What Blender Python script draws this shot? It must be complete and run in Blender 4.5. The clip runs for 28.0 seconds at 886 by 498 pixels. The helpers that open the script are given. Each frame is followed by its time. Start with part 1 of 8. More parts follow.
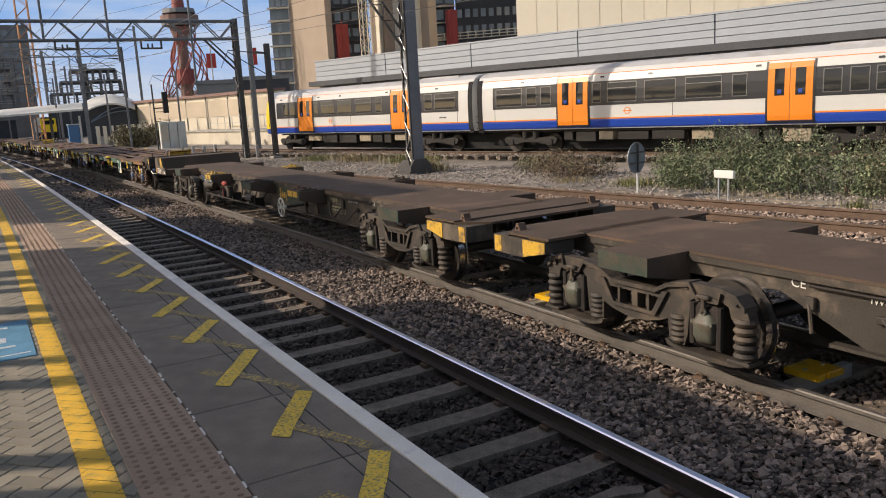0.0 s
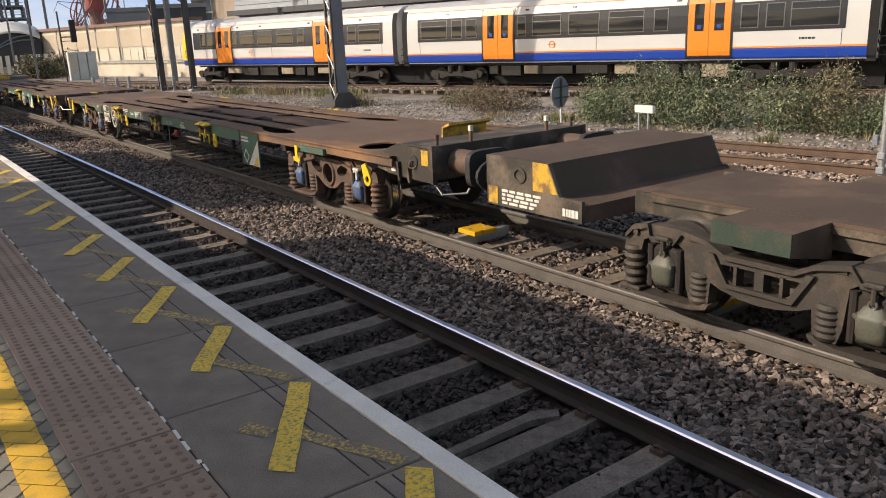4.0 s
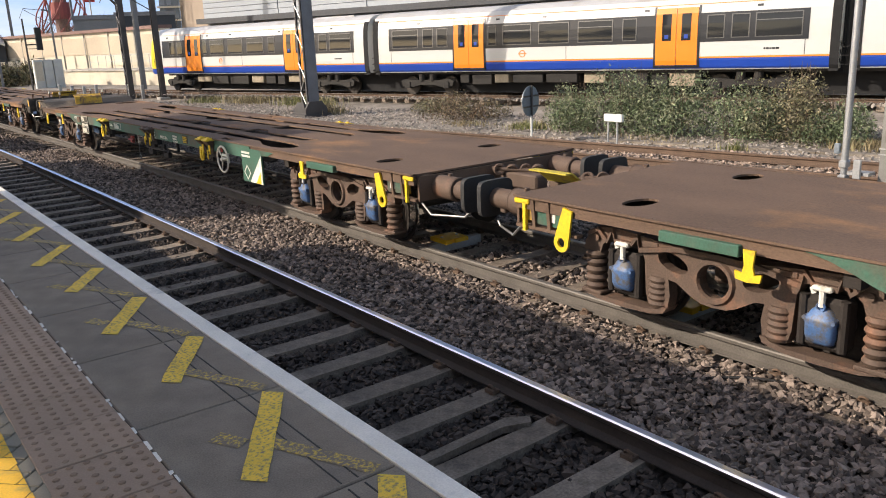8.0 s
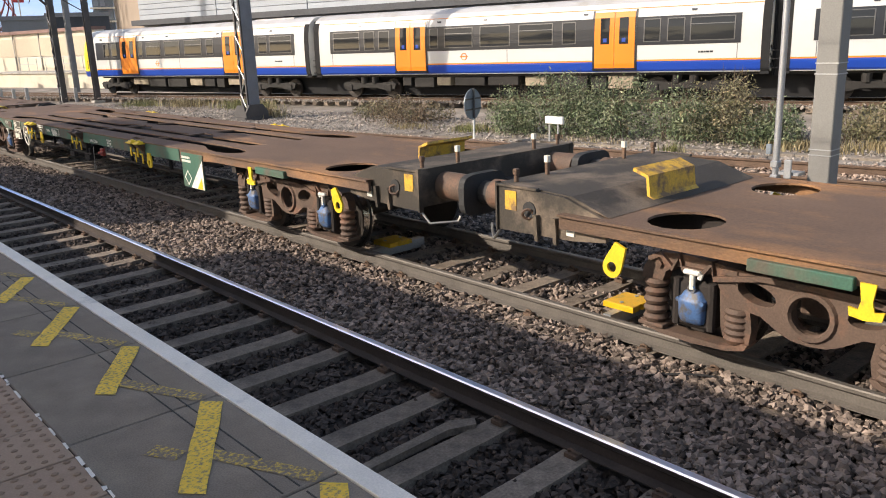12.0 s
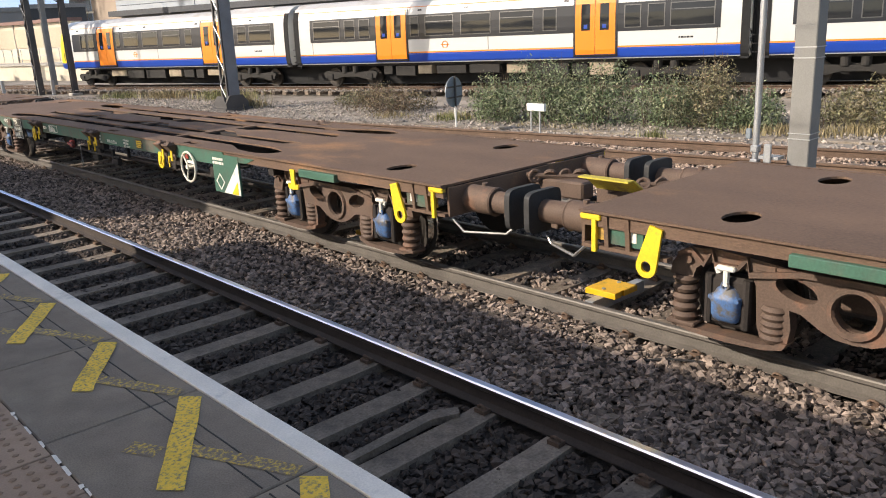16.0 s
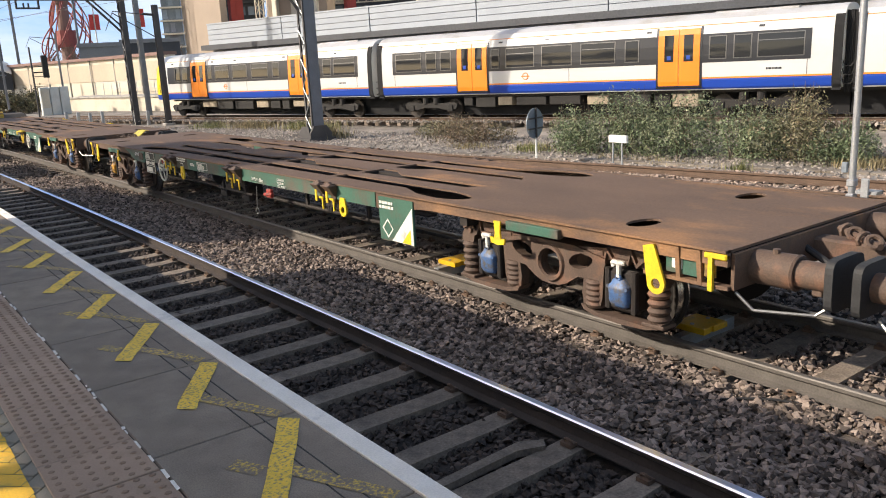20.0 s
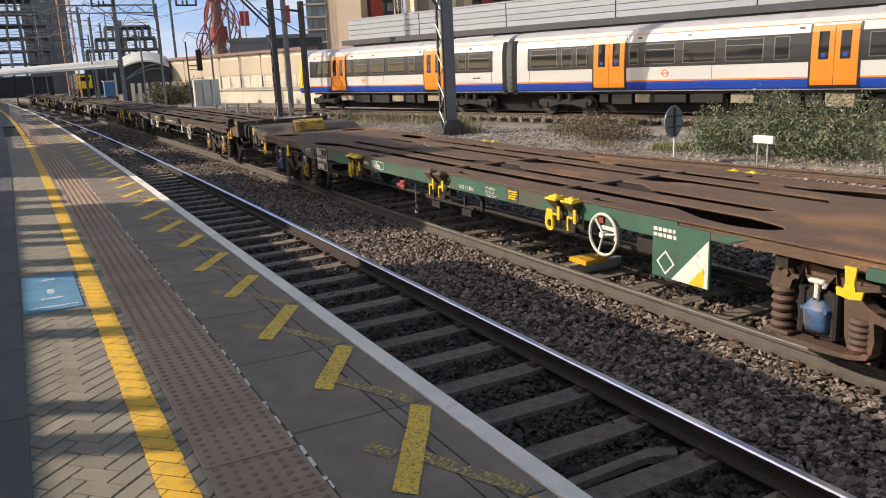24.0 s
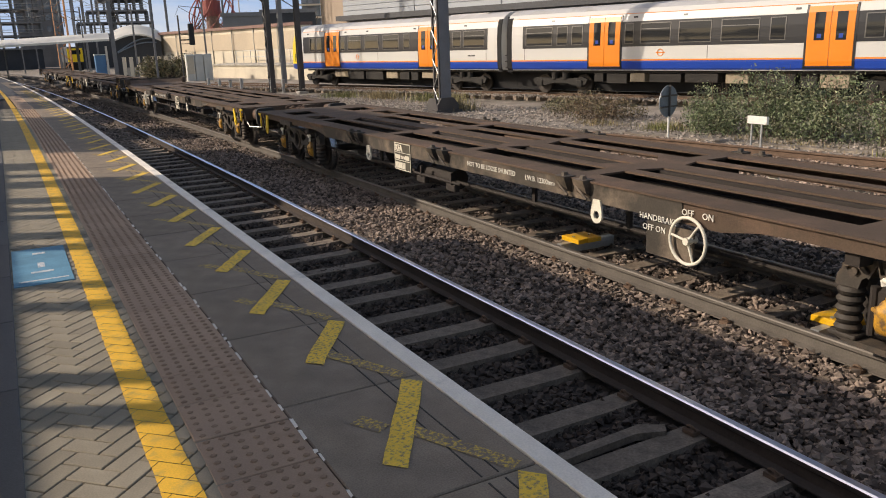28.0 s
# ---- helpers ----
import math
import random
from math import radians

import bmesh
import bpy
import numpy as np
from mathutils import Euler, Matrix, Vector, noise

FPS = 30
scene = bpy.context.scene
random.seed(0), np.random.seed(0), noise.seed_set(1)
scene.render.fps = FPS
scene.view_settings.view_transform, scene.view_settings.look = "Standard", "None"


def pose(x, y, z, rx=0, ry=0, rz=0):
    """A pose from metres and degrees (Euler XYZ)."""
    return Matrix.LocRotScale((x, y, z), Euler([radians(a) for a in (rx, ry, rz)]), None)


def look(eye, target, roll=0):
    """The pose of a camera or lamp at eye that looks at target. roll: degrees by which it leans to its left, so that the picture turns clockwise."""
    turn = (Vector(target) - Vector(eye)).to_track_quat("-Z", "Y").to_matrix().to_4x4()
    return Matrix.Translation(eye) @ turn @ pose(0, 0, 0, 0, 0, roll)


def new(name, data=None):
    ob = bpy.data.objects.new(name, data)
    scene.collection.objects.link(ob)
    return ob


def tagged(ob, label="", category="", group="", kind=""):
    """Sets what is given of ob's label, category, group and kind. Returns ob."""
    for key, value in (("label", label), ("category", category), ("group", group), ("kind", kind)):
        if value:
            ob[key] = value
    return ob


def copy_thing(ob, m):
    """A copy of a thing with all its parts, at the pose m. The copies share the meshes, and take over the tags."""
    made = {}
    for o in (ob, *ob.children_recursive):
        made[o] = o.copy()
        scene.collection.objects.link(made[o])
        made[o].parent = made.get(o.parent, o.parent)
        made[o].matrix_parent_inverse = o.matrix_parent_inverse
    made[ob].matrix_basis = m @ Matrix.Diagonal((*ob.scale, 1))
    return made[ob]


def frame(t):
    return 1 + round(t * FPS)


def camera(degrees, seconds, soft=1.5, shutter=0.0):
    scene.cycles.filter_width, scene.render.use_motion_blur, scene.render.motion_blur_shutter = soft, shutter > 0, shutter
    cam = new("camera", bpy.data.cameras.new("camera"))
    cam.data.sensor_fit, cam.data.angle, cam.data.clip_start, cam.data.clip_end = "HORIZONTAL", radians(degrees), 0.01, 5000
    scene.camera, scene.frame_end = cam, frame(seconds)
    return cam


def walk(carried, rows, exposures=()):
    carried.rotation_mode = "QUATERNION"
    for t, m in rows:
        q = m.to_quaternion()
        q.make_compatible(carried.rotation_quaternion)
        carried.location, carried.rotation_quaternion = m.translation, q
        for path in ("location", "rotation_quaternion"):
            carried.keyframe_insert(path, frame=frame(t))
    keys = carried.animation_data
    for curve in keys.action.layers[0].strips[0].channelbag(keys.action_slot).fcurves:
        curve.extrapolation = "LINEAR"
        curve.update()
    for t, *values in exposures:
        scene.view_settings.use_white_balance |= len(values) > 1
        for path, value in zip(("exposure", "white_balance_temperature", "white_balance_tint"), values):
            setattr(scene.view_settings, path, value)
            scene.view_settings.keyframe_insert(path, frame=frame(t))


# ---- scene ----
# World: x across the tracks, y along the platform, z up from the near track's rail top.
cam = camera(58.1, 28.0, soft=1.0)
PATH = [
    (0, (-3.128, 0.886, 2.552), (-2.147, 2.59, 2.189), -3.2),
    (0.5, (-3.127, 0.837, 2.588), (-2.156, 2.538, 2.183), -2.8),
    (1, (-3.113, 0.814, 2.579), (-2.062, 2.46, 2.149), -3.6),
    (1.5, (-3.097, 0.821, 2.566), (-1.978, 2.409, 2.089), -3.1),
    (2, (-3.095, 0.844, 2.554), (-1.966, 2.411, 2.037), -3.0),
    (2.5, (-3.114, 0.818, 2.568), (-1.979, 2.385, 2.061), -2.6),
    (3, (-3.114, 0.82, 2.563), (-1.985, 2.39, 2.053), -2.4),
    (3.5, (-3.115, 0.82, 2.559), (-2.015, 2.408, 2.041), -2.7),
    (4, (-3.104, 0.832, 2.543), (-1.997, 2.412, 2.014), -2.6),
    (4.5, (-3.107, 0.833, 2.537), (-1.997, 2.401, 1.981), -2.3),
    (6.5, (-3.119, 0.834, 2.538), (-2.012, 2.407, 1.989), -2.4),
    (7, (-3.113, 0.831, 2.534), (-1.994, 2.392, 1.974), -2.0),
    (7.5, (-3.116, 0.804, 2.549), (-1.971, 2.349, 2.0), -2.1),
    (8, (-3.121, 0.799, 2.556), (-1.955, 2.341, 2.044), -2.4),
    (8.5, (-3.112, 0.817, 2.546), (-1.938, 2.354, 2.035), -2.8),
    (9, (-3.111, 0.83, 2.551), (-1.914, 2.346, 2.034), -2.6),
    (9.5, (-3.117, 0.821, 2.556), (-1.901, 2.331, 2.065), -2.3),
    (10, (-3.11, 0.822, 2.555), (-1.895, 2.326, 2.044), -2.3),
    (10.5, (-3.107, 0.792, 2.57), (-1.851, 2.274, 2.098), -2.6),
    (11, (-3.097, 0.816, 2.549), (-1.834, 2.286, 2.051), -2.3),
    (11.5, (-3.093, 0.815, 2.54), (-1.833, 2.281, 2.027), -2.2),
    (12, (-3.094, 0.8, 2.554), (-1.821, 2.256, 2.043), -2.2),
    (12.5, (-3.09, 0.794, 2.549), (-1.759, 2.193, 2.028), -2.2),
    (14.5, (-3.067, 0.811, 2.548), (-1.76, 2.227, 2.013), -2.0),
    (15, (-3.076, 0.805, 2.555), (-1.789, 2.243, 2.032), -2.3),
    (15.5, (-3.054, 0.811, 2.543), (-1.791, 2.267, 2.014), -2.6),
    (16, (-3.056, 0.799, 2.552), (-1.761, 2.224, 2.012), -2.8),
    (16.5, (-3.059, 0.801, 2.547), (-1.771, 2.232, 2.004), -2.9),
    (17, (-3.07, 0.809, 2.555), (-1.786, 2.247, 2.021), -2.6),
    (17.5, (-3.084, 0.826, 2.55), (-1.861, 2.325, 2.042), -2.4),
    (18, (-3.093, 0.818, 2.553), (-1.901, 2.343, 2.049), -2.6),
    (18.5, (-3.043, 0.797, 2.543), (-1.76, 2.242, 2.027), -2.5),
    (19, (-3.041, 0.794, 2.547), (-1.584, 2.062, 2.026), -2.0),
    (19.5, (-3.131, 0.816, 2.564), (-1.805, 2.23, 2.071), -2.6),
    (20, (-3.163, 0.835, 2.567), (-1.995, 2.392, 2.109), -3.0),
    (20.5, (-3.173, 0.852, 2.56), (-2.103, 2.483, 2.119), -2.8),
    (21, (-3.176, 0.855, 2.564), (-2.148, 2.515, 2.134), -2.7),
    (21.5, (-3.18, 0.872, 2.56), (-2.176, 2.551, 2.144), -2.9),
    (22, (-3.2, 0.875, 2.566), (-2.216, 2.57, 2.167), -2.7),
    (22.5, (-3.197, 0.871, 2.558), (-2.241, 2.58, 2.152), -2.5),
    (24.5, (-3.207, 0.9, 2.543), (-2.312, 2.629, 2.087), -2.5),
    (25, (-3.216, 0.878, 2.552), (-2.327, 2.615, 2.112), -2.2),
    (25.5, (-3.215, 0.879, 2.548), (-2.342, 2.622, 2.1), -2.2),
    (26, (-3.214, 0.895, 2.541), (-2.314, 2.62, 2.076), -2.3),
    (26.5, (-3.217, 0.88, 2.54), (-2.316, 2.601, 2.066), -2.3),
    (27, (-3.219, 0.895, 2.536), (-2.345, 2.628, 2.054), -1.7),
    (27.5, (-3.227, 0.884, 2.541), (-2.358, 2.613, 2.038), -1.4),
    (28, (-3.197, 0.895, 2.528), (-2.286, 2.602, 2.023), -2.0),
]
walk(cam, [(t, look(eye, target, roll)) for t, eye, target, roll in PATH], [
    (0, 0.32, 7700, 15), (2, 0.44, 7900, 15), (4.5, 0.52, 7700, 15), (8, 0.78, 7450, 14), (12, 0.85, 7400, 14), (17, 0.89, 7350, 13),
    (20, 0.87, 7350, 13), (22, 0.66, 7600, 14), (25, 0.48, 7700, 15), (28, 0.35, 7900, 15)])

# ---- sky, sun ----
SUN_DIR = Vector((1.57, -0.82, -1.0)).normalized()   # the way the sunlight travels
world = bpy.data.worlds.new("sky")
scene.world = world
world.use_nodes = True
wt = world.node_tree
sky = wt.nodes.new("ShaderNodeTexSky")
sky.sky_type, sky.sun_disc = "NISHITA", False
sky.sun_elevation = math.asin(-SUN_DIR.z)
sky.sun_rotation = math.atan2(-SUN_DIR.x, -SUN_DIR.y)
sky.air_density, sky.dust_density, sky.ozone_density = 1.0, 1.4, 1.2
wt.links.new(sky.outputs["Color"], wt.nodes["Background"].inputs["Color"])
wt.nodes["Background"].inputs["Strength"].default_value = 0.118
sun = new("sun", bpy.data.lights.new("sun", "SUN"))
sun.data.energy, sun.data.angle, sun.data.color = 3.05, radians(0.55), (1.0, 0.965, 0.90)
sun.matrix_world = look((0, 0, 30), Vector((0, 0, 30)) + SUN_DIR)

# ---- materials ----


def mat(name, color, rough=0.7, metal=0.0, var=0.12, scale=3.0, fine=60.0, bump=0.0, dirt=None, dirt_amount=0.5, dirt_scale=1.2,
        rand=0.0, island=0.0, spec=0.5, streak=None):
    """Base colour with two scales of variation, optional dirt of another colour, relief, and variation per object or island."""
    m = bpy.data.materials.new(name)
    m.use_nodes = True
    nt = m.node_tree
    n, l = nt.nodes, nt.links
    b = n["Principled BSDF"]
    b.inputs["Roughness"].default_value, b.inputs["Metallic"].default_value = rough, metal
    b.inputs["Specular IOR Level"].default_value = spec
    co = n.new("ShaderNodeTexCoord")
    vec = co.outputs["Object"]
    if streak:
        mp = n.new("ShaderNodeMapping")
        mp.inputs["Scale"].default_value = streak
        l.new(vec, mp.inputs["Vector"])
        vec = mp.outputs["Vector"]
    big, small = n.new("ShaderNodeTexNoise"), n.new("ShaderNodeTexNoise")
    big.inputs["Scale"].default_value, small.inputs["Scale"].default_value = scale, fine
    big.inputs["Detail"].default_value, small.inputs["Detail"].default_value = 6, 3
    l.new(vec, big.inputs["Vector"])
    l.new(vec, small.inputs["Vector"])
    add = n.new("ShaderNodeMath")
    add.operation = "ADD"
    l.new(big.outputs["Fac"], add.inputs[0])
    l.new(small.outputs["Fac"], add.inputs[1])
    rng = n.new("ShaderNodeMapRange")
    rng.inputs["From Min"].default_value, rng.inputs["From Max"].default_value = 0.6, 1.4
    rng.inputs["To Min"].default_value, rng.inputs["To Max"].default_value = 1 - 2 * var, 1 + 2 * var
    l.new(add.outputs[0], rng.inputs["Value"])
    val = rng.outputs["Result"]
    if rand or island:
        src = n.new("ShaderNodeObjectInfo").outputs["Random"] if rand else n.new("ShaderNodeNewGeometry").outputs["Random Per Island"]
        r2 = n.new("ShaderNodeMapRange")
        r2.inputs["To Min"].default_value, r2.inputs["To Max"].default_value = 1 - (rand or island), 1 + (rand or island)
        l.new(src, r2.inputs["Value"])
        mu = n.new("ShaderNodeMath")
        mu.operation = "MULTIPLY"
        l.new(val, mu.inputs[0])
        l.new(r2.outputs["Result"], mu.inputs[1])
        val = mu.outputs[0]
    base = n.new("ShaderNodeRGB")
    base.outputs[0].default_value = (*color, 1)
    col = base.outputs[0]
    if dirt:
        dn = n.new("ShaderNodeTexNoise")
        dn.inputs["Scale"].default_value, dn.inputs["Detail"].default_value = dirt_scale, 8
        dn.inputs["Roughness"].default_value = 0.65
        l.new(vec, dn.inputs["Vector"])
        dr = n.new("ShaderNodeMapRange")
        dr.inputs["From Min"].default_value, dr.inputs["From Max"].default_value = 0.62 - 0.35 * dirt_amount, 0.78 - 0.35 * dirt_amount
        l.new(dn.outputs["Fac"], dr.inputs["Value"])
        mx = n.new("ShaderNodeMix")
        mx.data_type = "RGBA"
        l.new(dr.outputs["Result"], mx.inputs["Factor"])
        l.new(col, mx.inputs["A"])
        mx.inputs["B"].default_value = (*dirt, 1)
        col = mx.outputs["Result"]
    sc = n.new("ShaderNodeVectorMath")
    sc.operation = "SCALE"
    l.new(col, sc.inputs[0])
    l.new(val, sc.inputs["Scale"])
    l.new(sc.outputs["Vector"], b.inputs["Base Color"])
    if bump:
        bp = n.new("ShaderNodeBump")
        bp.inputs["Strength"].default_value, bp.inputs["Distance"].default_value = bump, 0.01
        l.new(small.outputs["Fac"], bp.inputs["Height"])
        l.new(bp.outputs["Normal"], b.inputs["Normal"])
    return m


def glow(name, color, strength):
    m = bpy.data.materials.new(name)
    m.use_nodes = True
    b = m.node_tree.nodes["Principled BSDF"]
    b.inputs["Base Color"].default_value = (*color, 1)
    b.inputs["Emission Color"].default_value = (*color, 1)
    b.inputs["Emission Strength"].default_value = strength
    return m


M = {}
M["ballast_bed"] = mat("ballast_bed", (0.038, 0.030, 0.025), 0.95, scale=1.5, fine=40, var=0.22, bump=1.0)
M["stone"] = mat("stone", (0.215, 0.168, 0.139), 0.92, scale=20, fine=90, var=0.12, island=0.8)
M["stone_dark"] = mat("stone_dark", (0.15, 0.115, 0.095), 0.92, scale=20, fine=90, var=0.12, island=0.5)
M["stone_pale"] = mat("stone_pale", (0.33, 0.29, 0.255), 0.92, scale=20, fine=90, var=0.12, island=0.4)
M["dirt_ground"] = mat("dirt_ground", (0.20, 0.175, 0.145), 0.95, scale=0.5, fine=35, var=0.2, bump=1.0, dirt=(0.30, 0.265, 0.23), dirt_amount=0.6, dirt_scale=0.35)
M["sleeper"] = mat("sleeper", (0.245, 0.195, 0.15), 0.9, scale=6, fine=50, var=0.24, bump=0.5, rand=0.2, dirt=(0.165, 0.13, 0.10), dirt_amount=0.45, dirt_scale=4)
# Near rails: brown darkened to carry the shade on their sides.
M["rail_side_shade"] = mat("rail_side_shade", (0.05, 0.038, 0.032), 0.8, scale=6, fine=60, var=0.15, bump=0.3)
M["rail_web"] = mat("rail_web", (0.118, 0.104, 0.090), 0.8, scale=5, fine=60, var=0.15, bump=0.3)
M["rail_rust"] = mat("rail_rust", (0.125, 0.08, 0.055), 0.85, scale=4, fine=50, var=0.2, bump=0.3)
M["rail_top"] = mat("rail_top", (0.80, 0.83, 0.95), 0.30, metal=1.0, var=0.05, scale=3, fine=80, streak=(30, 0.4, 30))
M["rail_dull"] = mat("rail_dull", (0.20, 0.18, 0.16), 0.55, metal=0.5, var=0.1, scale=3, fine=80, streak=(20, 0.6, 20))
M["coping"] = mat("coping", (0.245, 0.196, 0.152), 0.9, scale=5.0, fine=130, var=0.17, bump=0.3, dirt=(0.285, 0.228, 0.172), dirt_amount=0.42, dirt_scale=2.2, rand=0.08)
M["white_line"] = mat("white_line", (0.90, 0.83, 0.74), 0.75, scale=4, fine=120, var=0.08, dirt=(0.5, 0.47, 0.44), dirt_amount=0.2, dirt_scale=3)
M["yellow_line"] = mat("yellow_line", (0.86, 0.49, 0.05), 0.75, scale=4, fine=120, var=0.1, dirt=(0.52, 0.34, 0.08), dirt_amount=0.3, dirt_scale=9)
M["tactile"] = mat("tactile", (0.45, 0.31, 0.222), 0.9, scale=3, fine=120, var=0.1, bump=0.2, rand=0.1, dirt=(0.32, 0.215, 0.145), dirt_amount=0.3, dirt_scale=3)
M["brick_paver"] = mat("brick_paver", (0.275, 0.24, 0.185), 0.9, scale=6, fine=110, var=0.1, bump=0.3, rand=0.18)
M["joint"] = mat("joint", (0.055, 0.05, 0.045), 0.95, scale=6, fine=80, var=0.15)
M["slab"] = mat("slab", (0.115, 0.113, 0.115), 0.85, scale=3, fine=120, var=0.1, bump=0.2, rand=0.08)
M["concrete"] = mat("concrete", (0.42, 0.40, 0.36), 0.9, scale=1.5, fine=50, var=0.1, bump=0.3, dirt=(0.27, 0.25, 0.22), dirt_amount=0.35, dirt_scale=1.0)
# White so that the unseen canopy reflects extra light onto the platform.
M["roof_bounce"] = mat("roof_bounce", (0.80, 0.79, 0.76), 0.7, scale=1.0, fine=40, var=0.05)
M["blue_patch"] = mat("blue_patch", (0.10, 0.28, 0.42), 0.8, scale=6, fine=110, var=0.15)

# ---- mesh helpers ----


def bm_box(bm, x0, y0, z0, x1, y1, z1, bevel=0.0):
    vs = [bm.verts.new(p) for p in ((x0, y0, z0), (x1, y0, z0), (x1, y1, z0), (x0, y1, z0), (x0, y0, z1), (x1, y0, z1), (x1, y1, z1), (x0, y1, z1))]
    fs = [bm.faces.new([vs[i] for i in f]) for f in ((3, 2, 1, 0), (4, 5, 6, 7), (0, 1, 5, 4), (1, 2, 6, 5), (2, 3, 7, 6), (3, 0, 4, 7))]
    if bevel:
        bmesh.ops.bevel(bm, geom=list({e for f in fs for e in f.edges}), offset=bevel, segments=1, affect="EDGES")
    return vs


def bm_prism(bm, pts, axis, a, b):
    """Extrudes an outline along an axis from a to b. pts are the two other coordinates, in order."""
    def at(p, v):
        return (v, p[0], p[1]) if axis == "x" else (p[0], v, p[1]) if axis == "y" else (p[0], p[1], v)
    lo, hi = [bm.verts.new(at(p, a)) for p in pts], [bm.verts.new(at(p, b)) for p in pts]
    bm.faces.new(lo)
    bm.faces.new(hi[::-1])
    k = len(pts)
    for i in range(k):
        bm.faces.new((lo[i], hi[i], hi[(i + 1) % k], lo[(i + 1) % k]))
    return lo + hi


def bm_tube(bm, p0, p1, r0, r1=None, n=12, caps=True):
    p0, p1 = Vector(p0), Vector(p1)
    r1 = r0 if r1 is None else r1
    q = (p1 - p0).to_track_quat("Z", "Y")
    lo, hi = [], []
    for i in range(n):
        a = 2 * math.pi * i / n
        d = q @ Vector((math.cos(a), math.sin(a), 0))
        lo.append(bm.verts.new(p0 + r0 * d))
        hi.append(bm.verts.new(p1 + r1 * d))
    for i in range(n):
        bm.faces.new((lo[i], lo[(i + 1) % n], hi[(i + 1) % n], hi[i]))
    if caps:
        bm.faces.new(lo[::-1])
        bm.faces.new(hi)


def bm_torus(bm, c, axis, R, r, n=24, k=8):
    c, q = Vector(c), Vector(axis).to_track_quat("Z", "Y")
    rings = []
    for i in range(n):
        a = 2 * math.pi * i / n
        rings.append([bm.verts.new(c + q @ Vector(((R + r * math.cos(b)) * math.cos(a), (R + r * math.cos(b)) * math.sin(a), r * math.sin(b))))
                      for b in (2 * math.pi * j / k for j in range(k))])
    for i in range(n):
        A, B = rings[i], rings[(i + 1) % n]
        for j in range(k):
            bm.faces.new((A[j], B[j], B[(j + 1) % k], A[(j + 1) % k]))


def mesh_of(bm, name, material, smooth=False):
    bmesh.ops.recalc_face_normals(bm, faces=bm.faces)
    me = bpy.data.meshes.new(name)
    bm.to_mesh(me)
    bm.free()
    for m in material if isinstance(material, (list, tuple)) else [material]:
        me.materials.append(m)
    if smooth:
        me.shade_smooth()
        me.set_sharp_from_angle(angle=radians(35))
    return me


def part(name, bm, material, parent, label="", smooth=False):
    ob = new(name, mesh_of(bm, name, material, smooth))
    ob.parent = parent
    return tagged(ob, label)


def thing(name, bm, material, label, category, group="", kind="", smooth=False, m=None):
    """A top-level thing: a mesh, or with bm None an Empty at its base that parents its parts."""
    ob = new(name, mesh_of(bm, name, material, smooth) if bm else None)
    if m is not None:
        ob.matrix_world = m
    return tagged(ob, label, category, group, kind)


def box_part(name, parent, material, x0, y0, z0, x1, y1, z1, bevel=0.0, label=""):
    bm = bmesh.new()
    bm_box(bm, x0, y0, z0, x1, y1, z1, bevel)
    return part(name, bm, material, parent, label)


def share(name, me, parent, x, y, z, rz=0.0):
    """One more piece on a shared mesh."""
    ob = new(name, me)
    ob.parent = parent
    ob.location, ob.rotation_euler = (x, y, z), (0, 0, rz)
    return ob

# ---- ground and tracks ----
GROUND_Z = -0.32
CURVE = 0.00042     # beyond y = 12 the line and its platform bear gently to the left


def curve_off(y):
    return -CURVE * max(0.0, y - 12.0) ** 2


def curve_turn(y):
    return 2 * CURVE * max(0.0, y - 12.0)


def stations(y0, y1, step=4.0):
    """Sections along a long straight piece, close where the line curves."""
    ys = [y0]
    y = 12.0
    while y < y1 - 0.5:
        if y > y0 + 0.5:
            ys.append(y)
        y += step
    return ys + [y1]


def bm_long(bm, pts, ys):
    """An outline of (x, z) drawn along y through all the sections."""
    rows = [[bm.verts.new((x, y, z)) for x, z in pts] for y in ys]
    k = len(pts)
    for A, B in zip(rows, rows[1:]):
        for i in range(k):
            bm.faces.new((A[i], B[i], B[(i + 1) % k], A[(i + 1) % k]))
    bm.faces.new(rows[0])
    bm.faces.new(rows[-1][::-1])


def long_part(name, parent, material, x0, y0, z0, x1, y1, z1, label=""):
    bm = bmesh.new()
    bm_long(bm, [(x0, z0), (x1, z0), (x1, z1), (x0, z1)], stations(y0, y1))
    return part(name, bm, material, parent, label)


def bend(ob):
    """Carries a piece of the line, built straight, onto the curve."""
    me = ob.data
    if me is None:
        return
    if me.users > 1:
        y = ob.location.y
        ob.location.x += curve_off(y)
        ob.rotation_euler.z += curve_turn(y)
        return
    co = np.empty(3 * len(me.vertices), np.float32)
    me.vertices.foreach_get("co", co)
    co = co.reshape(-1, 3)
    co[:, 0] -= CURVE * np.maximum(0.0, co[:, 1] - 12.0) ** 2
    me.vertices.foreach_set("co", co.reshape(-1))
    me.update()


def build_ground():
    bm = bmesh.new()
    bmesh.ops.create_grid(bm, x_segments=2, y_segments=2, size=2500)
    ob = thing("ground", bm, M["dirt_ground"], "gravelly railway ground with pale stones and dust", "ground", kind="structure")
    ob.location.z = GROUND_Z - 0.02


build_ground()


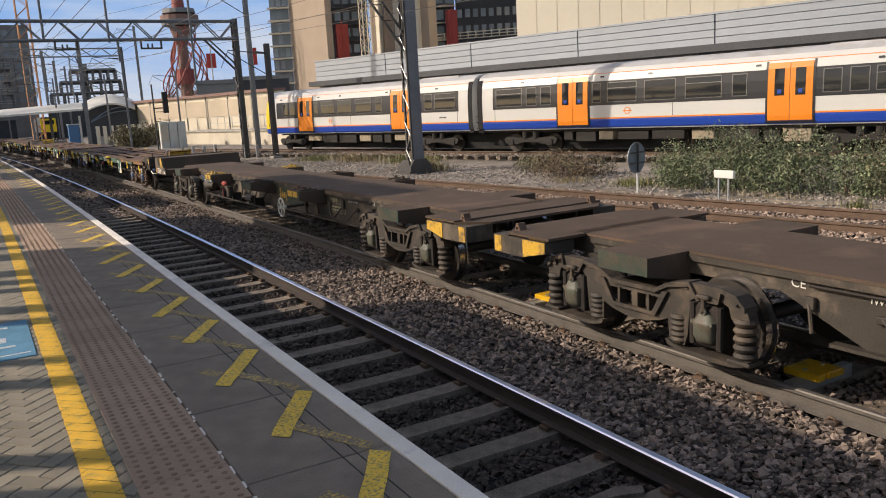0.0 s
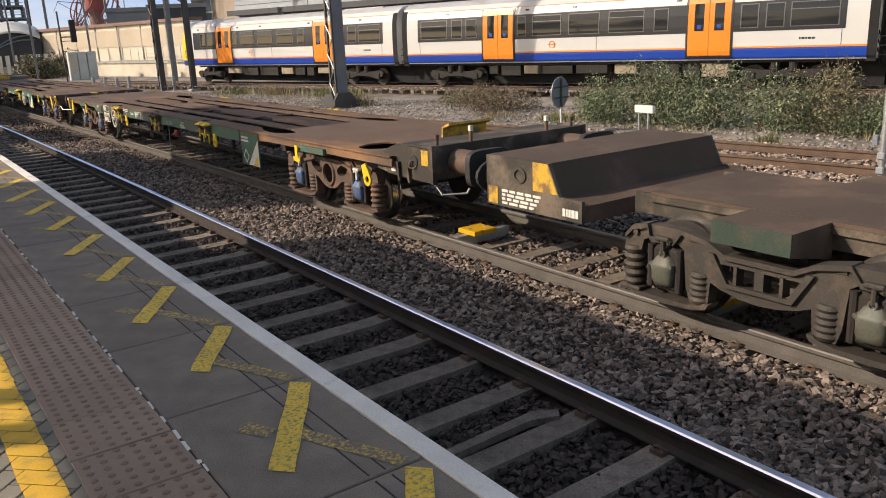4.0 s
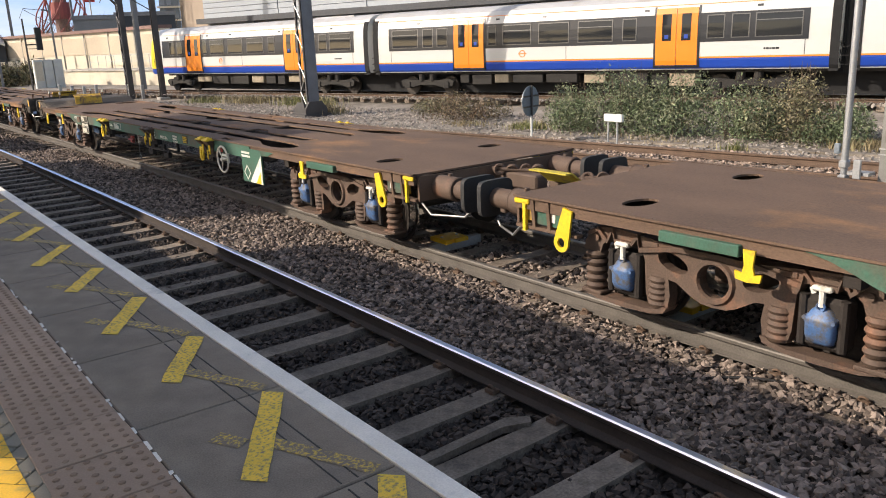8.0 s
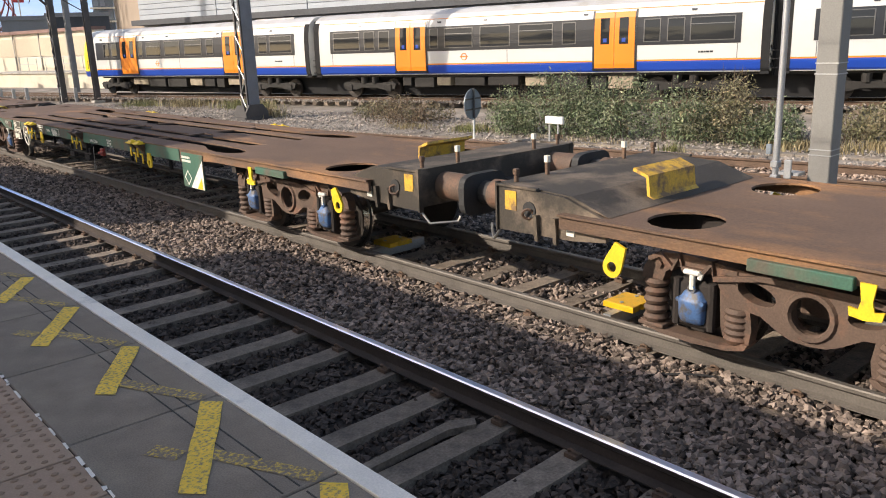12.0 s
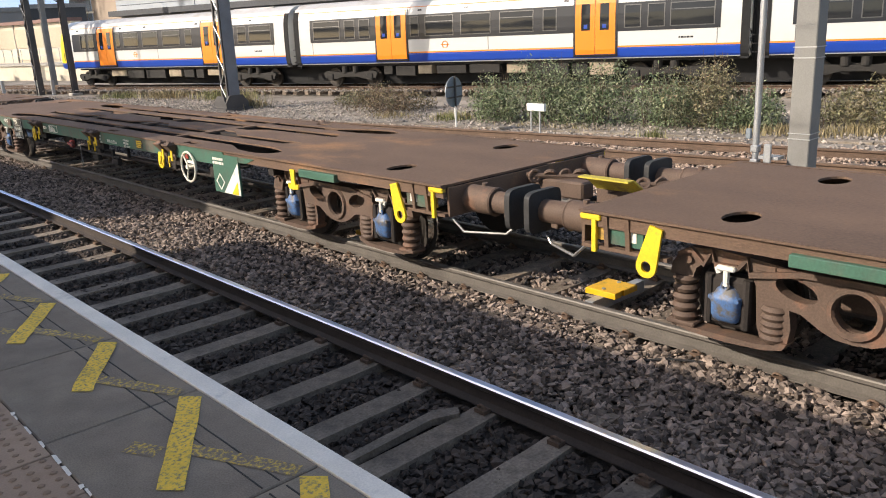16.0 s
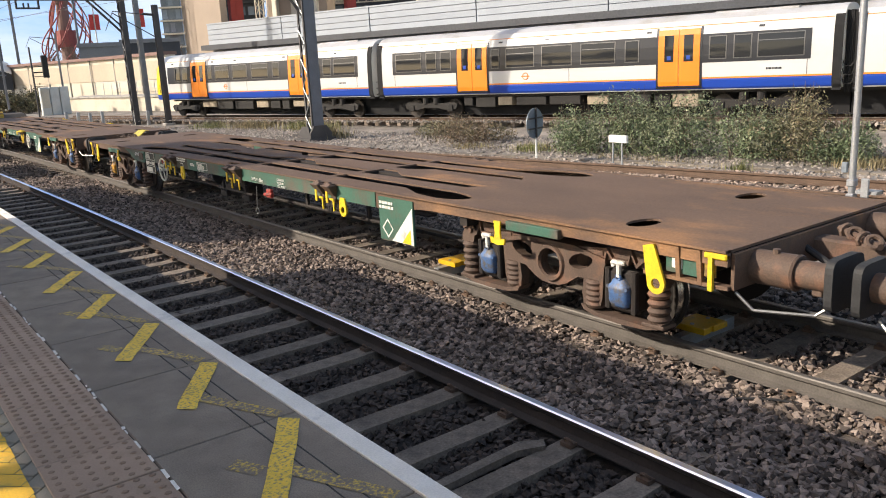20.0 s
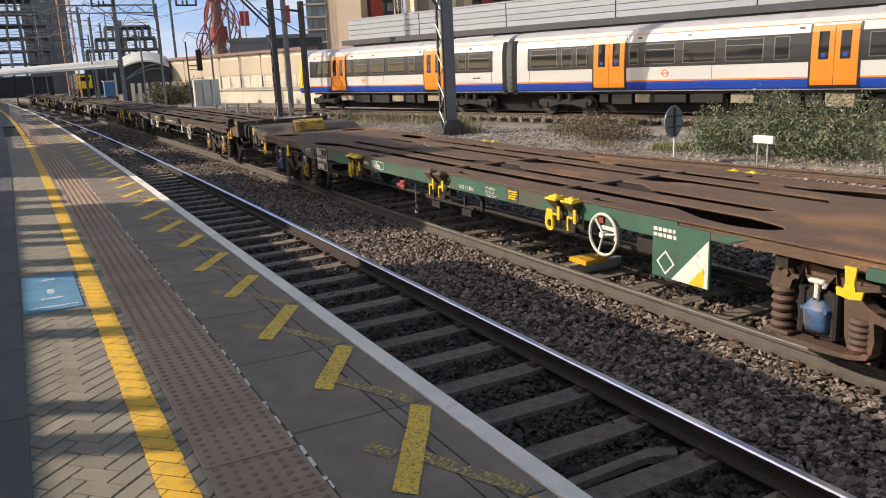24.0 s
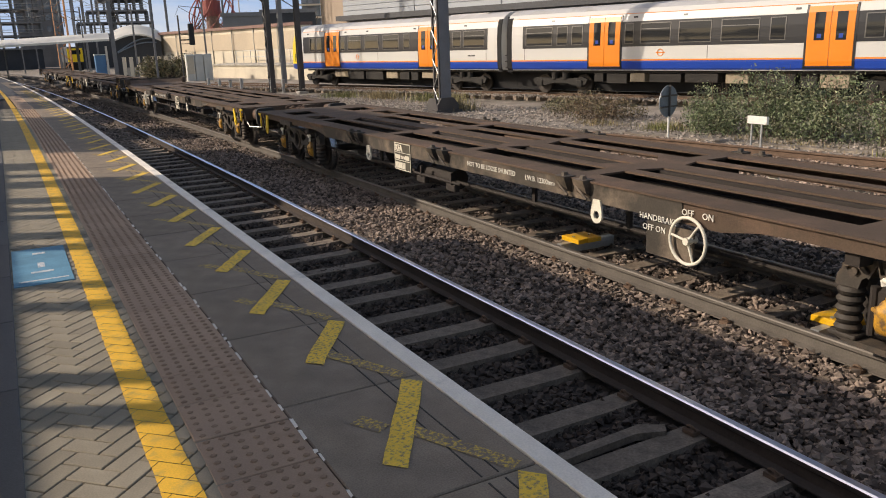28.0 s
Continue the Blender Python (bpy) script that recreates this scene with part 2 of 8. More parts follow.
def ballast_bed(name, x0, x1, y0, y1, top, label, skew=0.0, yc=0.0):
    bm = bmesh.new()
    n = 60
    rows = []
    for i in range(n + 1):
        y = y0 + (y1 - y0) * i / n
        dx = skew * (y - yc)
        rows.append([bm.verts.new((x + dx, y, z)) for x, z in ((x0 - 0.35, GROUND_Z - 0.1), (x0, top), (x1, top), (x1 + 0.5, GROUND_Z - 0.1))])
    for a, b in zip(rows, rows[1:]):
        for j in range(3):
            bm.faces.new((a[j], a[j + 1], b[j + 1], b[j]))
    return thing(name, bm, M["ballast_bed"], label, "ballast", kind="structure")


ballast_bed("ballast_bed", -1.42, 6.0, -30, 330, -0.25, "dark brown ballast bed under the two platform tracks")
ballast_bed("ballast_bed", 8.7, 12.1, -40, 46, -0.09, "brown ballast bed under the rusty siding track", skew=-0.14, yc=10)

# rail outline: across, up from the rail foot; 0.159 high
RAIL = ((-0.07, 0), (0.07, 0), (0.07, 0.012), (0.012, 0.03), (0.009, 0.10), (0.035, 0.122), (0.036, 0.148), (0.026, 0.159),
        (-0.026, 0.159), (-0.036, 0.148), (-0.035, 0.122), (-0.009, 0.10), (-0.012, 0.03), (-0.07, 0.012))


def build_rail(parent, x, y0, y1, side, top, name="rail"):
    bm = bmesh.new()
    bm_long(bm, [(x + a, z - 0.159) for a, z in RAIL], stations(y0, y1))
    bm.normal_update()
    for f in bm.faces:
        zs = [v.co.z for v in f.verts]
        if min(zs) > -0.013:
            f.material_index = 1
    me = mesh_of(bm, name, [side, top])
    ob = new(name, me)
    ob.parent = parent
    return ob


def build_track(name, x, y0, y1, side, top, label, rz=0.0, yc=0.0, z=0.0):
    tr = thing(name, None, None, label, "railway track", kind="structure", m=Matrix.Translation((x, yc, z)) @ pose(0, 0, 0, 0, 0, rz))
    for dx in (-0.7525, 0.7525):
        build_rail(tr, dx, y0 - yc, y1 - yc, side, top)
    return tr


track_near = build_track("track", 0.0, -30, 320, M["rail_side_shade"], M["rail_top"], "platform track with a polished rail on concrete sleepers")
track_freight = build_track("track", 3.37, -30, 320, M["rail_web"], M["rail_dull"], "freight track with brown rails on sunlit ballast")
track_rusty = build_track("track", 10.28, -45, 46, M["rail_rust"], M["rail_rust"], "disused looking siding with rusty brown rails", rz=8.0, yc=10, z=0.12)
U_ANG = 15.6
track_far = build_track("track", 22.95, -70, 66, M["rail_rust"], M["rail_dull"], "track under the standing passenger train", rz=U_ANG, yc=20, z=0.06)

# ---- platform ----
platform = thing("platform", None, None, "station platform with grey coping, buff tactile paving and yellow line", "platform", kind="structure")
PZ = 0.90
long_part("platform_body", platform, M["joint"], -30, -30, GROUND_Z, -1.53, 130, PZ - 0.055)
long_part("edge_line", platform, M["white_line"], -1.556, -30, PZ - 0.17, -1.46, 130, PZ + 0.006, label="worn white painted platform edge")


# ---- unseen canopy added above and behind the viewer to shade the platform edge ----


def build_shade_canopy():
    """Thin roof sheets at 4.4 m with a long light slot over the paving blocks, a break across the whole roof, and
    raking bars over the slot. Out of view, and cut only to shape the shadows.
    """
    can = thing("canopy", None, None, "unseen canopy roof with bars and columns, added to shade the platform", "canopy", kind="structure")
    drop = 4.40 - PZ
    sx, sy = -drop * SUN_DIR.x / SUN_DIR.z, -drop * SUN_DIR.y / SUN_DIR.z      # from a roof edge to its shadow's edge on the platform
    rake = -0.55

    def sheet(name, x0, x1, y0, y1, skew0=True, skew1=True, z=4.40, thick=0.03):
        """A sheet named by the ground that it shades; its ends rake where they border light."""
        pts = []
        for x, y, k in ((x0, y0, skew0), (x1, y0, skew0), (x1, y1, skew1), (x0, y1, skew1)):
            pts.append((x - sx, y - sy + (rake * (x + 3.1) if k else 0.0)))
        bm = bmesh.new()
        bm_prism(bm, pts, "z", z, z + thick)
        part(name, bm, M["roof_bounce"], can)

    edge, slot0, slot1 = 0.45, -3.345, -2.75
    sheet("roof_panel", -7.2, slot0, -30, 14.96, False, True)
    sheet("roof_panel", slot1, edge, -30, 13.0, False, True)
    sheet("roof_panel", -7.2, slot0, 17.56, 110, True, False)
    sheet("roof_panel", slot0, slot1, 17.56, 24.6, True, True)
    sheet("roof_panel", slot1, edge, 16.3, 25.5, True, True)
    for k in range(12):
        sheet("roof_panel", slot1, edge, 29.5 + 7.5 * k, 34.0 + 7.5 * k)
    # One bar for each dark band wanted across the paving.
    bars_at = [(4.571, 4.844), (5.085, 5.303), (6.478, 6.724), (7.053, 7.264), (8.361, 8.642), (8.893, 9.242), (9.939, 10.207), (10.418, 10.714),
               (10.948, 11.406), (12.194, 12.825), (13.226, 13.591), (14.05, 14.96)]
    bars_at += [(y - 5.3, y + w - 5.3) for y, w in ((4.6, 0.24), (5.7, 0.22), (6.9, 0.25), (8.0, 0.2))] + [(-4.0 + 1.1 * k, -3.75 + 1.1 * k) for k in range(3)]
    bars_at += [(25.4 + 1.3 * k, 25.9 + 1.3 * k + 0.12 * (k % 3)) for k in range(36)]
    for y0, y1 in bars_at:
        sheet("roof_beam", slot0 - 0.05, slot1 + 0.05, y0, y1, z=4.405, thick=0.02)
    for y in (-8, 0, 8, 20, 32):
        bm = bmesh.new()
        bm_tube(bm, (-11.5, y, PZ), (-11.5, y, 4.4), 0.12, n=14)
        part("column", bm, M["concrete"], can)


build_shade_canopy()


# Invented slabs on piers, out of view, outlined to shade ballast and wagons.
def build_shade_slabs():
    b = thing("footbridge", None, None, "unseen concrete slabs set high to shade the freight track", "footbridge", kind="structure")
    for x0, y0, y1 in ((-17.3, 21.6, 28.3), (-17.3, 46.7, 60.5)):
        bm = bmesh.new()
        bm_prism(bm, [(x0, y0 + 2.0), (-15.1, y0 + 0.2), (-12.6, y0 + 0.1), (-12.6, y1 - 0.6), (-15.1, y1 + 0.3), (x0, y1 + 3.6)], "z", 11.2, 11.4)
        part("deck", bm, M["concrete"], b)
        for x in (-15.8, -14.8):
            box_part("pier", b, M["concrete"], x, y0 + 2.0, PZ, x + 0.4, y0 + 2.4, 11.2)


build_shade_slabs()

# ---- freight wagons ----
M["deck_rust"] = mat("deck_rust", (0.130, 0.080, 0.054), 0.8, scale=1.6, fine=70, var=0.17, bump=0.3, dirt=(0.28, 0.145, 0.068), dirt_amount=0.24, dirt_scale=1.1, streak=(1, 0.45, 1))
M["deck_dark"] = mat("deck_dark", (0.082, 0.054, 0.037), 0.85, scale=1.6, fine=70, var=0.14, bump=0.25, dirt=(0.145, 0.088, 0.06), dirt_amount=0.3, dirt_scale=1.0)
M["green_sole"] = mat("green_sole", (0.045, 0.125, 0.088), 0.55, scale=2.0, fine=50, var=0.14, bump=0.08, dirt=(0.105, 0.092, 0.07), dirt_amount=0.42, dirt_scale=1.6)
M["dark_green"] = mat("dark_green", (0.026, 0.048, 0.034), 0.6, scale=2.0, fine=50, var=0.18, bump=0.1, dirt=(0.07, 0.055, 0.04), dirt_amount=0.45, dirt_scale=2.5)
M["under_brown"] = mat("under_brown", (0.025, 0.019, 0.016), 0.8, scale=3, fine=60, var=0.16, bump=0.25)
M["bogie_rust"] = mat("bogie_rust", (0.105, 0.068, 0.050), 0.75, scale=4, fine=60, var=0.16, bump=0.3, dirt=(0.20, 0.10, 0.062), dirt_amount=0.25, dirt_scale=3)
M["bogie_dark"] = mat("bogie_dark", (0.046, 0.038, 0.031), 0.7, scale=4, fine=60, var=0.16, bump=0.25, dirt=(0.105, 0.078, 0.056), dirt_amount=0.35, dirt_scale=3)
M["black_frame"] = mat("black_frame", (0.045, 0.037, 0.029), 0.7, scale=3, fine=60, var=0.18, bump=0.2, dirt=(0.15, 0.115, 0.085), dirt_amount=0.4, dirt_scale=1.5)
M["wheel_steel"] = mat("wheel_steel", (0.06, 0.052, 0.046), 0.55, metal=0.5, scale=6, fine=60, var=0.15)
M["tread"] = mat("tread", (0.62, 0.62, 0.62), 0.25, metal=1.0, var=0.05)
M["yellow_fit"] = mat("yellow_fit", (0.78, 0.53, 0.03), 0.5, scale=8, fine=60, var=0.08, dirt=(0.36, 0.27, 0.06), dirt_amount=0.18, dirt_scale=9)
M["amber_paint"] = mat("amber_paint", (0.68, 0.40, 0.045), 0.6, scale=6, fine=60, var=0.12, dirt=(0.19, 0.115, 0.055), dirt_amount=0.5, dirt_scale=6)
M["blue_cap"] = mat("blue_cap", (0.07, 0.15, 0.32), 0.5, scale=8, fine=60, var=0.16, dirt=(0.11, 0.10, 0.09), dirt_amount=0.5, dirt_scale=11)
M["orange_cap"] = mat("orange_cap", (0.55, 0.28, 0.035), 0.55, scale=8, fine=60, var=0.14, dirt=(0.15, 0.09, 0.045), dirt_amount=0.48, dirt_scale=11)
M["cap_grey"] = mat("cap_grey", (0.115, 0.12, 0.092), 0.55, scale=8, fine=60, var=0.14, dirt=(0.09, 0.07, 0.05), dirt_amount=0.4, dirt_scale=8)
M["white_paint"] = mat("white_paint", (0.72, 0.70, 0.64), 0.6, scale=6, fine=60, var=0.07, dirt=(0.38, 0.34, 0.28), dirt_amount=0.2, dirt_scale=7)
M["faded_cream"] = mat("faded_cream", (0.36, 0.32, 0.22), 0.7, scale=6, fine=60, var=0.15, dirt=(0.12, 0.10, 0.07), dirt_amount=0.35, dirt_scale=9)
M["cream_wheel"] = mat("cream_wheel", (0.70, 0.66, 0.56), 0.6, scale=6, fine=60, var=0.07)
M["cover_olive"] = mat("cover_olive", (0.50, 0.40, 0.05), 0.6, scale=5, fine=60, var=0.12, dirt=(0.22, 0.16, 0.06), dirt_amount=0.35, dirt_scale=5)
M["red_fit"] = mat("red_fit", (0.40, 0.05, 0.035), 0.6, scale=6, fine=60, var=0.15, dirt=(0.13, 0.05, 0.035), dirt_amount=0.45, dirt_scale=14)
M["board_dark"] = mat("board_dark", (0.065, 0.058, 0.042), 0.7, scale=5, fine=60, var=0.2)
M["rubber"] = mat("rubber", (0.025, 0.025, 0.026), 0.7, scale=5, fine=60, var=0.2)
M["dull_steel"] = mat("dull_steel", (0.34, 0.33, 0.31), 0.45, metal=0.8, var=0.1)


def bm_plate(bm, outer, holes, axis, a, b):
    """A plate with holes: outlines in the two other coordinates, thick from a to b."""
    def at(p, v):
        return (v, p[0], p[1]) if axis == "x" else (p[0], v, p[1]) if axis == "y" else (p[0], p[1], v)
    tmp = bmesh.new()
    edges = []
    for loop in (outer, *holes):
        vs = [tmp.verts.new((p[0], p[1], 0)) for p in loop]
        edges += [tmp.edges.new((vs[i], vs[(i + 1) % len(vs)])) for i in range(len(vs))]
    bmesh.ops.triangle_fill(tmp, edges=edges, use_beauty=True)
    tmp.verts.index_update()
    lo = [bm.verts.new(at(v.co, a)) for v in tmp.verts]
    hi = [bm.verts.new(at(v.co, b)) for v in tmp.verts]
    for f in tmp.faces:
        k = [v.index for v in f.verts]
        bm.faces.new([lo[i] for i in k])
        bm.faces.new([hi[i] for i in reversed(k)])
    for e in tmp.edges:
        if len(e.link_faces) == 1:
            i, j = (v.index for v in e.verts)
            bm.faces.new((lo[i], lo[j], hi[j], hi[i]))
    tmp.free()


def ring(cy, cz, ry, rz, n=20, turn=0.0):
    c, s = math.cos(turn), math.sin(turn)
    return [(cy + c * ry * math.cos(a) - s * rz * math.sin(a), cz + s * ry * math.cos(a) + c * rz * math.sin(a)) for a in (2 * math.pi * i / n for i in range(n))]


def letters(text, size, x, y, z, side, material, parent, bold=0.0, name="lettering"):
    """Writing on a side face; y is where the line begins."""
    cu = bpy.data.curves.new("text", "FONT")
    cu.body, cu.size, cu.extrude, cu.resolution_u, cu.offset = text, size, 0.002, 2, bold
    tmp = bpy.data.objects.new("text", cu)
    scene.collection.objects.link(tmp)
    me = bpy.data.meshes.new_from_object(tmp.evaluated_get(bpy.context.evaluated_depsgraph_get()))
    bpy.data.objects.remove(tmp)
    me.materials.clear()
    me.materials.append(material)
    ob = tagged(new(name, me), kind="stuff")
    ob.parent = parent
    d = -1 if side < 0 else 1
    ob.matrix_basis = Matrix(((0, 0, d, x), (d, 0, 0, y), (0, 1, 0, z), (0, 0, 0, 1)))
    return ob


def bars(parent, x, y, z, w, h, rows, side, material, name="lettering", seed=1):
    """Rows of plain bars where writing is too small to read, or is a number."""
    rnd = random.Random(seed)
    bm = bmesh.new()
    for r in range(rows):
        zz = z + h * (rows - 1 - r) / rows
        yy = 0.0
        while yy < w * rnd.uniform(0.75, 1.0):
            ln = min(rnd.uniform(0.08, 0.22) * w, w - yy)
            if ln < 0.02 * w:
                break
            a, b = y - yy, y - yy - ln
            if side > 0:
                a, b = y + yy, y + yy + ln
            bm_box(bm, x - 0.003, min(a, b), zz, x + 0.003, max(a, b), zz + 0.62 * h / rows)
            yy += ln + 0.045 * w
    return tagged(part(name, bm, material, parent), kind="stuff")


def mirror(pts):
    return [(-y, z) for y, z in reversed(pts)]


HALF_CAST = [(0.0, 0.80), (0.35, 0.795), (0.75, 0.835), (1.03, 0.855), (1.2, 0.835), (1.31, 0.78), (1.37, 0.69), (1.385, 0.60), (1.19, 0.60), (1.165, 0.68),
             (1.09, 0.735), (1.0, 0.75), (0.82, 0.75), (0.73, 0.72), (0.69, 0.63), (0.67, 0.34), (0.64, 0.24), (0.44, 0.24), (0.42, 0.36), (0.44, 0.50), (0.36, 0.49), (0.21, 0.40), (0.12, 0.365), (0.0, 0.355)]
HALF_TRUSS = [(0.0, 0.70), (0.30, 0.70), (0.46, 0.78), (0.72, 0.83), (1.08, 0.83), (1.24, 0.79), (1.33, 0.70), (1.36, 0.58), (1.17, 0.58), (1.14, 0.68),
              (1.05, 0.72), (0.80, 0.72), (0.71, 0.66), (0.68, 0.34), (0.64, 0.22), (0.46, 0.22), (0.44, 0.44), (0.34, 0.40), (0.16, 0.36), (0.0, 0.35)]


def wheelset_mesh():
    bm = bmesh.new()
    bm_tube(bm, (-0.98, 0, 0), (0.98, 0, 0), 0.075, n=12)
    for s in (-1, 1):
        bm_tube(bm, (s * 0.715, 0, 0), (s * 0.735, 0, 0), 0.455, n=32)
        bm_tube(bm, (s * 0.735, 0, 0), (s * 0.83, 0, 0), 0.425, 0.415, n=32)
        bm_tube(bm, (s * 0.83, 0, 0), (s * 0.845, 0, 0), 0.36, 0.34, n=24)
        bm_tube(bm, (s * 0.84, 0, 0), (s * 0.90, 0, 0), 0.13, n=14)
        for k in range(3):
            a = 2.094 * k
            bm_tube(bm, (s * 0.842, 0.24 * math.cos(a), 0.24 * math.sin(a)), (s * 0.852, 0.24 * math.cos(a), 0.24 * math.sin(a)), 0.03, n=8)
    bm.normal_update()
    for f in bm.faces:
        r = [math.hypot(v.co.y, v.co.z) for v in f.verts]
        if min(r) > 0.40 and abs(f.normal.x) < 0.5:
            f.material_index = 1
    return mesh_of(bm, "wheelset", [M["wheel_steel"], M["tread"]], smooth=True)


WHEELSET = wheelset_mesh()
WHEELS = []


def coil(bm, x, y, z0, z1, r):
    n = 5
    for i in range(n):
        bm_torus(bm, (x, y, z0 + (z1 - z0) * (i + 0.5) / n), (0, 0, 1), r - 0.03, 0.036, n=14, k=6)
    bm_tube(bm, (x, y, z0), (x, y, z1), r * 0.5, n=8)


def build_bogie(wagon, yc, frame_mat, cap_mat, style):
    """A two-axle bogie under a wagon: side frames, each with its springs, axleboxes and dampers, and two wheelsets."""
    bm = bmesh.new()
    half = HALF_CAST if style == "cast" else HALF_TRUSS
    out = half + mirror(half)[1:-1] if half[0][0] == 0 else half
    for s in (-1, 1):
        if style == "cast":
            holes = [ring(0, 0.575, 0.15, 0.15), ring(0.40, 0.655, 0.155, 0.075, 14, 0.25), ring(-0.40, 0.655, 0.155, 0.075, 14, -0.25)]
        else:
            holes = [[(-0.34, 0.62), (-0.34, 0.54), (-0.20, 0.46), (-0.04, 0.45), (-0.04, 0.62)], [(0.04, 0.62), (0.04, 0.45), (0.20, 0.46), (0.34, 0.54), (0.34, 0.62)]]
        bm_plate(bm, [(y, z) for y, z in out], holes, "x", s * 0.99, s * 1.10)
        # raised rims along the casting
        top = [p for p in out if p[1] > 0.69]
        top.sort()
        for a, b in zip(top, top[1:]):
            if abs(a[0] - b[0]) > 1e-3:
                bm_prism(bm, [(a[0], a[1] - 0.03), (b[0], b[1] - 0.03), (b[0], b[1] + 0.012), (a[0], a[1] + 0.012)], "x", s * 0.97, s * 1.135)
        if style == "cast":
            bm_torus(bm, (s * 1.10, 0, 0.575), (1, 0, 0), 0.165, 0.03, n=20, k=6)
            bm_torus(bm, (s * 1.05, 0, 0.575), (1, 0, 0), 0.158, 0.012, n=20, k=6)
        else:
            bm_prism(bm, [(-0.46, 0.70), (-0.30, 0.44), (0.30, 0.44), (0.46, 0.70), (0.40, 0.70), (0.26, 0.475), (-0.26, 0.475), (-0.40, 0.70)], "x", s * 1.10, s * 1.135)
            for y in (-0.2, 0.2):
                bm_box(bm, min(s * 1.02, s * 1.12), y - 0.015, 0.46, max(s * 1.02, s * 1.12), y + 0.015, 0.63)
        for e in (-1, 1):
            bm_box(bm, min(s * 0.95, s * 1.14), e * 1.27 - 0.12 if e > 0 else -1.39, 0.20, max(s * 0.95, s * 1.14), 1.39 if e > 0 else -1.15, 0.235, 0.008)
            saddle = [(-0.47, 0.25), (-0.44, 0.20), (-0.30, 0.165), (0.0, 0.15), (0.30, 0.165), (0.44, 0.20), (0.47, 0.25), (0.42, 0.25), (0.38, 0.225), (0.25, 0.20), (-0.25, 0.20), (-0.38, 0.225), (-0.42, 0.25)]
            bm_prism(bm, [(e * 0.9 + a, z) for a, z in saddle], "x", s * 0.97, s * 1.13)
            # lugs and raised pads on the casting
            bm_tube(bm, (s * 1.10, e * 1.22, 0.74), (s * 1.125, e * 1.22, 0.74), 0.03, n=10)
            bm_box(bm, min(s * 1.10, s * 1.112), e * 0.62 - 0.07, 0.755, max(s * 1.10, s * 1.112), e * 0.62 + 0.07, 0.80, 0.004)
    bm_box(bm, -0.78, -0.22, 0.46, 0.78, 0.22, 0.70, 0.02)
    bogie = part("bogie", bm, frame_mat, wagon)
    bogie.location.y = yc
    for s in (-1, 1):
        for e in (-1, 1):
            for y in (1.275, 0.555):
                bm = bmesh.new()
                coil(bm, s * 1.045, e * y, 0.235, 0.61 if y > 1 else 0.50, 0.10)
                part("spring", bm, frame_mat, bogie, smooth=True)
            bm = bmesh.new()
            bm_box(bm, min(s * 0.93, s * 1.11), e * 0.9 - 0.17, 0.26, max(s * 0.93, s * 1.11), e * 0.9 + 0.17, 0.66, 0.035)
            bm_tube(bm, (s * 1.10, e * 0.9 + 0.15, 0.28), (s * 1.10, e * 0.9 + 0.15, 0.66), 0.035, n=8)
            bm_tube(bm, (s * 1.10, e * 0.9 - 0.15, 0.28), (s * 1.10, e * 0.9 - 0.15, 0.66), 0.035, n=8)
            part("axlebox", bm, M["under_brown"], bogie)
            if cap_mat:
                bm = bmesh.new()
                prof = [(0.305, 0.07, 0.02), (0.325, 0.10, 0.05), (0.37, 0.112, 0.075), (0.46, 0.115, 0.08), (0.49, 0.122, 0.085), (0.515, 0.12, 0.08), (0.53, 0.10, 0.065), (0.57, 0.075, 0.05), (0.592, 0.045, 0.02)]
                n = 16
                rings = []
                for z, r, bulge in prof:
                    row = []
                    for i in range(n):
                        a = 2 * math.pi * i / n
                        ca, sa = math.cos(a), math.sin(a)
                        ca = math.copysign(abs(ca) ** 0.6, ca)
                        row.append(bm.verts.new((s * (1.105 + (bulge * abs(sa) ** 0.6 if sa > 0 else 0.0)), e * 0.9 + r * ca, z)))
                    rings.append(row)
                for A, B in zip(rings, rings[1:]):
                    for i in range(n):
                        bm.faces.new((A[i], A[(i + 1) % n], B[(i + 1) % n], B[i]))
                bm.faces.new(rings[0])
                bm.faces.new(rings[-1])
                for q in (-0.105, 0.105):
                    bm_tube(bm, (s * 1.12, e * 0.9 + q, 0.505), (s * 1.175, e * 0.9 + q, 0.505), 0.018, n=8)
                bm_torus(bm, (s * 1.15, e * 0.9, 0.60), (1, 0, 0), 0.03, 0.009, n=10, k=5)
                part("axlebox_cover", bm, cap_mat, bogie, "domed painted axlebox cover", smooth=True)
                bm = bmesh.new()
                bm_tube(bm, (s * 1.14, e * 0.9, 0.60), (s * 1.14, e * 0.9, 0.74), 0.024, n=8)
                bm_box(bm, min(s * 1.115, s * 1.17), e * 0.9 - 0.075, 0.715, max(s * 1.115, s * 1.17), e * 0.9 + 0.075, 0.755, 0.012)
                bm_tube(bm, (s * 1.14, e * 0.9 - 0.06, 0.69), (s * 1.14, e * 0.9 - 0.075, 0.735), 0.02, n=6)
                part("lifting_link", bm, M["white_paint"] if style == "cast" else M["bogie_dark"], bogie, "white painted T-shaped link")
    for e in (-1, 1):
        ob = new("wheelset", WHEELSET)
        ob.parent = bogie
        ob.location = (0, e * 0.9, 0.425)
        WHEELS.append(ob)
    return bogie


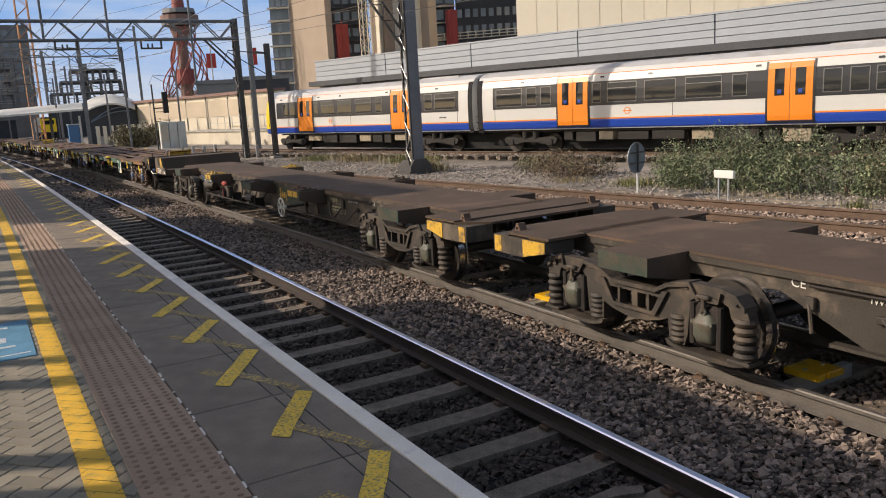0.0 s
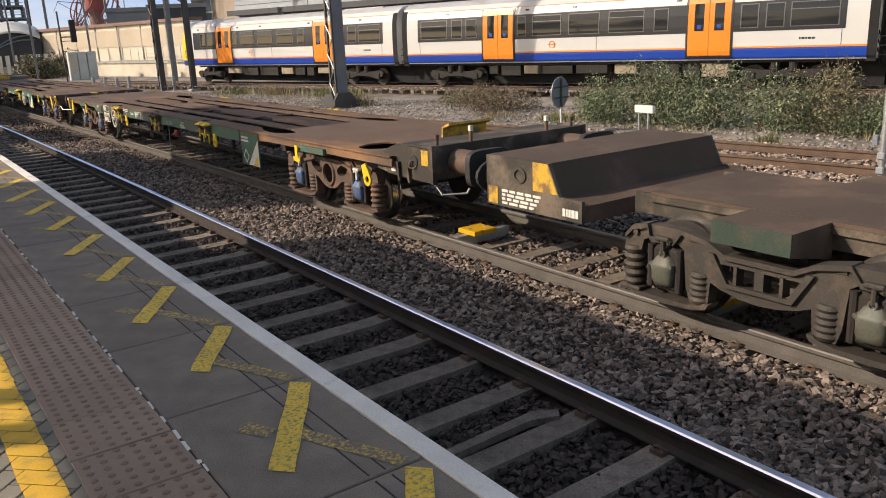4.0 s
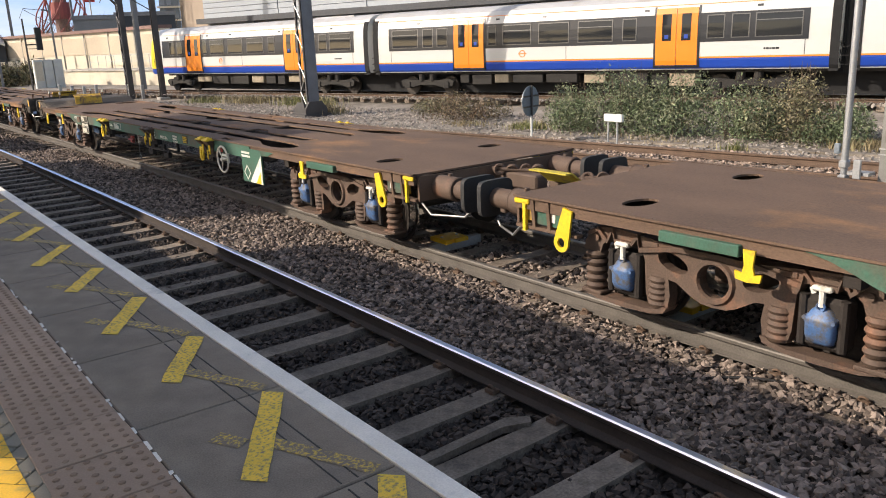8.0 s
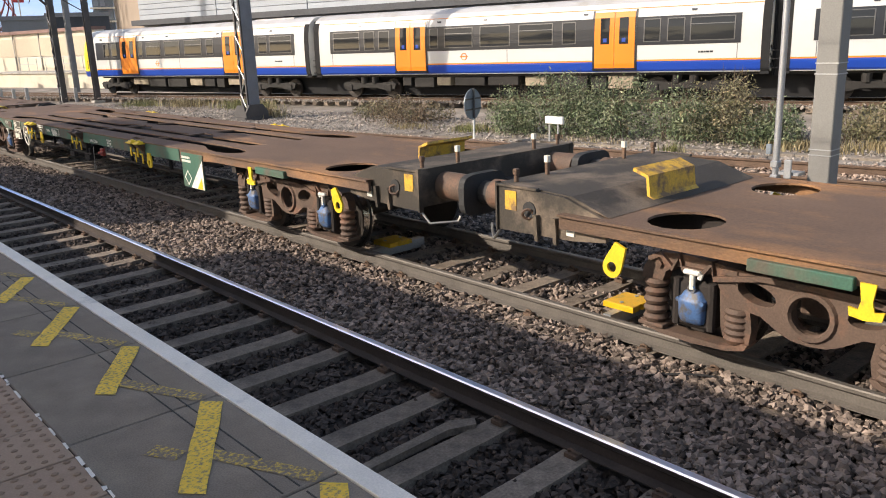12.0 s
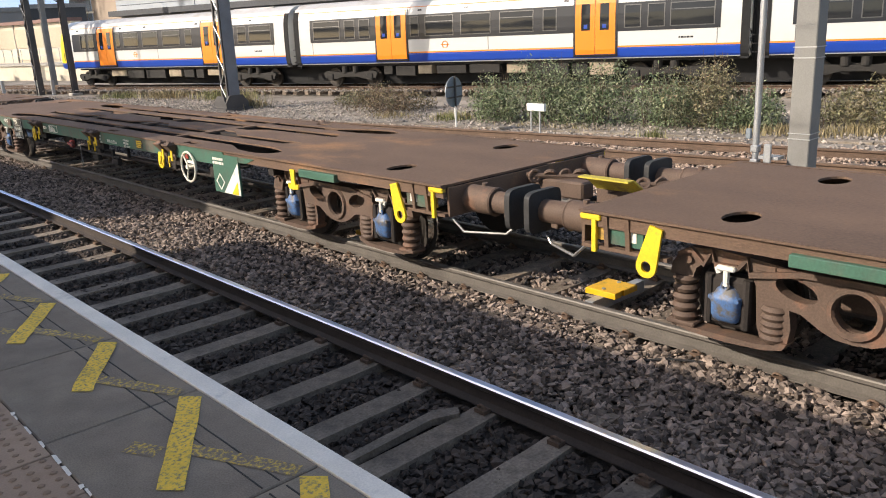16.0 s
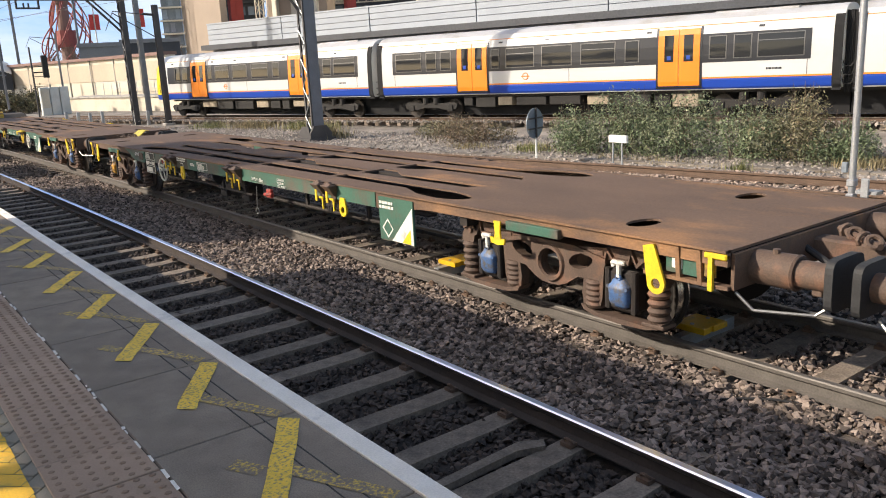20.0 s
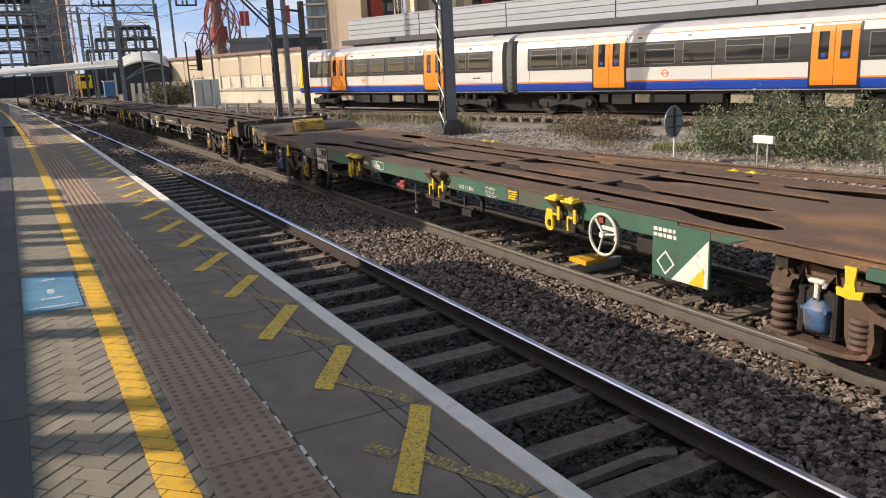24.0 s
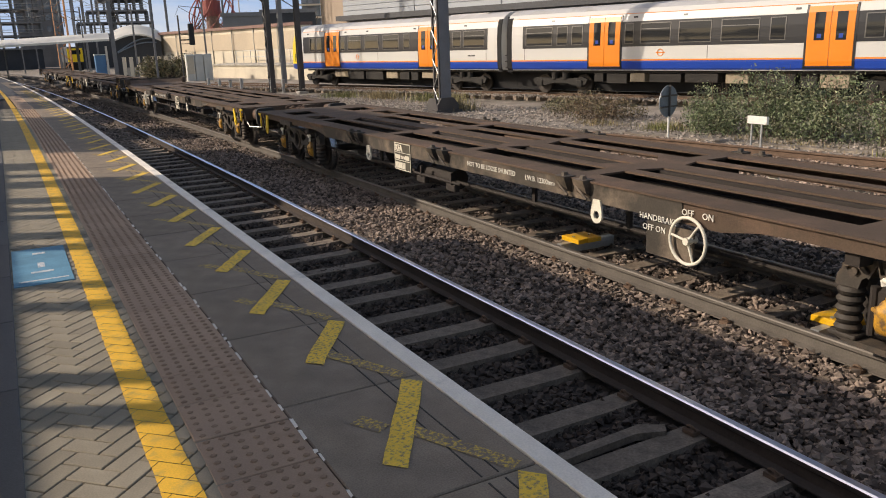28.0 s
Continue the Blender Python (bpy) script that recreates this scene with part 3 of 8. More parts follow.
def build_handwheel(wagon, side, y, z, spokes, x=1.36, r=0.215):
    bm = bmesh.new()
    x = side * x
    bm_torus(bm, (x, y, z), (1, 0, 0), r, 0.016, n=28, k=8)
    bm_tube(bm, (x - side * 0.10, y, z), (x + side * 0.03, y, z), 0.035, n=10)
    for k in range(spokes):
        a = 2 * math.pi * k / spokes + 0.9
        bm_tube(bm, (x, y, z), (x, y + r * math.cos(a), z + r * math.sin(a)), 0.012, n=8)
    part("handwheel", bm, M["cream_wheel"], wagon, "cream painted brake handwheel", smooth=True)


def eye_plate(wagon, side, y, z0, z1, tilt=0.0, material=None):
    """A yellow hanging plate with an eye."""
    w = 0.085
    cz = z0 + 0.09
    outer = [(-0.055, z1 - z0), (0.055, z1 - z0), (0.085, 0.14)] + [(0.09 * math.cos(a), 0.09 + 0.09 * math.sin(a)) for a in (0.3 - i * 0.37 for i in range(11))] + [(-0.085, 0.14)]
    bm = bmesh.new()
    bm_plate(bm, outer, [ring(0, 0.09, 0.045, 0.045, 12)], "x", -0.012, 0.012)
    ob = part("tie_down_eye", bm, material or M["yellow_fit"], wagon, "yellow tie-down plate with an eye")
    ob.matrix_basis = pose(side * 1.33, y, z0, tilt, 0, 0)


def twist_locks(wagon, side, y, material, both=True):
    """A folding container spigot unit on the solebar: two pads on dark flared housings, a short latch and a long cranked handle to each."""
    def box(bm, x0, x1, *rest):
        bm_box(bm, min(side * x0, side * x1), rest[0], rest[1], max(side * x0, side * x1), rest[2], rest[3], rest[4] if len(rest) > 4 else 0.0)
    for dy in (-0.145, 0.145):
        c = y + dy
        bm = bmesh.new()
        box(bm, 1.318, 1.47, c - 0.105, 1.022, c + 0.105, 1.048, 0.008)
        bm_prism(bm, [(side * 1.32, 1.048), (side * 1.44, 1.048), (side * 1.42, 1.066), (side * 1.34, 1.066)], "y", c - 0.075, c + 0.075)
        bm_tube(bm, (side * 1.385, c, 1.066), (side * 1.385, c, 1.085), 0.038, 0.022, n=10)
        bm_tube(bm, (side * 1.35, c - 0.07, 1.048), (side * 1.35, c - 0.07, 1.075), 0.014, n=6)
        part("locking_pad", bm, material, wagon)
        bm = bmesh.new()
        lo, hi = (0.90, 0.055), (1.022, 0.10)
        vs = [[bm.verts.new((side * x, c + e, z)) for x, e in ((1.30, -w), (out, -w), (out, w), (1.30, w))] for (z, w), out in ((lo, 1.36), (hi, 1.46))]
        bm.faces.new(vs[0])
        bm.faces.new(vs[1])
        for i in range(4):
            bm.faces.new((vs[0][i], vs[0][(i + 1) % 4], vs[1][(i + 1) % 4], vs[1][i]))
        box(bm, 1.295, 1.345, c - 0.06, 0.80, c + 0.06, 0.90, 0.01)
        part("lock_housing", bm, M["bogie_rust"], wagon)
        bm = bmesh.new()
        box(bm, 1.392, 1.408, c - 0.095, 0.80, c - 0.045, 0.955, 0.004)
        part("lock_latch", bm, M["yellow_fit"], wagon, "short yellow latch plate")
        bm = bmesh.new()
        box(bm, 1.375, 1.392, c + 0.06, 0.70, c + 0.085, 0.865)
        box(bm, 1.375, 1.392, c - 0.02, 0.842, c + 0.06, 0.866)
        part("lock_handle", bm, M["yellow_fit"], wagon, "yellow cranked locking handle")
    # Dark box standing in for the black shadow below the sill.
    bm = bmesh.new()
    box(bm, 1.20, 1.30, y - 0.26, 0.72, y + 0.24, 0.846, 0.01)
    box(bm, 1.24, 1.31, y - 0.10, 0.655, y + 0.02, 0.73, 0.01)
    part("lock_gearbox", bm, M["under_brown"], wagon)


def data_board(wagon, side, y, code, x=1.31):
    bm = bmesh.new()
    z0, z1, h = 0.62, 1.035, 0.272
    bm_box(bm, min(side * x, side * (x + 0.02)), y - h, z0, max(side * x, side * (x + 0.02)), y + h, z1, 0.004)
    board = part("data_panel", bm, M["board_dark"], wagon, "dark data panel framed in white")
    bm = bmesh.new()
    xo = side * (x + 0.023)
    for a in ((-h, z0, h, z0 + 0.011), (-h, z1 - 0.011, h, z1), (-h, z0, -h + 0.011, z1), (h - 0.011, z0, h, z1), (-h, 0.765, h, 0.773), (-h, 0.885, h, 0.892)):
        bm_box(bm, xo - 0.003, y + a[0], a[1], xo + 0.003, y + a[2], a[3])
    part("panel_border", bm, M["cream_wheel"], board)
    letters(code, 0.135, xo, y - side * 0.245, 0.912, side, M["cream_wheel"], board, bold=0.006)
    bars(board, xo, y - side * 0.245, 0.79, 0.16, 0.105, 1, side, M["cream_wheel"], seed=3)
    letters("tare", 0.085, xo, y - side * 0.06, 0.80, side, M["cream_wheel"], board, bold=0.003)
    bars(board, xo, y + side * 0.09, 0.79, 0.16, 0.105, 1, side, M["cream_wheel"], seed=6)
    bars(board, xo, y - side * 0.245, 0.645, 0.34, 0.15, 1, side, M["cream_wheel"], seed=4)


def build_flat(kind):
    """A container flat: y runs from the short inner end at 0 to the buffer end. kind: 'outer', 'inner' (both ends short) or 'black'."""
    black = kind == "black"
    back = 18.1 if kind == "inner" else 18.5      # where the main deck stops
    deck_m, sole_m = (M["deck_dark"], M["black_frame"]) if black else (M["deck_rust"], M["green_sole"])
    bog_m, cap_m = (M["bogie_dark"], M["orange_cap"]) if black else (M["bogie_rust"], M["blue_cap"])
    lab = ("black steel container flat wagon with rusty open-framed deck, rolling empty" if black else
           "green steel container flat wagon with rust-brown deck, rolling empty")
    w = thing("container_wagon", None, None, lab, "freight wagon", group="freight wagons in the train")
    Z, W = 1.06, 1.28
    # thin deck plates with long slots over the dark frame: two end plates and bays between them
    def slots(y0, y1, wide):
        """Openings of one bay, from its end y0 to its end y1."""
        d = 1 if y1 > y0 else -1
        out = []
        for s in (-1, 1):
            if black:
                out.append([(s * 0.98, y0 + d * 0.15), (s * 0.62, y0 + d * 0.15), (s * 0.62, y1 - d * 0.12), (s * 0.98, y1 - d * 0.12)])
                out.append([(s * 0.46, y0 + d * 0.5), (s * 0.16, y0 + d * 0.2), (s * 0.16, y1 - d * 0.25), (s * 0.46, y1 - d * 0.12)])
                continue
            if wide:
                tip = [(s * (1.0 + 0.19 * math.cos(t)), y0 + d * (0.62 - 0.42 * math.sin(t))) for t in (math.pi * i / 8 for i in range(9))]
                out.append([(s * 0.95, y1 - d * 0.05), (s * 0.95, y0 + d * 1.5), (s * 1.14, y0 + d * 1.0)] + tip[:-1] + [(s * 0.76, y0 + d * 0.75), (s * 0.72, y1 - d * 0.05)])
            else:
                out.append([(s * 0.95, y0 + d * 0.05), (s * 0.72, y0 + d * 0.05), (s * 0.72, y1 - d * 0.05), (s * 0.95, y1 - d * 0.05)])
            out.append([(s * 0.50, y1 - d * 0.06), (s * 0.50, y0 + d * (0.9 if wide else 0.06)), (s * 0.29, y0 + d * (0.72 if wide else 0.06)), (s * 0.29, y1 - d * 0.80), (s * 0.10, y1 - d * 0.42), (s * 0.10, y1 - d * 0.06)])
        return out

    cuts = [0.0, 3.25, 6.6, back / 2, back - 6.6, back - 3.25, back]
    for y0, y1 in zip(cuts, cuts[1:]):
        end = y0 == 0.0 or y1 == back
        if end:
            e, d = (y0, 1) if y0 == 0.0 else (y1, -1)
            far_end = d < 0 and kind == "outer"
            holes = [ring(q * 0.85, e + d * (0.95 if far_end else 1.15), 0.34 if far_end else 0.20, 0.30 if far_end else 0.13, 16) for q in (-1, 1)]
            if black:
                holes = [[(q * 0.40, e + d * 0.9), (q * 1.0, e + d * 0.9), (q * 1.0, e + d * 1.7), (q * 0.40, e + d * 1.7)] for q in (-1, 1)]
                holes += [[(q * 0.55, e + d * 2.3), (q * 0.98, e + d * 2.3), (q * 0.98, e + d * 3.1), (q * 0.55, e + d * 3.1)] for q in (-1, 1)]
        elif y0 < back / 2 - 0.01:
            holes = slots(y0, y1, y0 < 4)
        else:
            holes = slots(y1, y0, y1 > back - 4)
        if not end and not black:
            for yl in (6.0, 9.0, 12.05):
                for q in (-1, 1):
                    if y0 + 0.1 < yl - 0.66 and yl - 0.26 < y1 - 0.1:
                        holes.append([(q * 1.10, yl - 0.66), (q * 1.22, yl - 0.62), (q * 1.22, yl - 0.28), (q * 1.10, yl - 0.26)])
        bm = bmesh.new()
        bm_plate(bm, [(-W, y0), (W, y0), (W, y1), (-W, y1)], holes, "z", Z - 0.022, Z)
        part("end_deck" if end else "deck_panel", bm, deck_m, w)
    bm = bmesh.new()
    bm_box(bm, -0.20, 3.3, Z - 0.42, 0.20, back - 3.3, Z - 0.024)
    part("centre_sill", bm, M["under_brown"], w)
    for k, y in enumerate(cuts[1:-1]):
        for s in (-1, 1):
            bm = bmesh.new()
            bm_box(bm, min(s * 0.20, s * 1.26), y - 0.06, Z - 0.24, max(s * 0.20, s * 1.26), y + 0.06, Z - 0.024)
            part("cross_member", bm, M["under_brown"], w)
    for s in (-1, 1):
        # solebar: shallow over the bogies, deep in the middle
        bm = bmesh.new()
        x0, x1 = s * (W - 0.01), s * (W + 0.03)
        prof = [(0.0, Z + 0.004), (0.0, 0.93), (3.75, 0.93), (4.05, 0.915), (4.45, 0.845), (back - 4.45, 0.845), (back - 4.05, 0.915), (back - 3.75, 0.93), (back, 0.93), (back, Z + 0.004)]
        bm_prism(bm, prof, "x", x0, x1)
        ends = bm
        bm_box(ends, min(x0, s * (W + 0.06)), 0.0, Z - 0.018, max(x0, s * (W + 0.06)), back, Z + 0.002)
        part("solebar", ends, deck_m, w)
        bm = bmesh.new()
        bm_prism(bm, [(4.35, Z - 0.02), (4.35, 0.868), (4.47, 0.847), (back - 4.9, 0.847), (back - 4.9, Z - 0.02)], "x", s * (W + 0.03), s * (W + 0.042))
        bm_prism(bm, [(3.55, 1.0), (3.75, 0.935), (4.05, 0.92), (4.34, 0.872), (4.34, 1.0)], "x", s * (W + 0.03), s * (W + 0.04))
        part("solebar_panel", bm, sole_m, w, "faded green painted solebar" if not black else "")
    # fish-belly underframe, pipes and cylinders beneath
    bm = bmesh.new()
    for s in (-1, 1):
        bm_prism(bm, [(4.4, 0.95), (5.3, 0.62), (13.2, 0.62), (14.1, 0.95)], "x", s * 0.42, s * 0.46)
        bm_box(bm, min(s * 0.42, s * 0.56), 5.25, 0.605, max(s * 0.42, s * 0.56), 13.25, 0.625)
    bm_box(bm, -0.42, 0.05, 0.80, 0.42, back - 0.05, 1.0)
    part("underframe", bm, M["under_brown"], w)
    for s in (-1, 1):
        bm = bmesh.new()
        bm_tube(bm, (s * 1.05, 4.6, 0.57), (s * 1.05, 13.8, 0.57), 0.025, n=8)
        bm_tube(bm, (s * 0.85, 3.2, 0.50), (s * 0.85, 15.2, 0.50), 0.02, n=8)
        for y in (6.4, 8.3, 10.9, 12.6):
            bm_box(bm, min(s * 1.03, s * 1.07), y - 0.03, 0.54, max(s * 1.03, s * 1.07), y + 0.03, 0.76)
        part("brake_pipe", bm, M["under_brown"], w)
        bm = bmesh.new()
        if s > 0:
            bm_tube(bm, (s * 1.0, 7.9, 0.60), (s * 1.0, 8.95, 0.60), 0.15, n=18)
            part("air_reservoir", bm, M["under_brown"], w, smooth=True)
        else:
            bm_box(bm, -1.2, 4.75, 0.60, -0.9, 5.05, 0.76, 0.02)
            part("relay_valve", bm, M["under_brown"], w)
        bm = bmesh.new()
        bm_tube(bm, (s * 1.29, 8.1, 0.63), (s * 1.29, 9.5, 0.63), 0.02, n=8)
        for y in (8.35, 9.25):
            bm_box(bm, min(s * 1.27, s * 1.31), y - 0.02, 0.60, max(s * 1.27, s * 1.31), y + 0.02, 0.76)
            bm_box(bm, min(s * 1.22, s * 1.30), y - 0.16, 0.50, max(s * 1.22, s * 1.30), y + 0.10, 0.60, 0.01)
        part("pipe_bracket", bm, M["under_brown"], w)
    for yc in (2.1, back - 2.1):
        build_bogie(w, yc, bog_m, cap_m, "cast")
        for s in (-1, 1):
            bm = bmesh.new()
            bm_box(bm, min(s * 1.28, s * 1.36), yc - 0.36, 0.90, max(s * 1.28, s * 1.36), yc + 0.36, 0.99, 0.006)
            part("side_bearer", bm, sole_m, w)
            bm = bmesh.new()
            hook = [(-0.05, 0.12), (0.05, 0.12), (0.035, 0.0), (0.05, -0.06), (0.11, -0.05), (0.10, -0.11), (0.0, -0.125), (-0.10, -0.11), (-0.11, -0.05), (-0.05, -0.06), (-0.035, 0.0)]
            bm_plate(bm, [(yc + 0.46 * (1 if yc < 9 else -1) + y, 0.86 + z) for y, z in hook], [], "x", s * 1.365, s * 1.385)
            if not black:
                part("lifting_hook", bm, M["yellow_fit"], w, "yellow anchor-shaped lifting hook")
            else:
                bm.free()
    fit_m = M["yellow_fit"] if not black else M["under_brown"]
    for s in (-1, 1):
        for y in (6.0, 9.0, 12.05):
            twist_locks(w, s, y, fit_m if y != 9.0 and kind != 'inner' else M["bogie_rust"]) if not black else twist_locks_dark(w, s, y)
        eye_plate(w, s, 6.33 if s < 0 else 6.50, 0.635, 0.885, material=None if not black else M["cream_wheel"])
        eye_plate(w, s, 12.42, 0.635, 0.885, material=None if not black else M["cream_wheel"])
        data_board(w, s, 7.8 if black else (back - 4.6 if s < 0 else 4.65), "KFA" if black else ("FTA" if kind == "inner" else "FSA"))
        if black:
            build_handwheel(w, s, 13.72, 0.71, 3)
            bm = bmesh.new()
            bm_box(bm, min(s * 1.30, s * 1.32), 13.15, 0.48, max(s * 1.30, s * 1.32), 13.75, 0.80)
            part("handbrake_plate", bm, M["black_frame"], w)
            xo = s * 1.325
            letters("HANDBRAKE", 0.085, xo, 13.05 if s > 0 else 13.7, 0.81, s, M["white_paint"], w)
            letters("OFF ON", 0.085, xo, 13.1 if s > 0 else 13.6, 0.71, s, M["white_paint"], w)
            letters("OFF    ON", 0.085, xo, 13.6 if s > 0 else 14.1, 0.93, s, M["white_paint"], w)
            letters("NOT TO BE LOOSE SHUNTED", 0.085, xo, 9.75 if s > 0 else 10.9, 0.93, s, M["white_paint"], w)
            letters("I.W.B. 12300mm", 0.085, xo, 11.1 if s > 0 else 11.75, 0.92, s, M["white_paint"], w)
        else:
            xo = s * (W + 0.046)
            letters("IWB 11.93m" if kind == "inner" else "IWB 12.30m", 0.08, xo, 9.6 if s > 0 else 8.45, 0.88, s, M["white_paint"], w)
            for i, tx in enumerate(("CYLINDER", "PRESSURE", "TEST POINT")):
                letters(tx, 0.05, xo, 7.3 if s > 0 else 7.75, 0.95 - 0.05 * i, s, M["white_paint"], w)
                letters(tx, 0.05, xo, 10.5 if s > 0 else 8.95, 0.95 - 0.05 * i, s, M["white_paint"], w)
            # curved gusset from the deck edge down past the bogie, with the slope mark and a cast oval plate
            at = (lambda v: v) if s > 0 else (lambda v: back - v)
            bm = bmesh.new()
            rim = [(2.95, 1.036), (3.12, 1.0), (3.28, 0.945), (3.42, 0.885), (3.58, 0.835), (3.78, 0.81), (4.22, 0.80), (4.29, 0.82), (4.29, 1.036)]
            bm_prism(bm, [(at(a), b) for a, b in rim], "x", s * (W + 0.03), s * (W + 0.052))
            gusset = part("curved_gusset", bm, M["green_sole"], w, "curved dirty green solebar gusset")
            bm = bmesh.new()
            oval = [(at(4.10) + 0.125 * math.copysign(abs(math.cos(a)) ** 0.4, math.cos(a)), 0.93 + 0.07 * math.copysign(abs(math.sin(a)) ** 0.7, math.sin(a))) for a in (math.pi * (i + 0.5) / 10 for i in range(20))]
            bm_prism(bm, oval, "x", s * (W + 0.052), s * (W + 0.072))
            part("maker_plate", bm, M["bogie_rust"], gusset, "cast oval plate")
            letters("<3\u00b0 15'", 0.10, s * (W + 0.055), at(3.66), 0.925, s, M["white_paint"], w, bold=0.003)
            # curve limit in a white frame, wagon length, lock notice on a dark ground
            for yr in ((7.30,) if s > 0 else (11.0,)):
                letters("R60m", 0.125, xo, yr if s > 0 else yr + 0.41, 0.905, s, M["white_paint"], w, bold=0.004)
                bm = bmesh.new()
                a, b = yr - 0.035, yr + 0.445
                for q in ((a, 0.885, b, 0.895), (a, 1.005, b, 1.015), (a, 0.885, a + 0.01, 1.015), (b - 0.01, 0.885, b, 1.015)):
                    bm_box(bm, xo - 0.002, q[0], q[1], xo + 0.002, q[2], q[3])
                part("letter_frame", bm, M["white_paint"], w)
                yl = yr - 0.42 if s > 0 else yr + 0.83
                letters("19.57m" if kind == "inner" else "20.54m", 0.075, xo, yl + s * 0.03, 0.925, s, M["white_paint"], w, bold=0.002)
            if s > 0:
                yb = 6.47
                bm = bmesh.new()
                bm_box(bm, min(s * 1.32, s * 1.3245), yb - 0.30, 0.853, max(s * 1.32, s * 1.3245), yb + 0.30, 1.03)
                lockp = part("notice_ground", bm, M["board_dark"], w, "dark painted notice ground")
                bars(lockp, s * 1.3265, yb - s * 0.27, 0.975, 0.5, 0.075, 2, s, M["white_paint"], seed=44)
                bm = bmesh.new()
                bm_box(bm, s * 1.3265 - 0.002, yb - 0.08, 0.935, s * 1.3265 + 0.002, yb + 0.08, 0.945)
                bm_box(bm, s * 1.3265 - 0.002, yb + s * 0.07, 0.87, s * 1.3265 + 0.002, yb + s * 0.07 + 0.01, 0.94)
                part("notice_mark", bm, M["white_paint"], lockp)
            else:
                bm = bmesh.new()
                bm_box(bm, min(s * 1.32, s * 1.328), 6.98, 0.87, max(s * 1.32, s * 1.328), 7.22, 1.02)
                tag = part("notice_plate", bm, M["board_dark"], w)
                bars(tag, s * 1.331, 7.10 - s * 0.10, 0.89, 0.20, 0.12, 4, s, M["yellow_fit"], seed=8)
            # handbrake corner: handwheel, apron plate with a pale triangle, small lever
            build_handwheel(w, s, 5.36 if s < 0 else 5.48, 0.75, 3)
            y0 = 3.95 if s < 0 else back - 4.1          # the edge towards the wagon's own end
            d = 1 if s < 0 else -1
            bm = bmesh.new()
            bm_box(bm, min(s * 1.30, s * 1.325), min(y0, y0 + d * 0.72), 0.47, max(s * 1.30, s * 1.325), max(y0, y0 + d * 0.72), 1.0)
            ap = part("apron_plate", bm, M["green_sole"], w)
            bm = bmesh.new()
            bm_prism(bm, [(y0 + d * 0.01, 0.475), (y0 + d * 0.01, 0.92), (y0 + d * 0.46, 0.475)], "x", s * 1.326, s * 1.331)
            part("pale_triangle", bm, M["white_paint"], ap)
            bm = bmesh.new()
            bm_prism(bm, [(y0 + d * 0.06, 0.48), (y0 + d * 0.06, 0.66), (y0 + d * 0.24, 0.48)], "x", s * 1.331, s * 1.334)
            part("yellow_triangle", bm, M["yellow_fit"], ap)
            c = y0 + d * 0.54
            bm = bmesh.new()
            bm_plate(bm, [(c, 0.50), (c + 0.12, 0.62), (c, 0.74), (c - 0.12, 0.62)], [[(c, 0.525), (c + 0.095, 0.62), (c, 0.715), (c - 0.095, 0.62)]], "x", s * 1.326, s * 1.330)
            part("diamond_mark", bm, M["white_paint"], ap)
            bars(ap, s * 1.33, y0 + d * 0.70 if s < 0 else y0 + d * 0.70, 0.86, 0.3, 0.11, 2, s, M["white_paint"], seed=21)
            bm = bmesh.new()
            bm_box(bm, min(s * 1.325, s * 1.345), 5.18, 0.80, max(s * 1.325, s * 1.345), 5.42, 0.84)
            bm_box(bm, min(s * 1.325, s * 1.345), 5.16, 0.70, max(s * 1.325, s * 1.345), 5.21, 0.86)
            part("brake_lever", bm, M["white_paint"], w, "white brake changeover lever")
            bm = bmesh.new()
            bm_box(bm, min(s * 1.325, s * 1.345), 5.38, 0.86, max(s * 1.325, s * 1.345), 5.46, 0.93, 0.008)
            part("lever_knob", bm, M["red_fit"], w, "red lever knob")
            bm = bmesh.new()
            bm_box(bm, min(s * 1.30, s * 1.36), 10.15, 0.66, max(s * 1.30, s * 1.36), 10.30, 0.80, 0.015)
            bm_tube(bm, (s * 1.36, 10.1, 0.71), (s * 1.36, 10.36, 0.73), 0.025, n=8)
            part("isolating_cock", bm, M["red_fit"], w, "red isolating cock")
            bm = bmesh.new()
            bm_tube(bm, (s * 1.34, 9.78, 0.80), (s * 1.35, 9.76, 0.46), 0.008, n=6)
            bm_torus(bm, (s * 1.35, 9.76, 0.41), (1, 0, 0), 0.05, 0.008, n=12, k=5)
            part("pull_wire", bm, M["dull_steel"], w)
    # ends
    inner_end(w, 0.0, -1, deck_m, kind == "outer")
    if kind == "inner":
        inner_end(w, back, 1, deck_m, False)
    else:
        (black_end if black else outer_end)(w, back, deck_m)
    return w


def twist_locks_dark(wagon, side, y):
    for dy in (-0.16, 0.16):
        bm = bmesh.new()
        bm_prism(bm, [(side * 1.27, 0.86), (side * 1.27, 1.075), (side * 1.43, 1.075), (side * 1.42, 1.045), (side * 1.38, 0.94)], "y", y + dy - 0.09, y + dy + 0.09)
        bm_tube(bm, (side * 1.35, y + dy, 1.075), (side * 1.35, y + dy, 1.115), 0.045, 0.03, n=8)
        bm_tube(bm, (side * 1.40, y + dy - 0.06, 1.0), (side * 1.40, y + dy + 0.12, 0.88), 0.014, n=6)
        part("lock_housing", bm, M["black_frame"], wagon)


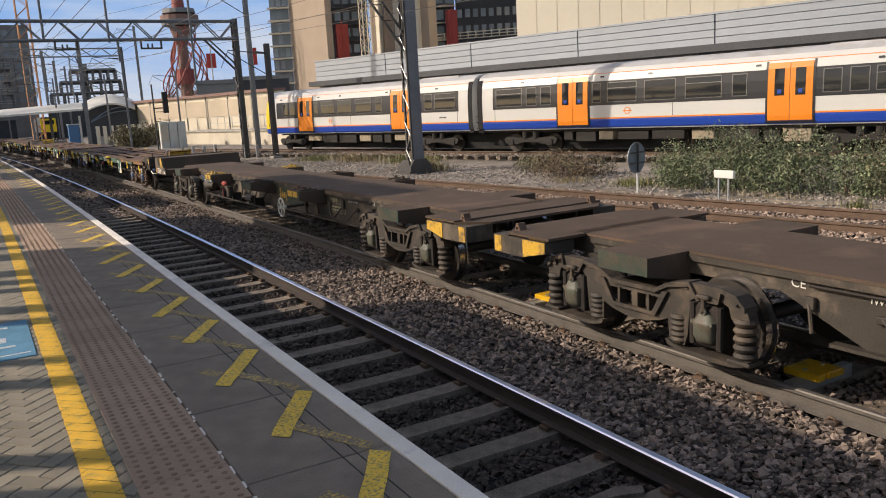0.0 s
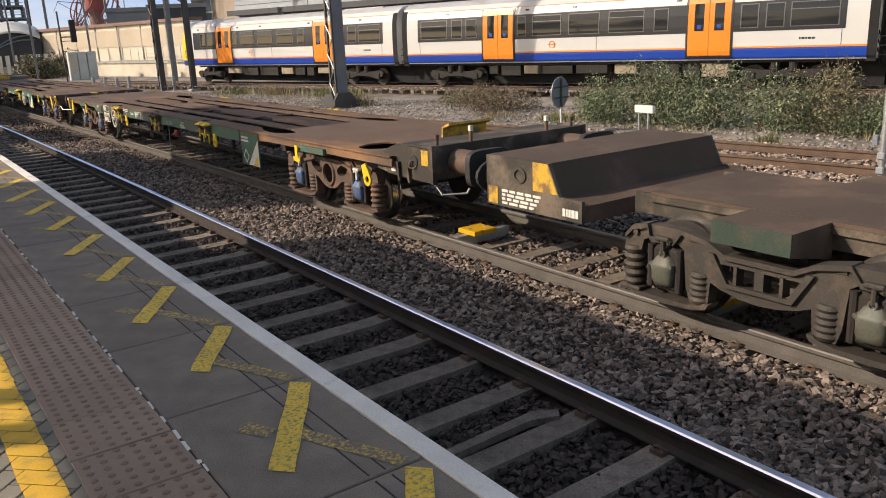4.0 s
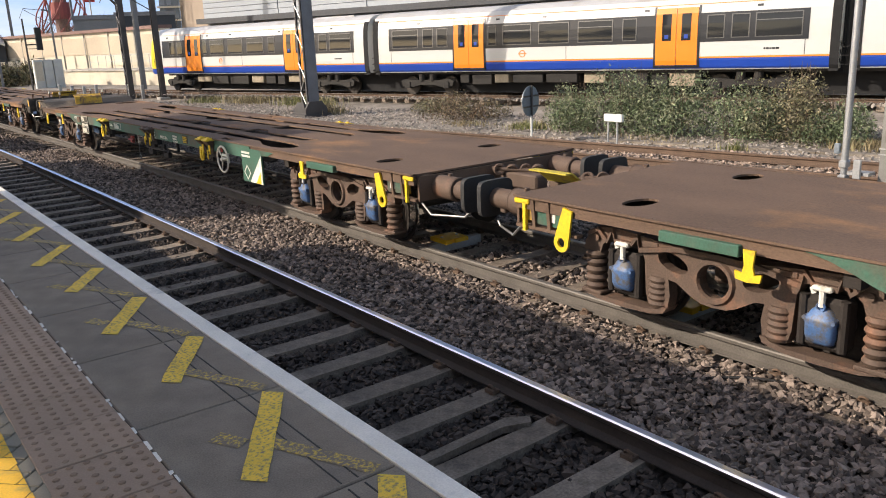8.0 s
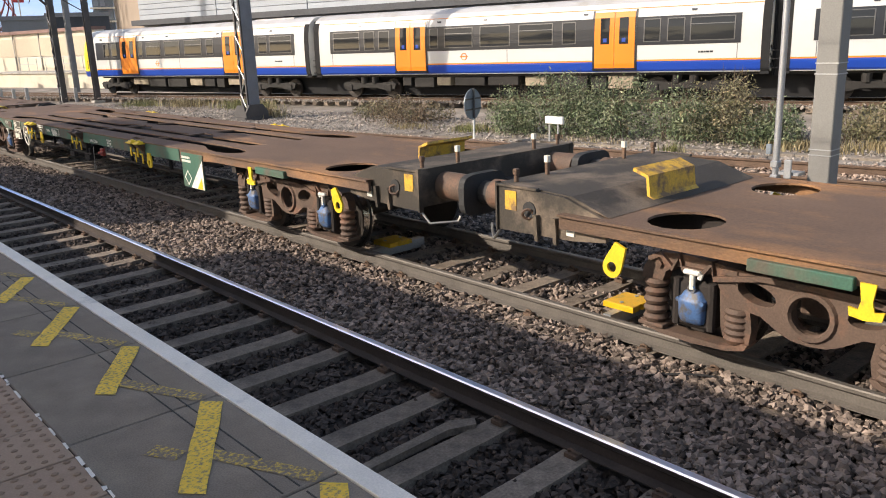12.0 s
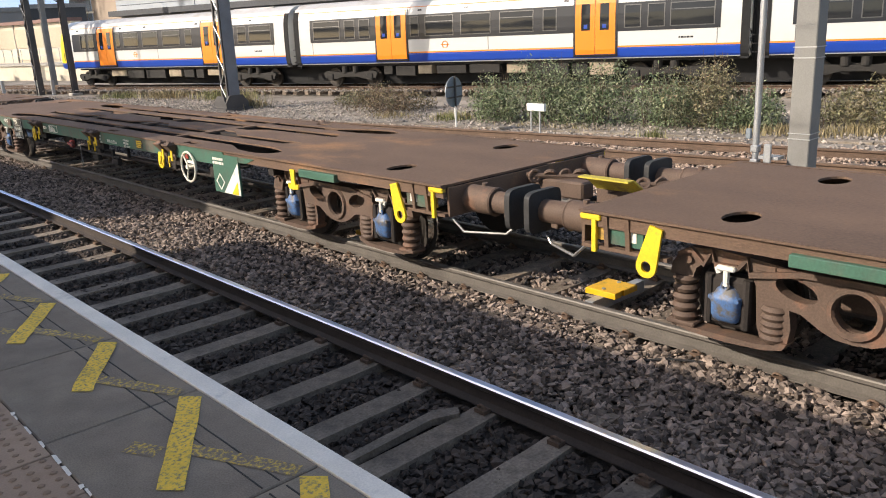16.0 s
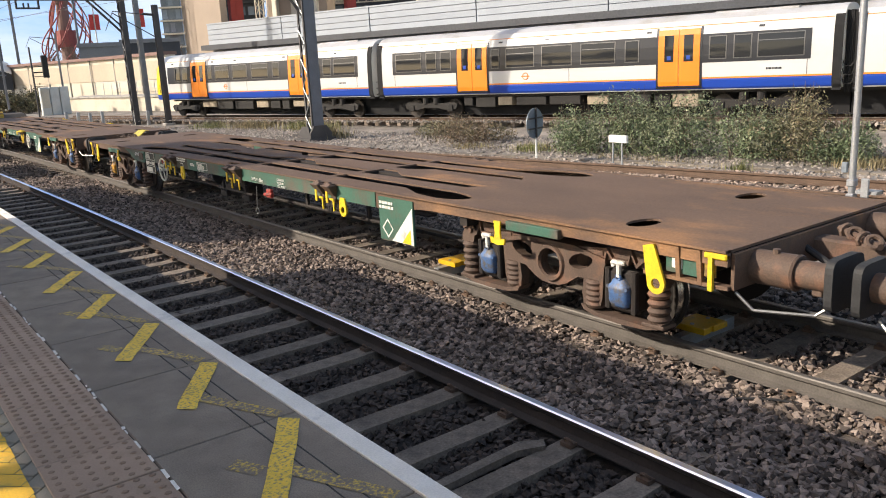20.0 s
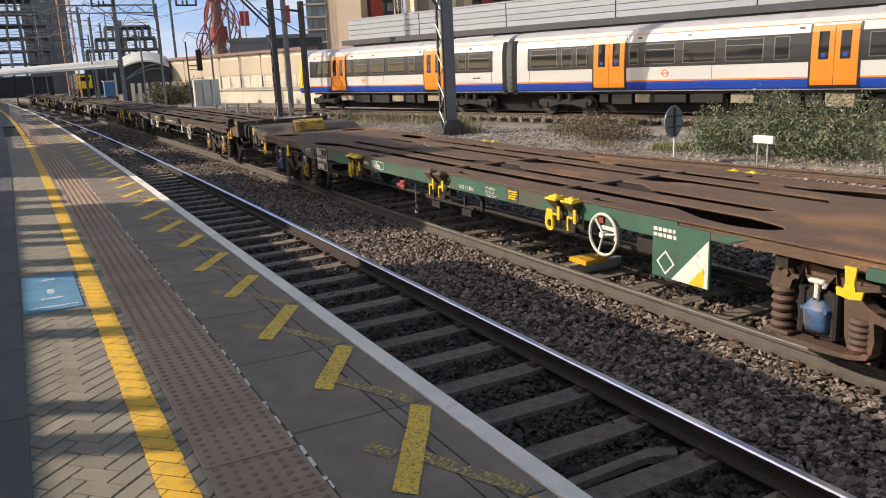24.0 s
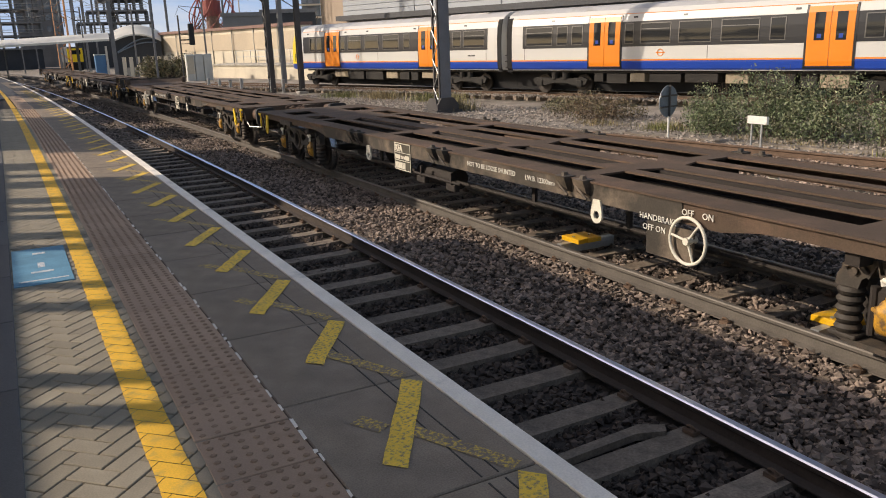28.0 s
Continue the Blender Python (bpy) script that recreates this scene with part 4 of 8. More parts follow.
def inner_end(w, y, d, deck_m, cover=True):
    """The short end: thin headstock, side tubes, hanging eyes, gangway step and the coupling bar. d: which way is out."""
    bm = bmesh.new()
    bm_box(bm, -1.26, min(y, y + d * 0.03), 0.74, 1.26, max(y, y + d * 0.03), 1.03)
    part("headstock", bm, deck_m, w)
    for s in (-1, 1):
        bm = bmesh.new()
        bm_tube(bm, (s * 0.95, y, 0.88), (s * 0.95, y + d * 0.36, 0.88), 0.138, n=18)
        bm_tube(bm, (s * 0.95, y + d * 0.36, 0.88), (s * 0.95, y + d * 0.68, 0.88), 0.108, n=18)
        bm_tube(bm, (s * 0.95 + 0.02, y + d * 0.2, 1.0), (s * 0.95 + 0.02, y + d * 0.2, 1.045), 0.03, n=8)
        bm_box(bm, s * 0.95 - 0.05, min(y + d * 0.5, y + d * 0.58), 0.74, s * 0.95 + 0.05, max(y + d * 0.5, y + d * 0.58), 0.80, 0.008)
        bm_torus(bm, (s * 0.95, y + d * 0.37, 0.88), (0, 1, 0), 0.125, 0.02, n=18, k=6)
        part("buffer_tube", bm, M["bogie_rust"], w, smooth=True)
        bm = bmesh.new()
        bm_prism(bm, [(s * 0.95 + 0.23 * math.copysign(abs(math.cos(t)) ** 0.35, math.cos(t)), 0.88 + 0.195 * math.copysign(abs(math.sin(t)) ** 0.35, math.sin(t))) for t in (math.pi * (i + 0.5) / 12 for i in range(24))], "y", min(y + d * 0.68, y + d * 0.74), max(y + d * 0.68, y + d * 0.74))
        part("buffer_pad", bm, M["rubber"], w)
        eye_plate(w, s, y - d * 0.62, 0.60, 1.02, tilt=d * 14)
        bm = bmesh.new()
        bm_box(bm, min(s * 1.27, s * 1.33), y - 0.10 - d * 0.10, 0.98, max(s * 1.27, s * 1.33), y + 0.10 - d * 0.10, 1.03, 0.01)
        bm_box(bm, min(s * 1.30, s * 1.33), y - d * 0.14 - 0.02, 0.72, max(s * 1.30, s * 1.33), y - d * 0.14 + 0.02, 1.0)
        part("end_handle", bm, M["yellow_fit"], w, "yellow release handle")
        bm = bmesh.new()
        for k in (0.25, 0.45):
            bm_prism(bm, [(s * 1.26, 0.74), (s * 1.26, 1.03), (s * 1.33, 1.03), (s * 1.30, 0.74)], "y", y - d * k - 0.02, y - d * k + 0.02)
        bm_box(bm, min(s * 1.22, s * 1.30), min(y, y - d * 0.8), 0.74, max(s * 1.22, s * 1.30), max(y, y - d * 0.8), 0.77)
        part("end_gusset", bm, deck_m, w)
        bm = bmesh.new()
        bm_box(bm, min(s * 1.27, s * 1.285), y - d * 0.42 - 0.16, 0.80, max(s * 1.27, s * 1.285), y - d * 0.42 + 0.16, 1.0)
        part("end_panel", bm, M["green_sole"], w, "small green end panel")
        box_part("warning_label", w, M["amber_paint"], min(s * 1.27, s * 1.287), y - d * 0.17 - 0.05, 0.82, max(s * 1.27, s * 1.287), y - d * 0.17 + 0.05, 0.98)
        bm = bmesh.new()
        bm_box(bm, min(s * 1.285, s * 1.29), y - d * 0.47 - 0.05, 0.84, max(s * 1.285, s * 1.29), y - d * 0.47 + 0.05, 0.92)
        part("label_holder", bm, M["white_paint"], w)
        bm = bmesh.new()
        pts = [(s * 1.22, y + d * 0.02, 0.72), (s * 1.20, y + d * 0.16, 0.60), (s * 1.02, y + d * 0.55, 0.60), (s * 1.0, y + d * 0.62, 0.66)]
        for p, q in zip(pts, pts[1:]):
            bm_tube(bm, p, q, 0.013, n=6)
        part("shunter_handrail", bm, M["dull_steel"], w)
    bm = bmesh.new()
    bm_box(bm, -0.10, min(y, y + d * 0.75), 0.78, 0.10, max(y, y + d * 0.75), 0.96, 0.02)
    part("coupling_bar", bm, M["bogie_rust"], w)
    bm = bmesh.new()
    for k, (cx, ck, cz) in enumerate(((-0.16, 0.18, 0.99), (-0.05, 0.30, 1.0), (0.05, 0.42, 0.985), (0.14, 0.54, 1.0))):
        bm_torus(bm, (cx, y + d * ck, cz), (0.3 + 0.4 * (k % 2), 0.5, 0.8 * (k % 2)), 0.055, 0.022, n=12, k=6)
    bm_tube(bm, (-0.2, y + d * 0.1, 1.0), (0.16, y + d * 0.6, 0.97), 0.028, n=8)
    part("screw_coupling", bm, M["bogie_rust"], w)
    bm = bmesh.new()
    bm_prism(bm, [(0.20, 0.98), (0.22, 1.00), (0.40, 1.13), (0.50, 1.13), (0.50, 1.115), (0.41, 1.115), (0.23, 0.985), (0.21, 0.965)], "y", min(y + d * 0.10, y + d * 0.66), max(y + d * 0.10, y + d * 0.66))
    if cover:
        part("hose_cover", bm, M["cover_olive"], w, "worn olive-yellow folded hose cover")
    else:
        bm.free()
    bm = bmesh.new()
    bm_tube(bm, (0.2, y, 0.9), (0.26, y + d * 0.4, 0.72), 0.03, n=8)
    bm_tube(bm, (0.26, y + d * 0.4, 0.72), (0.22, y + d * 0.76, 0.74), 0.03, n=8)
    part("brake_hose", bm, M["rubber"], w)


def outer_end(w, y, deck_m):
    """The buffer end beyond the deck: a lower end frame with big buffers, upright stakes, a folded yellow plate and red cocks."""
    bm = bmesh.new()
    bm_prism(bm, [(y - 0.45, 1.064), (y - 0.05, 1.20), (y + 0.80, 1.24), (y + 0.80, 0.84), (y + 0.74, 0.84), (y + 0.74, 1.20), (y, 1.16)], "x", -1.20, 1.20)
    part("end_platform", bm, M["black_frame"], w)
    for s in (-1, 1):
        bm = bmesh.new()
        bm_prism(bm, [(y - 0.45, 0.93), (y - 0.45, 0.86), (y - 0.1, 0.82), (y + 0.55, 0.80), (y + 0.80, 0.80), (y + 0.80, 1.23), (y, 1.19), (y - 0.4, 1.06)], "x", s * 1.20, s * 1.24)
        for k in (0.08, 0.30):
            bm_prism(bm, [(s * 1.24, 0.76), (s * 1.24, 1.0), (s * 1.29, 1.0), (s * 1.27, 0.76)], "y", y + k - 0.02, y + k + 0.02)
        part("end_bracket", bm, M["black_frame"], w)
        bm = bmesh.new()
        bm_box(bm, min(s * 1.241, s * 1.246), y + 0.56, 1.0, max(s * 1.241, s * 1.246), y + 0.70, 1.18)
        part("warning_label", bm, M["amber_paint"], w, "amber warning label")
        box_part("end_flange", w, M["black_frame"], min(s * 1.20, s * 1.262), y + 0.79, 0.79, max(s * 1.20, s * 1.262), y + 0.81, 1.25)
        box_part("rim_plate", w, M["black_frame"], min(s * 1.22, s * 1.262), y + 0.30, 1.215, max(s * 1.22, s * 1.262), y + 0.80, 1.237)
        # Black disc painted as the darkness inside a lashing hole, none cut.
        bm = bmesh.new()
        bm_tube(bm, (s * 1.238, y + 0.40, 1.03), (s * 1.25, y + 0.40, 1.03), 0.075, n=16)
        part("lashing_hole", bm, M["rubber"], w)
        bm = bmesh.new()
        bm_torus(bm, (s * 1.265, y + 0.40, 0.995), (0.4, 0.3, 0.2), 0.05, 0.014, n=12, k=6)
        part("lashing_ring", bm, M["bogie_rust"], w)
        box_part("small_label", w, M["white_paint"], min(s * 1.241, s * 1.247), y - 0.12, 0.86, max(s * 1.241, s * 1.247), y - 0.03, 0.98)
        bm = bmesh.new()
        bm_tube(bm, (s * 0.88, y + 0.80, 1.03), (s * 0.88, y + 1.18, 1.03), 0.15, n=20)
        buf = part("buffer", bm, M["bogie_rust"], w, smooth=True)
        bm = bmesh.new()
        bm_tube(bm, (s * 0.88, y + 1.18, 1.03), (s * 0.88, y + 1.33, 1.03), 0.12, n=16)
        head = [(s * 0.88 + 0.30 * math.copysign(abs(math.cos(a)) ** 0.45, math.cos(a)), 1.02 + 0.21 * math.copysign(abs(math.sin(a)) ** 0.45, math.sin(a))) for a in (math.pi * (i + 0.5) / 12 for i in range(24))]
        bm_prism(bm, head, "y", y + 1.33, y + 1.41)
        part("buffer_head", bm, M["rubber"], buf)
        bm = bmesh.new()
        bm_box(bm, s * 0.62 - 0.02, y + 0.71, 1.23, s * 0.62 + 0.02, y + 0.75, 1.40, 0.008)
        part("stake", bm, deck_m, w)
        box_part("stake_tip", w, M["cream_wheel"], s * 0.62 - 0.022, y + 0.708, 1.355, s * 0.62 + 0.022, y + 0.752, 1.42, label="cream painted stake tip")
        bm = bmesh.new()
        bm_box(bm, s * 1.1 - 0.02, y + 0.67, 1.23, s * 1.1 + 0.02, y + 0.71, 1.30, 0.008)
        bm_box(bm, s * 1.1 - 0.028, y + 0.665, 1.30, s * 1.1 + 0.028, y + 0.715, 1.36, 0.008)
        part("stake", bm, deck_m, w)
        eye_plate(w, s, y - 0.55, 0.62, 0.92, tilt=22)
        bm = bmesh.new()
        pts = [(s * 1.22, y + 0.78, 0.80), (s * 1.20, y + 0.90, 0.68), (s * 1.0, y + 1.12, 0.70), (s * 0.98, y + 1.14, 0.76)]
        for p, q in zip(pts, pts[1:]):
            bm_tube(bm, p, q, 0.014, n=6)
        part("shunter_handrail", bm, M["dull_steel"], w)
    bm = bmesh.new()
    bm_prism(bm, [(y - 0.40, 1.07), (y - 0.33, 1.12), (y - 0.31, 1.30), (y - 0.15, 1.36), (y - 0.14, 1.33), (y - 0.285, 1.28), (y - 0.30, 1.10), (y - 0.37, 1.065)], "x", -0.45, 0.30)
    part("end_stop", bm, M["amber_paint"], w, "worn yellow folded stop plate")
    bm = bmesh.new()
    bm_box(bm, -0.09, y + 0.8, 0.78, 0.09, y + 1.1, 1.0, 0.02)
    bm_torus(bm, (0, y + 1.2, 0.86), (1, 0, 0), 0.12, 0.03, n=14, k=6)
    part("draw_hook", bm, M["under_brown"], w)
    bm = bmesh.new()
    bm_box(bm, 0.25, y + 0.86, 0.98, 0.33, y + 1.0, 1.08, 0.02)
    bm_tube(bm, (0.29, y + 0.86, 1.0), (0.40, y + 0.86, 1.08), 0.02, n=6)
    part("air_cock", bm, M["red_fit"], w, "red air cock")
    bm = bmesh.new()
    bm_tube(bm, (0.3, y + 0.9, 0.98), (0.30, y + 1.15, 0.75), 0.03, n=8)
    part("brake_hose", bm, M["rubber"], w)


def black_end(w, y, deck_m):
    """The black wagon's buffer end: the deck ramps up to a deep headstock with side cheeks, lifting hooks and oblong buffers."""
    bm = bmesh.new()
    bm_prism(bm, [(y - 0.60, 1.064), (y + 0.60, 1.11), (y + 0.95, 1.25), (y + 0.95, 1.21), (y + 0.60, 1.07), (y - 0.60, 1.03)], "x", -1.22, 1.22)
    part("end_platform", bm, deck_m, w)
    box_part("headstock", w, M["black_frame"], -1.22, y + 0.951, 0.88, 1.22, y + 1.0, 1.27)
    for s in (-1, 1):
        def box(bm, x0, x1, *r):
            bm_box(bm, min(s * x0, s * x1), r[0], r[1], max(s * x0, s * x1), r[2], r[3], r[4] if len(r) > 4 else 0.0)
        bm = bmesh.new()
        bm_prism(bm, [(y + 0.002, 0.93), (y + 0.20, 0.87), (y + 0.949, 0.87), (y + 0.949, 1.28), (y + 0.80, 1.28), (y + 0.70, 1.09), (y + 0.002, 1.068)], "x", s * 1.222, s * 1.262)
        part("end_cheek", bm, deck_m, w)
        box_part("end_flange", w, M["black_frame"], min(s * 1.20, s * 1.275), y + 1.0, 0.86, max(s * 1.20, s * 1.275), y + 1.02, 1.29)
        bm = bmesh.new()
        box(bm, 1.263, 1.268, y + 0.80, 1.09, y + 0.90, 1.26)
        lab = part("warning_label", bm, M["amber_paint"], w, "amber warning label")
        bm = bmesh.new()
        bm_prism(bm, [(y + 0.82, 1.18), (y + 0.88, 1.18), (y + 0.85, 1.235)], "x", s * 1.268, s * 1.271)
        part("warning_triangle", bm, M["rubber"], lab)
        bars(lab, s * 1.271, y + 0.85 - s * 0.04, 1.105, 0.08, 0.06, 3, s, M["rubber"], seed=12)
        letters("1", 0.075, s * 1.266, y + 0.84, 1.0, s, M["white_paint"], w, bold=0.003)
        bm = bmesh.new()
        box(bm, 1.263, 1.267, y + 0.80, 0.972, y + 0.88, 0.98)
        box(bm, 1.263, 1.267, y + 0.836, 0.935, y + 0.844, 0.972)
        part("stencil_mark", bm, M["white_paint"], w)
        # a ring plate and an anchor hook under the edge
        bm = bmesh.new()
        bm_plate(bm, ring(y + 0.0, 0.85, 0.085, 0.085, 18) , [ring(y + 0.0, 0.85, 0.045, 0.045, 14)], "x", s * 1.27, s * 1.295)
        box(bm, 1.27, 1.295, y + 0.03, 0.90, y + 0.12, 0.97)
        part("lifting_eye", bm, M["amber_paint"], w, "amber lifting eye")
        hook = [(-0.05, 0.12), (0.05, 0.12), (0.035, 0.0), (0.05, -0.06), (0.11, -0.05), (0.10, -0.11), (0.0, -0.125), (-0.10, -0.11), (-0.11, -0.05), (-0.05, -0.06), (-0.035, 0.0)]
        bm = bmesh.new()
        bm_plate(bm, [(y + 0.29 + a, 0.90 + b) for a, b in hook], [], "x", s * 1.27, s * 1.295)
        part("lifting_hook", bm, M["amber_paint"], w, "amber anchor-shaped lifting hook")
        # upright folding stop with a flared lip, and its dark hinge block
        bm = bmesh.new()
        bm_prism(bm, [(y + 0.10, 1.03), (y + 0.08, 1.20), (y + 0.12, 1.30), (y + 0.22, 1.33), (y + 0.22, 1.31), (y + 0.135, 1.28), (y + 0.10, 1.20), (y + 0.12, 1.03)], "x", s * 1.14, s * 1.30)
        bm_prism(bm, [(y + 0.11, 1.07), (y + 0.11, 1.28), (y + 0.20, 1.31), (y + 0.21, 1.07)], "x", s * 1.15, s * 1.165)
        part("folding_stop", bm, deck_m, w)
        bm = bmesh.new()
        box(bm, 1.264, 1.36, y - 0.06, 1.0, y + 0.09, 1.06, 0.01)
        box(bm, 1.30, 1.38, y - 0.13, 1.03, y - 0.06, 1.06, 0.008)
        part("hinge_block", bm, M["under_brown"], w)
        bm = bmesh.new()
        bm_tube(bm, (s * 0.88, y + 1.0, 1.04), (s * 0.88, y + 1.30, 1.04), 0.15, n=20)
        box(bm, 0.84, 0.92, y + 1.08, 1.18, y + 1.16, 1.21, 0.01)
        buf = part("buffer", bm, M["bogie_rust"], w, smooth=True)
        bm = bmesh.new()
        head = [(s * 0.88 + 0.30 * math.copysign(abs(math.cos(a)) ** 0.45, math.cos(a)), 1.02 + 0.21 * math.copysign(abs(math.sin(a)) ** 0.45, math.sin(a))) for a in (math.pi * (i + 0.5) / 12 for i in range(24))]
        bm_prism(bm, head, "y", y + 1.30, y + 1.41)
        part("buffer_head", bm, M["rubber"], buf)
        bm = bmesh.new()
        pts = [(s * 1.22, y + 0.99, 0.88), (s * 1.20, y + 1.08, 0.74), (s * 1.05, y + 1.16, 0.72), (s * 1.03, y + 1.16, 0.78)]
        for p, q in zip(pts, pts[1:]):
            bm_tube(bm, p, q, 0.012, n=6)
        part("shunter_handrail", bm, M["dull_steel"], w)
    bm = bmesh.new()
    bm_box(bm, -0.09, y + 1.0, 0.80, 0.09, y + 1.2, 1.02, 0.02)
    bm_torus(bm, (0, y + 1.28, 0.90), (1, 0, 0), 0.12, 0.03, n=14, k=6)
    part("draw_hook", bm, M["under_brown"], w)
    bm = bmesh.new()
    bm_box(bm, 0.27, y + 1.0, 1.10, 0.32, y + 1.06, 1.16, 0.01)
    bm_tube(bm, (0.29, y + 1.05, 1.12), (0.36, y + 1.05, 1.19), 0.015, n=6)
    part("air_cock", bm, M["red_fit"], w, "red air cock")
    bm = bmesh.new()
    bm_tube(bm, (0.3, y + 1.02, 1.08), (0.30, y + 1.25, 0.80), 0.03, n=8)
    part("brake_hose", bm, M["rubber"], w)


def build_spine():
    """A dark low spine wagon: y from the plain end at 0 to the end with the raised box at 19.15."""
    w = thing("spine_wagon", None, None, "dark brown low spine container wagon with outriggers, rolling empty", "freight wagon", group="freight wagons in the train")
    Z, E = 1.02, 19.15
    bm = bmesh.new()
    bm_box(bm, -0.72, 0.9, Z - 0.03, 0.72, 17.4, Z)
    bm_box(bm, -1.25, 0.35, Z - 0.03, 1.25, 1.1, Z)
    bm_prism(bm, [(-1.25, 0.35), (1.25, 0.35), (0.9, 0.0), (-0.9, 0.0)], "z", Z - 0.05, Z - 0.02)
    part("deck_plate", bm, M["deck_dark"], w)
    for s in (-1, 1):
        bm = bmesh.new()
        bm_prism(bm, [(0.2, Z - 0.03), (0.2, 0.80), (3.6, 0.80), (4.4, 0.45), (13.3, 0.45), (14.4, 0.80), (17.6, 0.80), (17.6, Z - 0.03)], "x", s * 0.66, s * 0.70)
        bm_box(bm, min(s * 0.66, s * 0.76), 4.1, 0.43, max(s * 0.66, s * 0.76), 13.5, 0.46)
        bm_box(bm, min(s * 0.69, s * 0.74), 1.2, Z - 0.09, max(s * 0.69, s * 0.74), 17.4, Z - 0.03)
        part("spine_side", bm, M["black_frame"], w)
        for y, pm in ((2.25, M["green_sole"]), (6.3, M["amber_paint"]), (9.3, M["green_sole"]), (12.6, M["amber_paint"]), (16.0, M["green_sole"])):
            bm = bmesh.new()
            wd = 0.34
            bm_prism(bm, [(s * 0.69, 0.72), (s * 0.69, Z - 0.004), (s * 1.25, Z - 0.004), (s * 1.25, 0.84)], "y", y - wd, y + wd)
            out = part("outrigger", bm, M["deck_dark"], w)
            bm = bmesh.new()
            bm_box(bm, min(s * 1.25, s * 1.262), y - wd, 0.84, max(s * 1.25, s * 1.262), y + wd, Z)
            part("outrigger_face", bm, M["dark_green"], out)
            if pm is not M["green_sole"]:
                for k in (-0.14, 0.14):
                    box_part("amber_plate", out, M["amber_paint"], min(s * 1.262, s * 1.268), y + k - 0.12, 0.90, max(s * 1.262, s * 1.268), y + k + 0.12, Z - 0.01)
            if y in (6.3, 12.6):
                bm = bmesh.new()
                for k in (-0.16, 0.16):
                    bm_tube(bm, (s * 1.08, y + k, Z), (s * 1.08, y + k, Z + 0.07), 0.05, 0.03, n=8)
                    bm_plate(bm, [(s * 0.85, y + k - 0.10), (s * 1.2, y + k - 0.10), (s * 1.2, y + k + 0.10), (s * 0.85, y + k + 0.10)],
                             [[(s * 0.92, y + k - 0.055), (s * 1.13, y + k - 0.055), (s * 1.13, y + k + 0.055), (s * 0.92, y + k + 0.055)]], "z", Z, Z + 0.02)
                part("lock_plate", bm, M["amber_paint"] if y > 10 else M["deck_dark"], out)
            elif y == 9.3:
                bm = bmesh.new()
                bm_plate(bm, [(s * 0.80, y - 0.34), (s * 1.2, y - 0.34), (s * 1.2, y + 0.34), (s * 0.80, y + 0.34)],
                         [[(s * 0.86, y - 0.28), (s * 1.14, y - 0.28), (s * 1.14, y - 0.04), (s * 0.86, y - 0.04)], [(s * 0.86, y + 0.04), (s * 1.14, y + 0.04), (s * 1.14, y + 0.28), (s * 0.86, y + 0.28)]], "z", Z, Z + 0.015)
                part("lock_plate", bm, M["deck_dark"], out)
        xo = s * 0.706
        bm = bmesh.new()
        bm_box(bm, min(s * 0.70, xo), 7.2, 0.58, max(s * 0.70, xo), 8.8, 0.92)
        logo = part("logo_panel", bm, M["dark_green"], w, "dark green panel with an orange logo in plain blocks")
        # a logo in plain blocks: upright, tall and hanging strokes with bars
        for k in range(11):
            yy = 7.36 + 0.122 * k if s > 0 else 8.62 - 0.122 * k
            z0, z1 = (0.66, 0.87) if k in (0, 4, 5, 6) else (0.60, 0.80) if k == 3 else (0.66, 0.80)
            bm = bmesh.new()
            bm_box(bm, min(xo, xo + s * 0.004), yy - 0.045, z0, max(xo, xo + s * 0.004), yy - 0.015 if k in (4, 6) else yy + 0.012, z1)
            if k not in (4, 6):
                bm_box(bm, min(xo, xo + s * 0.0045), yy - 0.02, 0.70, max(xo, xo + s * 0.0045), yy + 0.045, 0.745)
            part("logo_block", bm, M["amber_paint"], logo)
        letters("MINIMUM CURVE 75 METRES", 0.056, s * 1.266, 12.27 if s > 0 else 12.93, 0.848, s, M["white_paint"], w)
        bm = bmesh.new()
        bm_box(bm, min(s * 0.70, xo), 5.1, 0.60, max(s * 0.70, xo), 5.75, 0.93)
        tag = part("data_panel", bm, M["board_dark"], w, "dark data panel outlined in faded cream")
        bm = bmesh.new()
        for q in ((5.1, 0.60, 5.75, 0.609), (5.1, 0.921, 5.75, 0.93), (5.1, 0.60, 5.11, 0.93), (5.74, 0.60, 5.75, 0.93), (5.1, 0.77, 5.75, 0.777)):
            bm_box(bm, min(xo, xo + s * 0.003), q[0], q[1], max(xo, xo + s * 0.003), q[2], q[3])
        part("panel_border", bm, M["faded_cream"], tag)
        letters("FEAB", 0.12, xo + s * 0.003, 5.15 if s > 0 else 5.7, 0.80, s, M["faded_cream"], tag, bold=0.003)
        bars(tag, xo + s * 0.003, 5.15 if s > 0 else 5.7, 0.63, 0.5, 0.12, 2, s, M["faded_cream"], seed=5)
        letters("IWB 11940", 0.09, xo, 4.4 if s > 0 else 4.95, 0.84, s, M["white_paint"], w)
        letters("CE", 0.12, xo, 3.7 if s > 0 else 3.95, 0.86, s, M["white_paint"], w)
        build_handwheel(w, s, 7.15, 0.62, 5, x=1.22, r=0.185)
        bm = bmesh.new()
        for p, q in (((0.75, 6.9, 0.62), (0.95, 6.5, 0.86)), ((0.95, 6.5, 0.86), (1.0, 6.3, 0.55)), ((0.7, 7.15, 0.62), (1.2, 7.15, 0.62))):
            bm_tube(bm, (s * p[0], p[1], p[2]), (s * q[0], q[1], q[2]), 0.028, n=8)
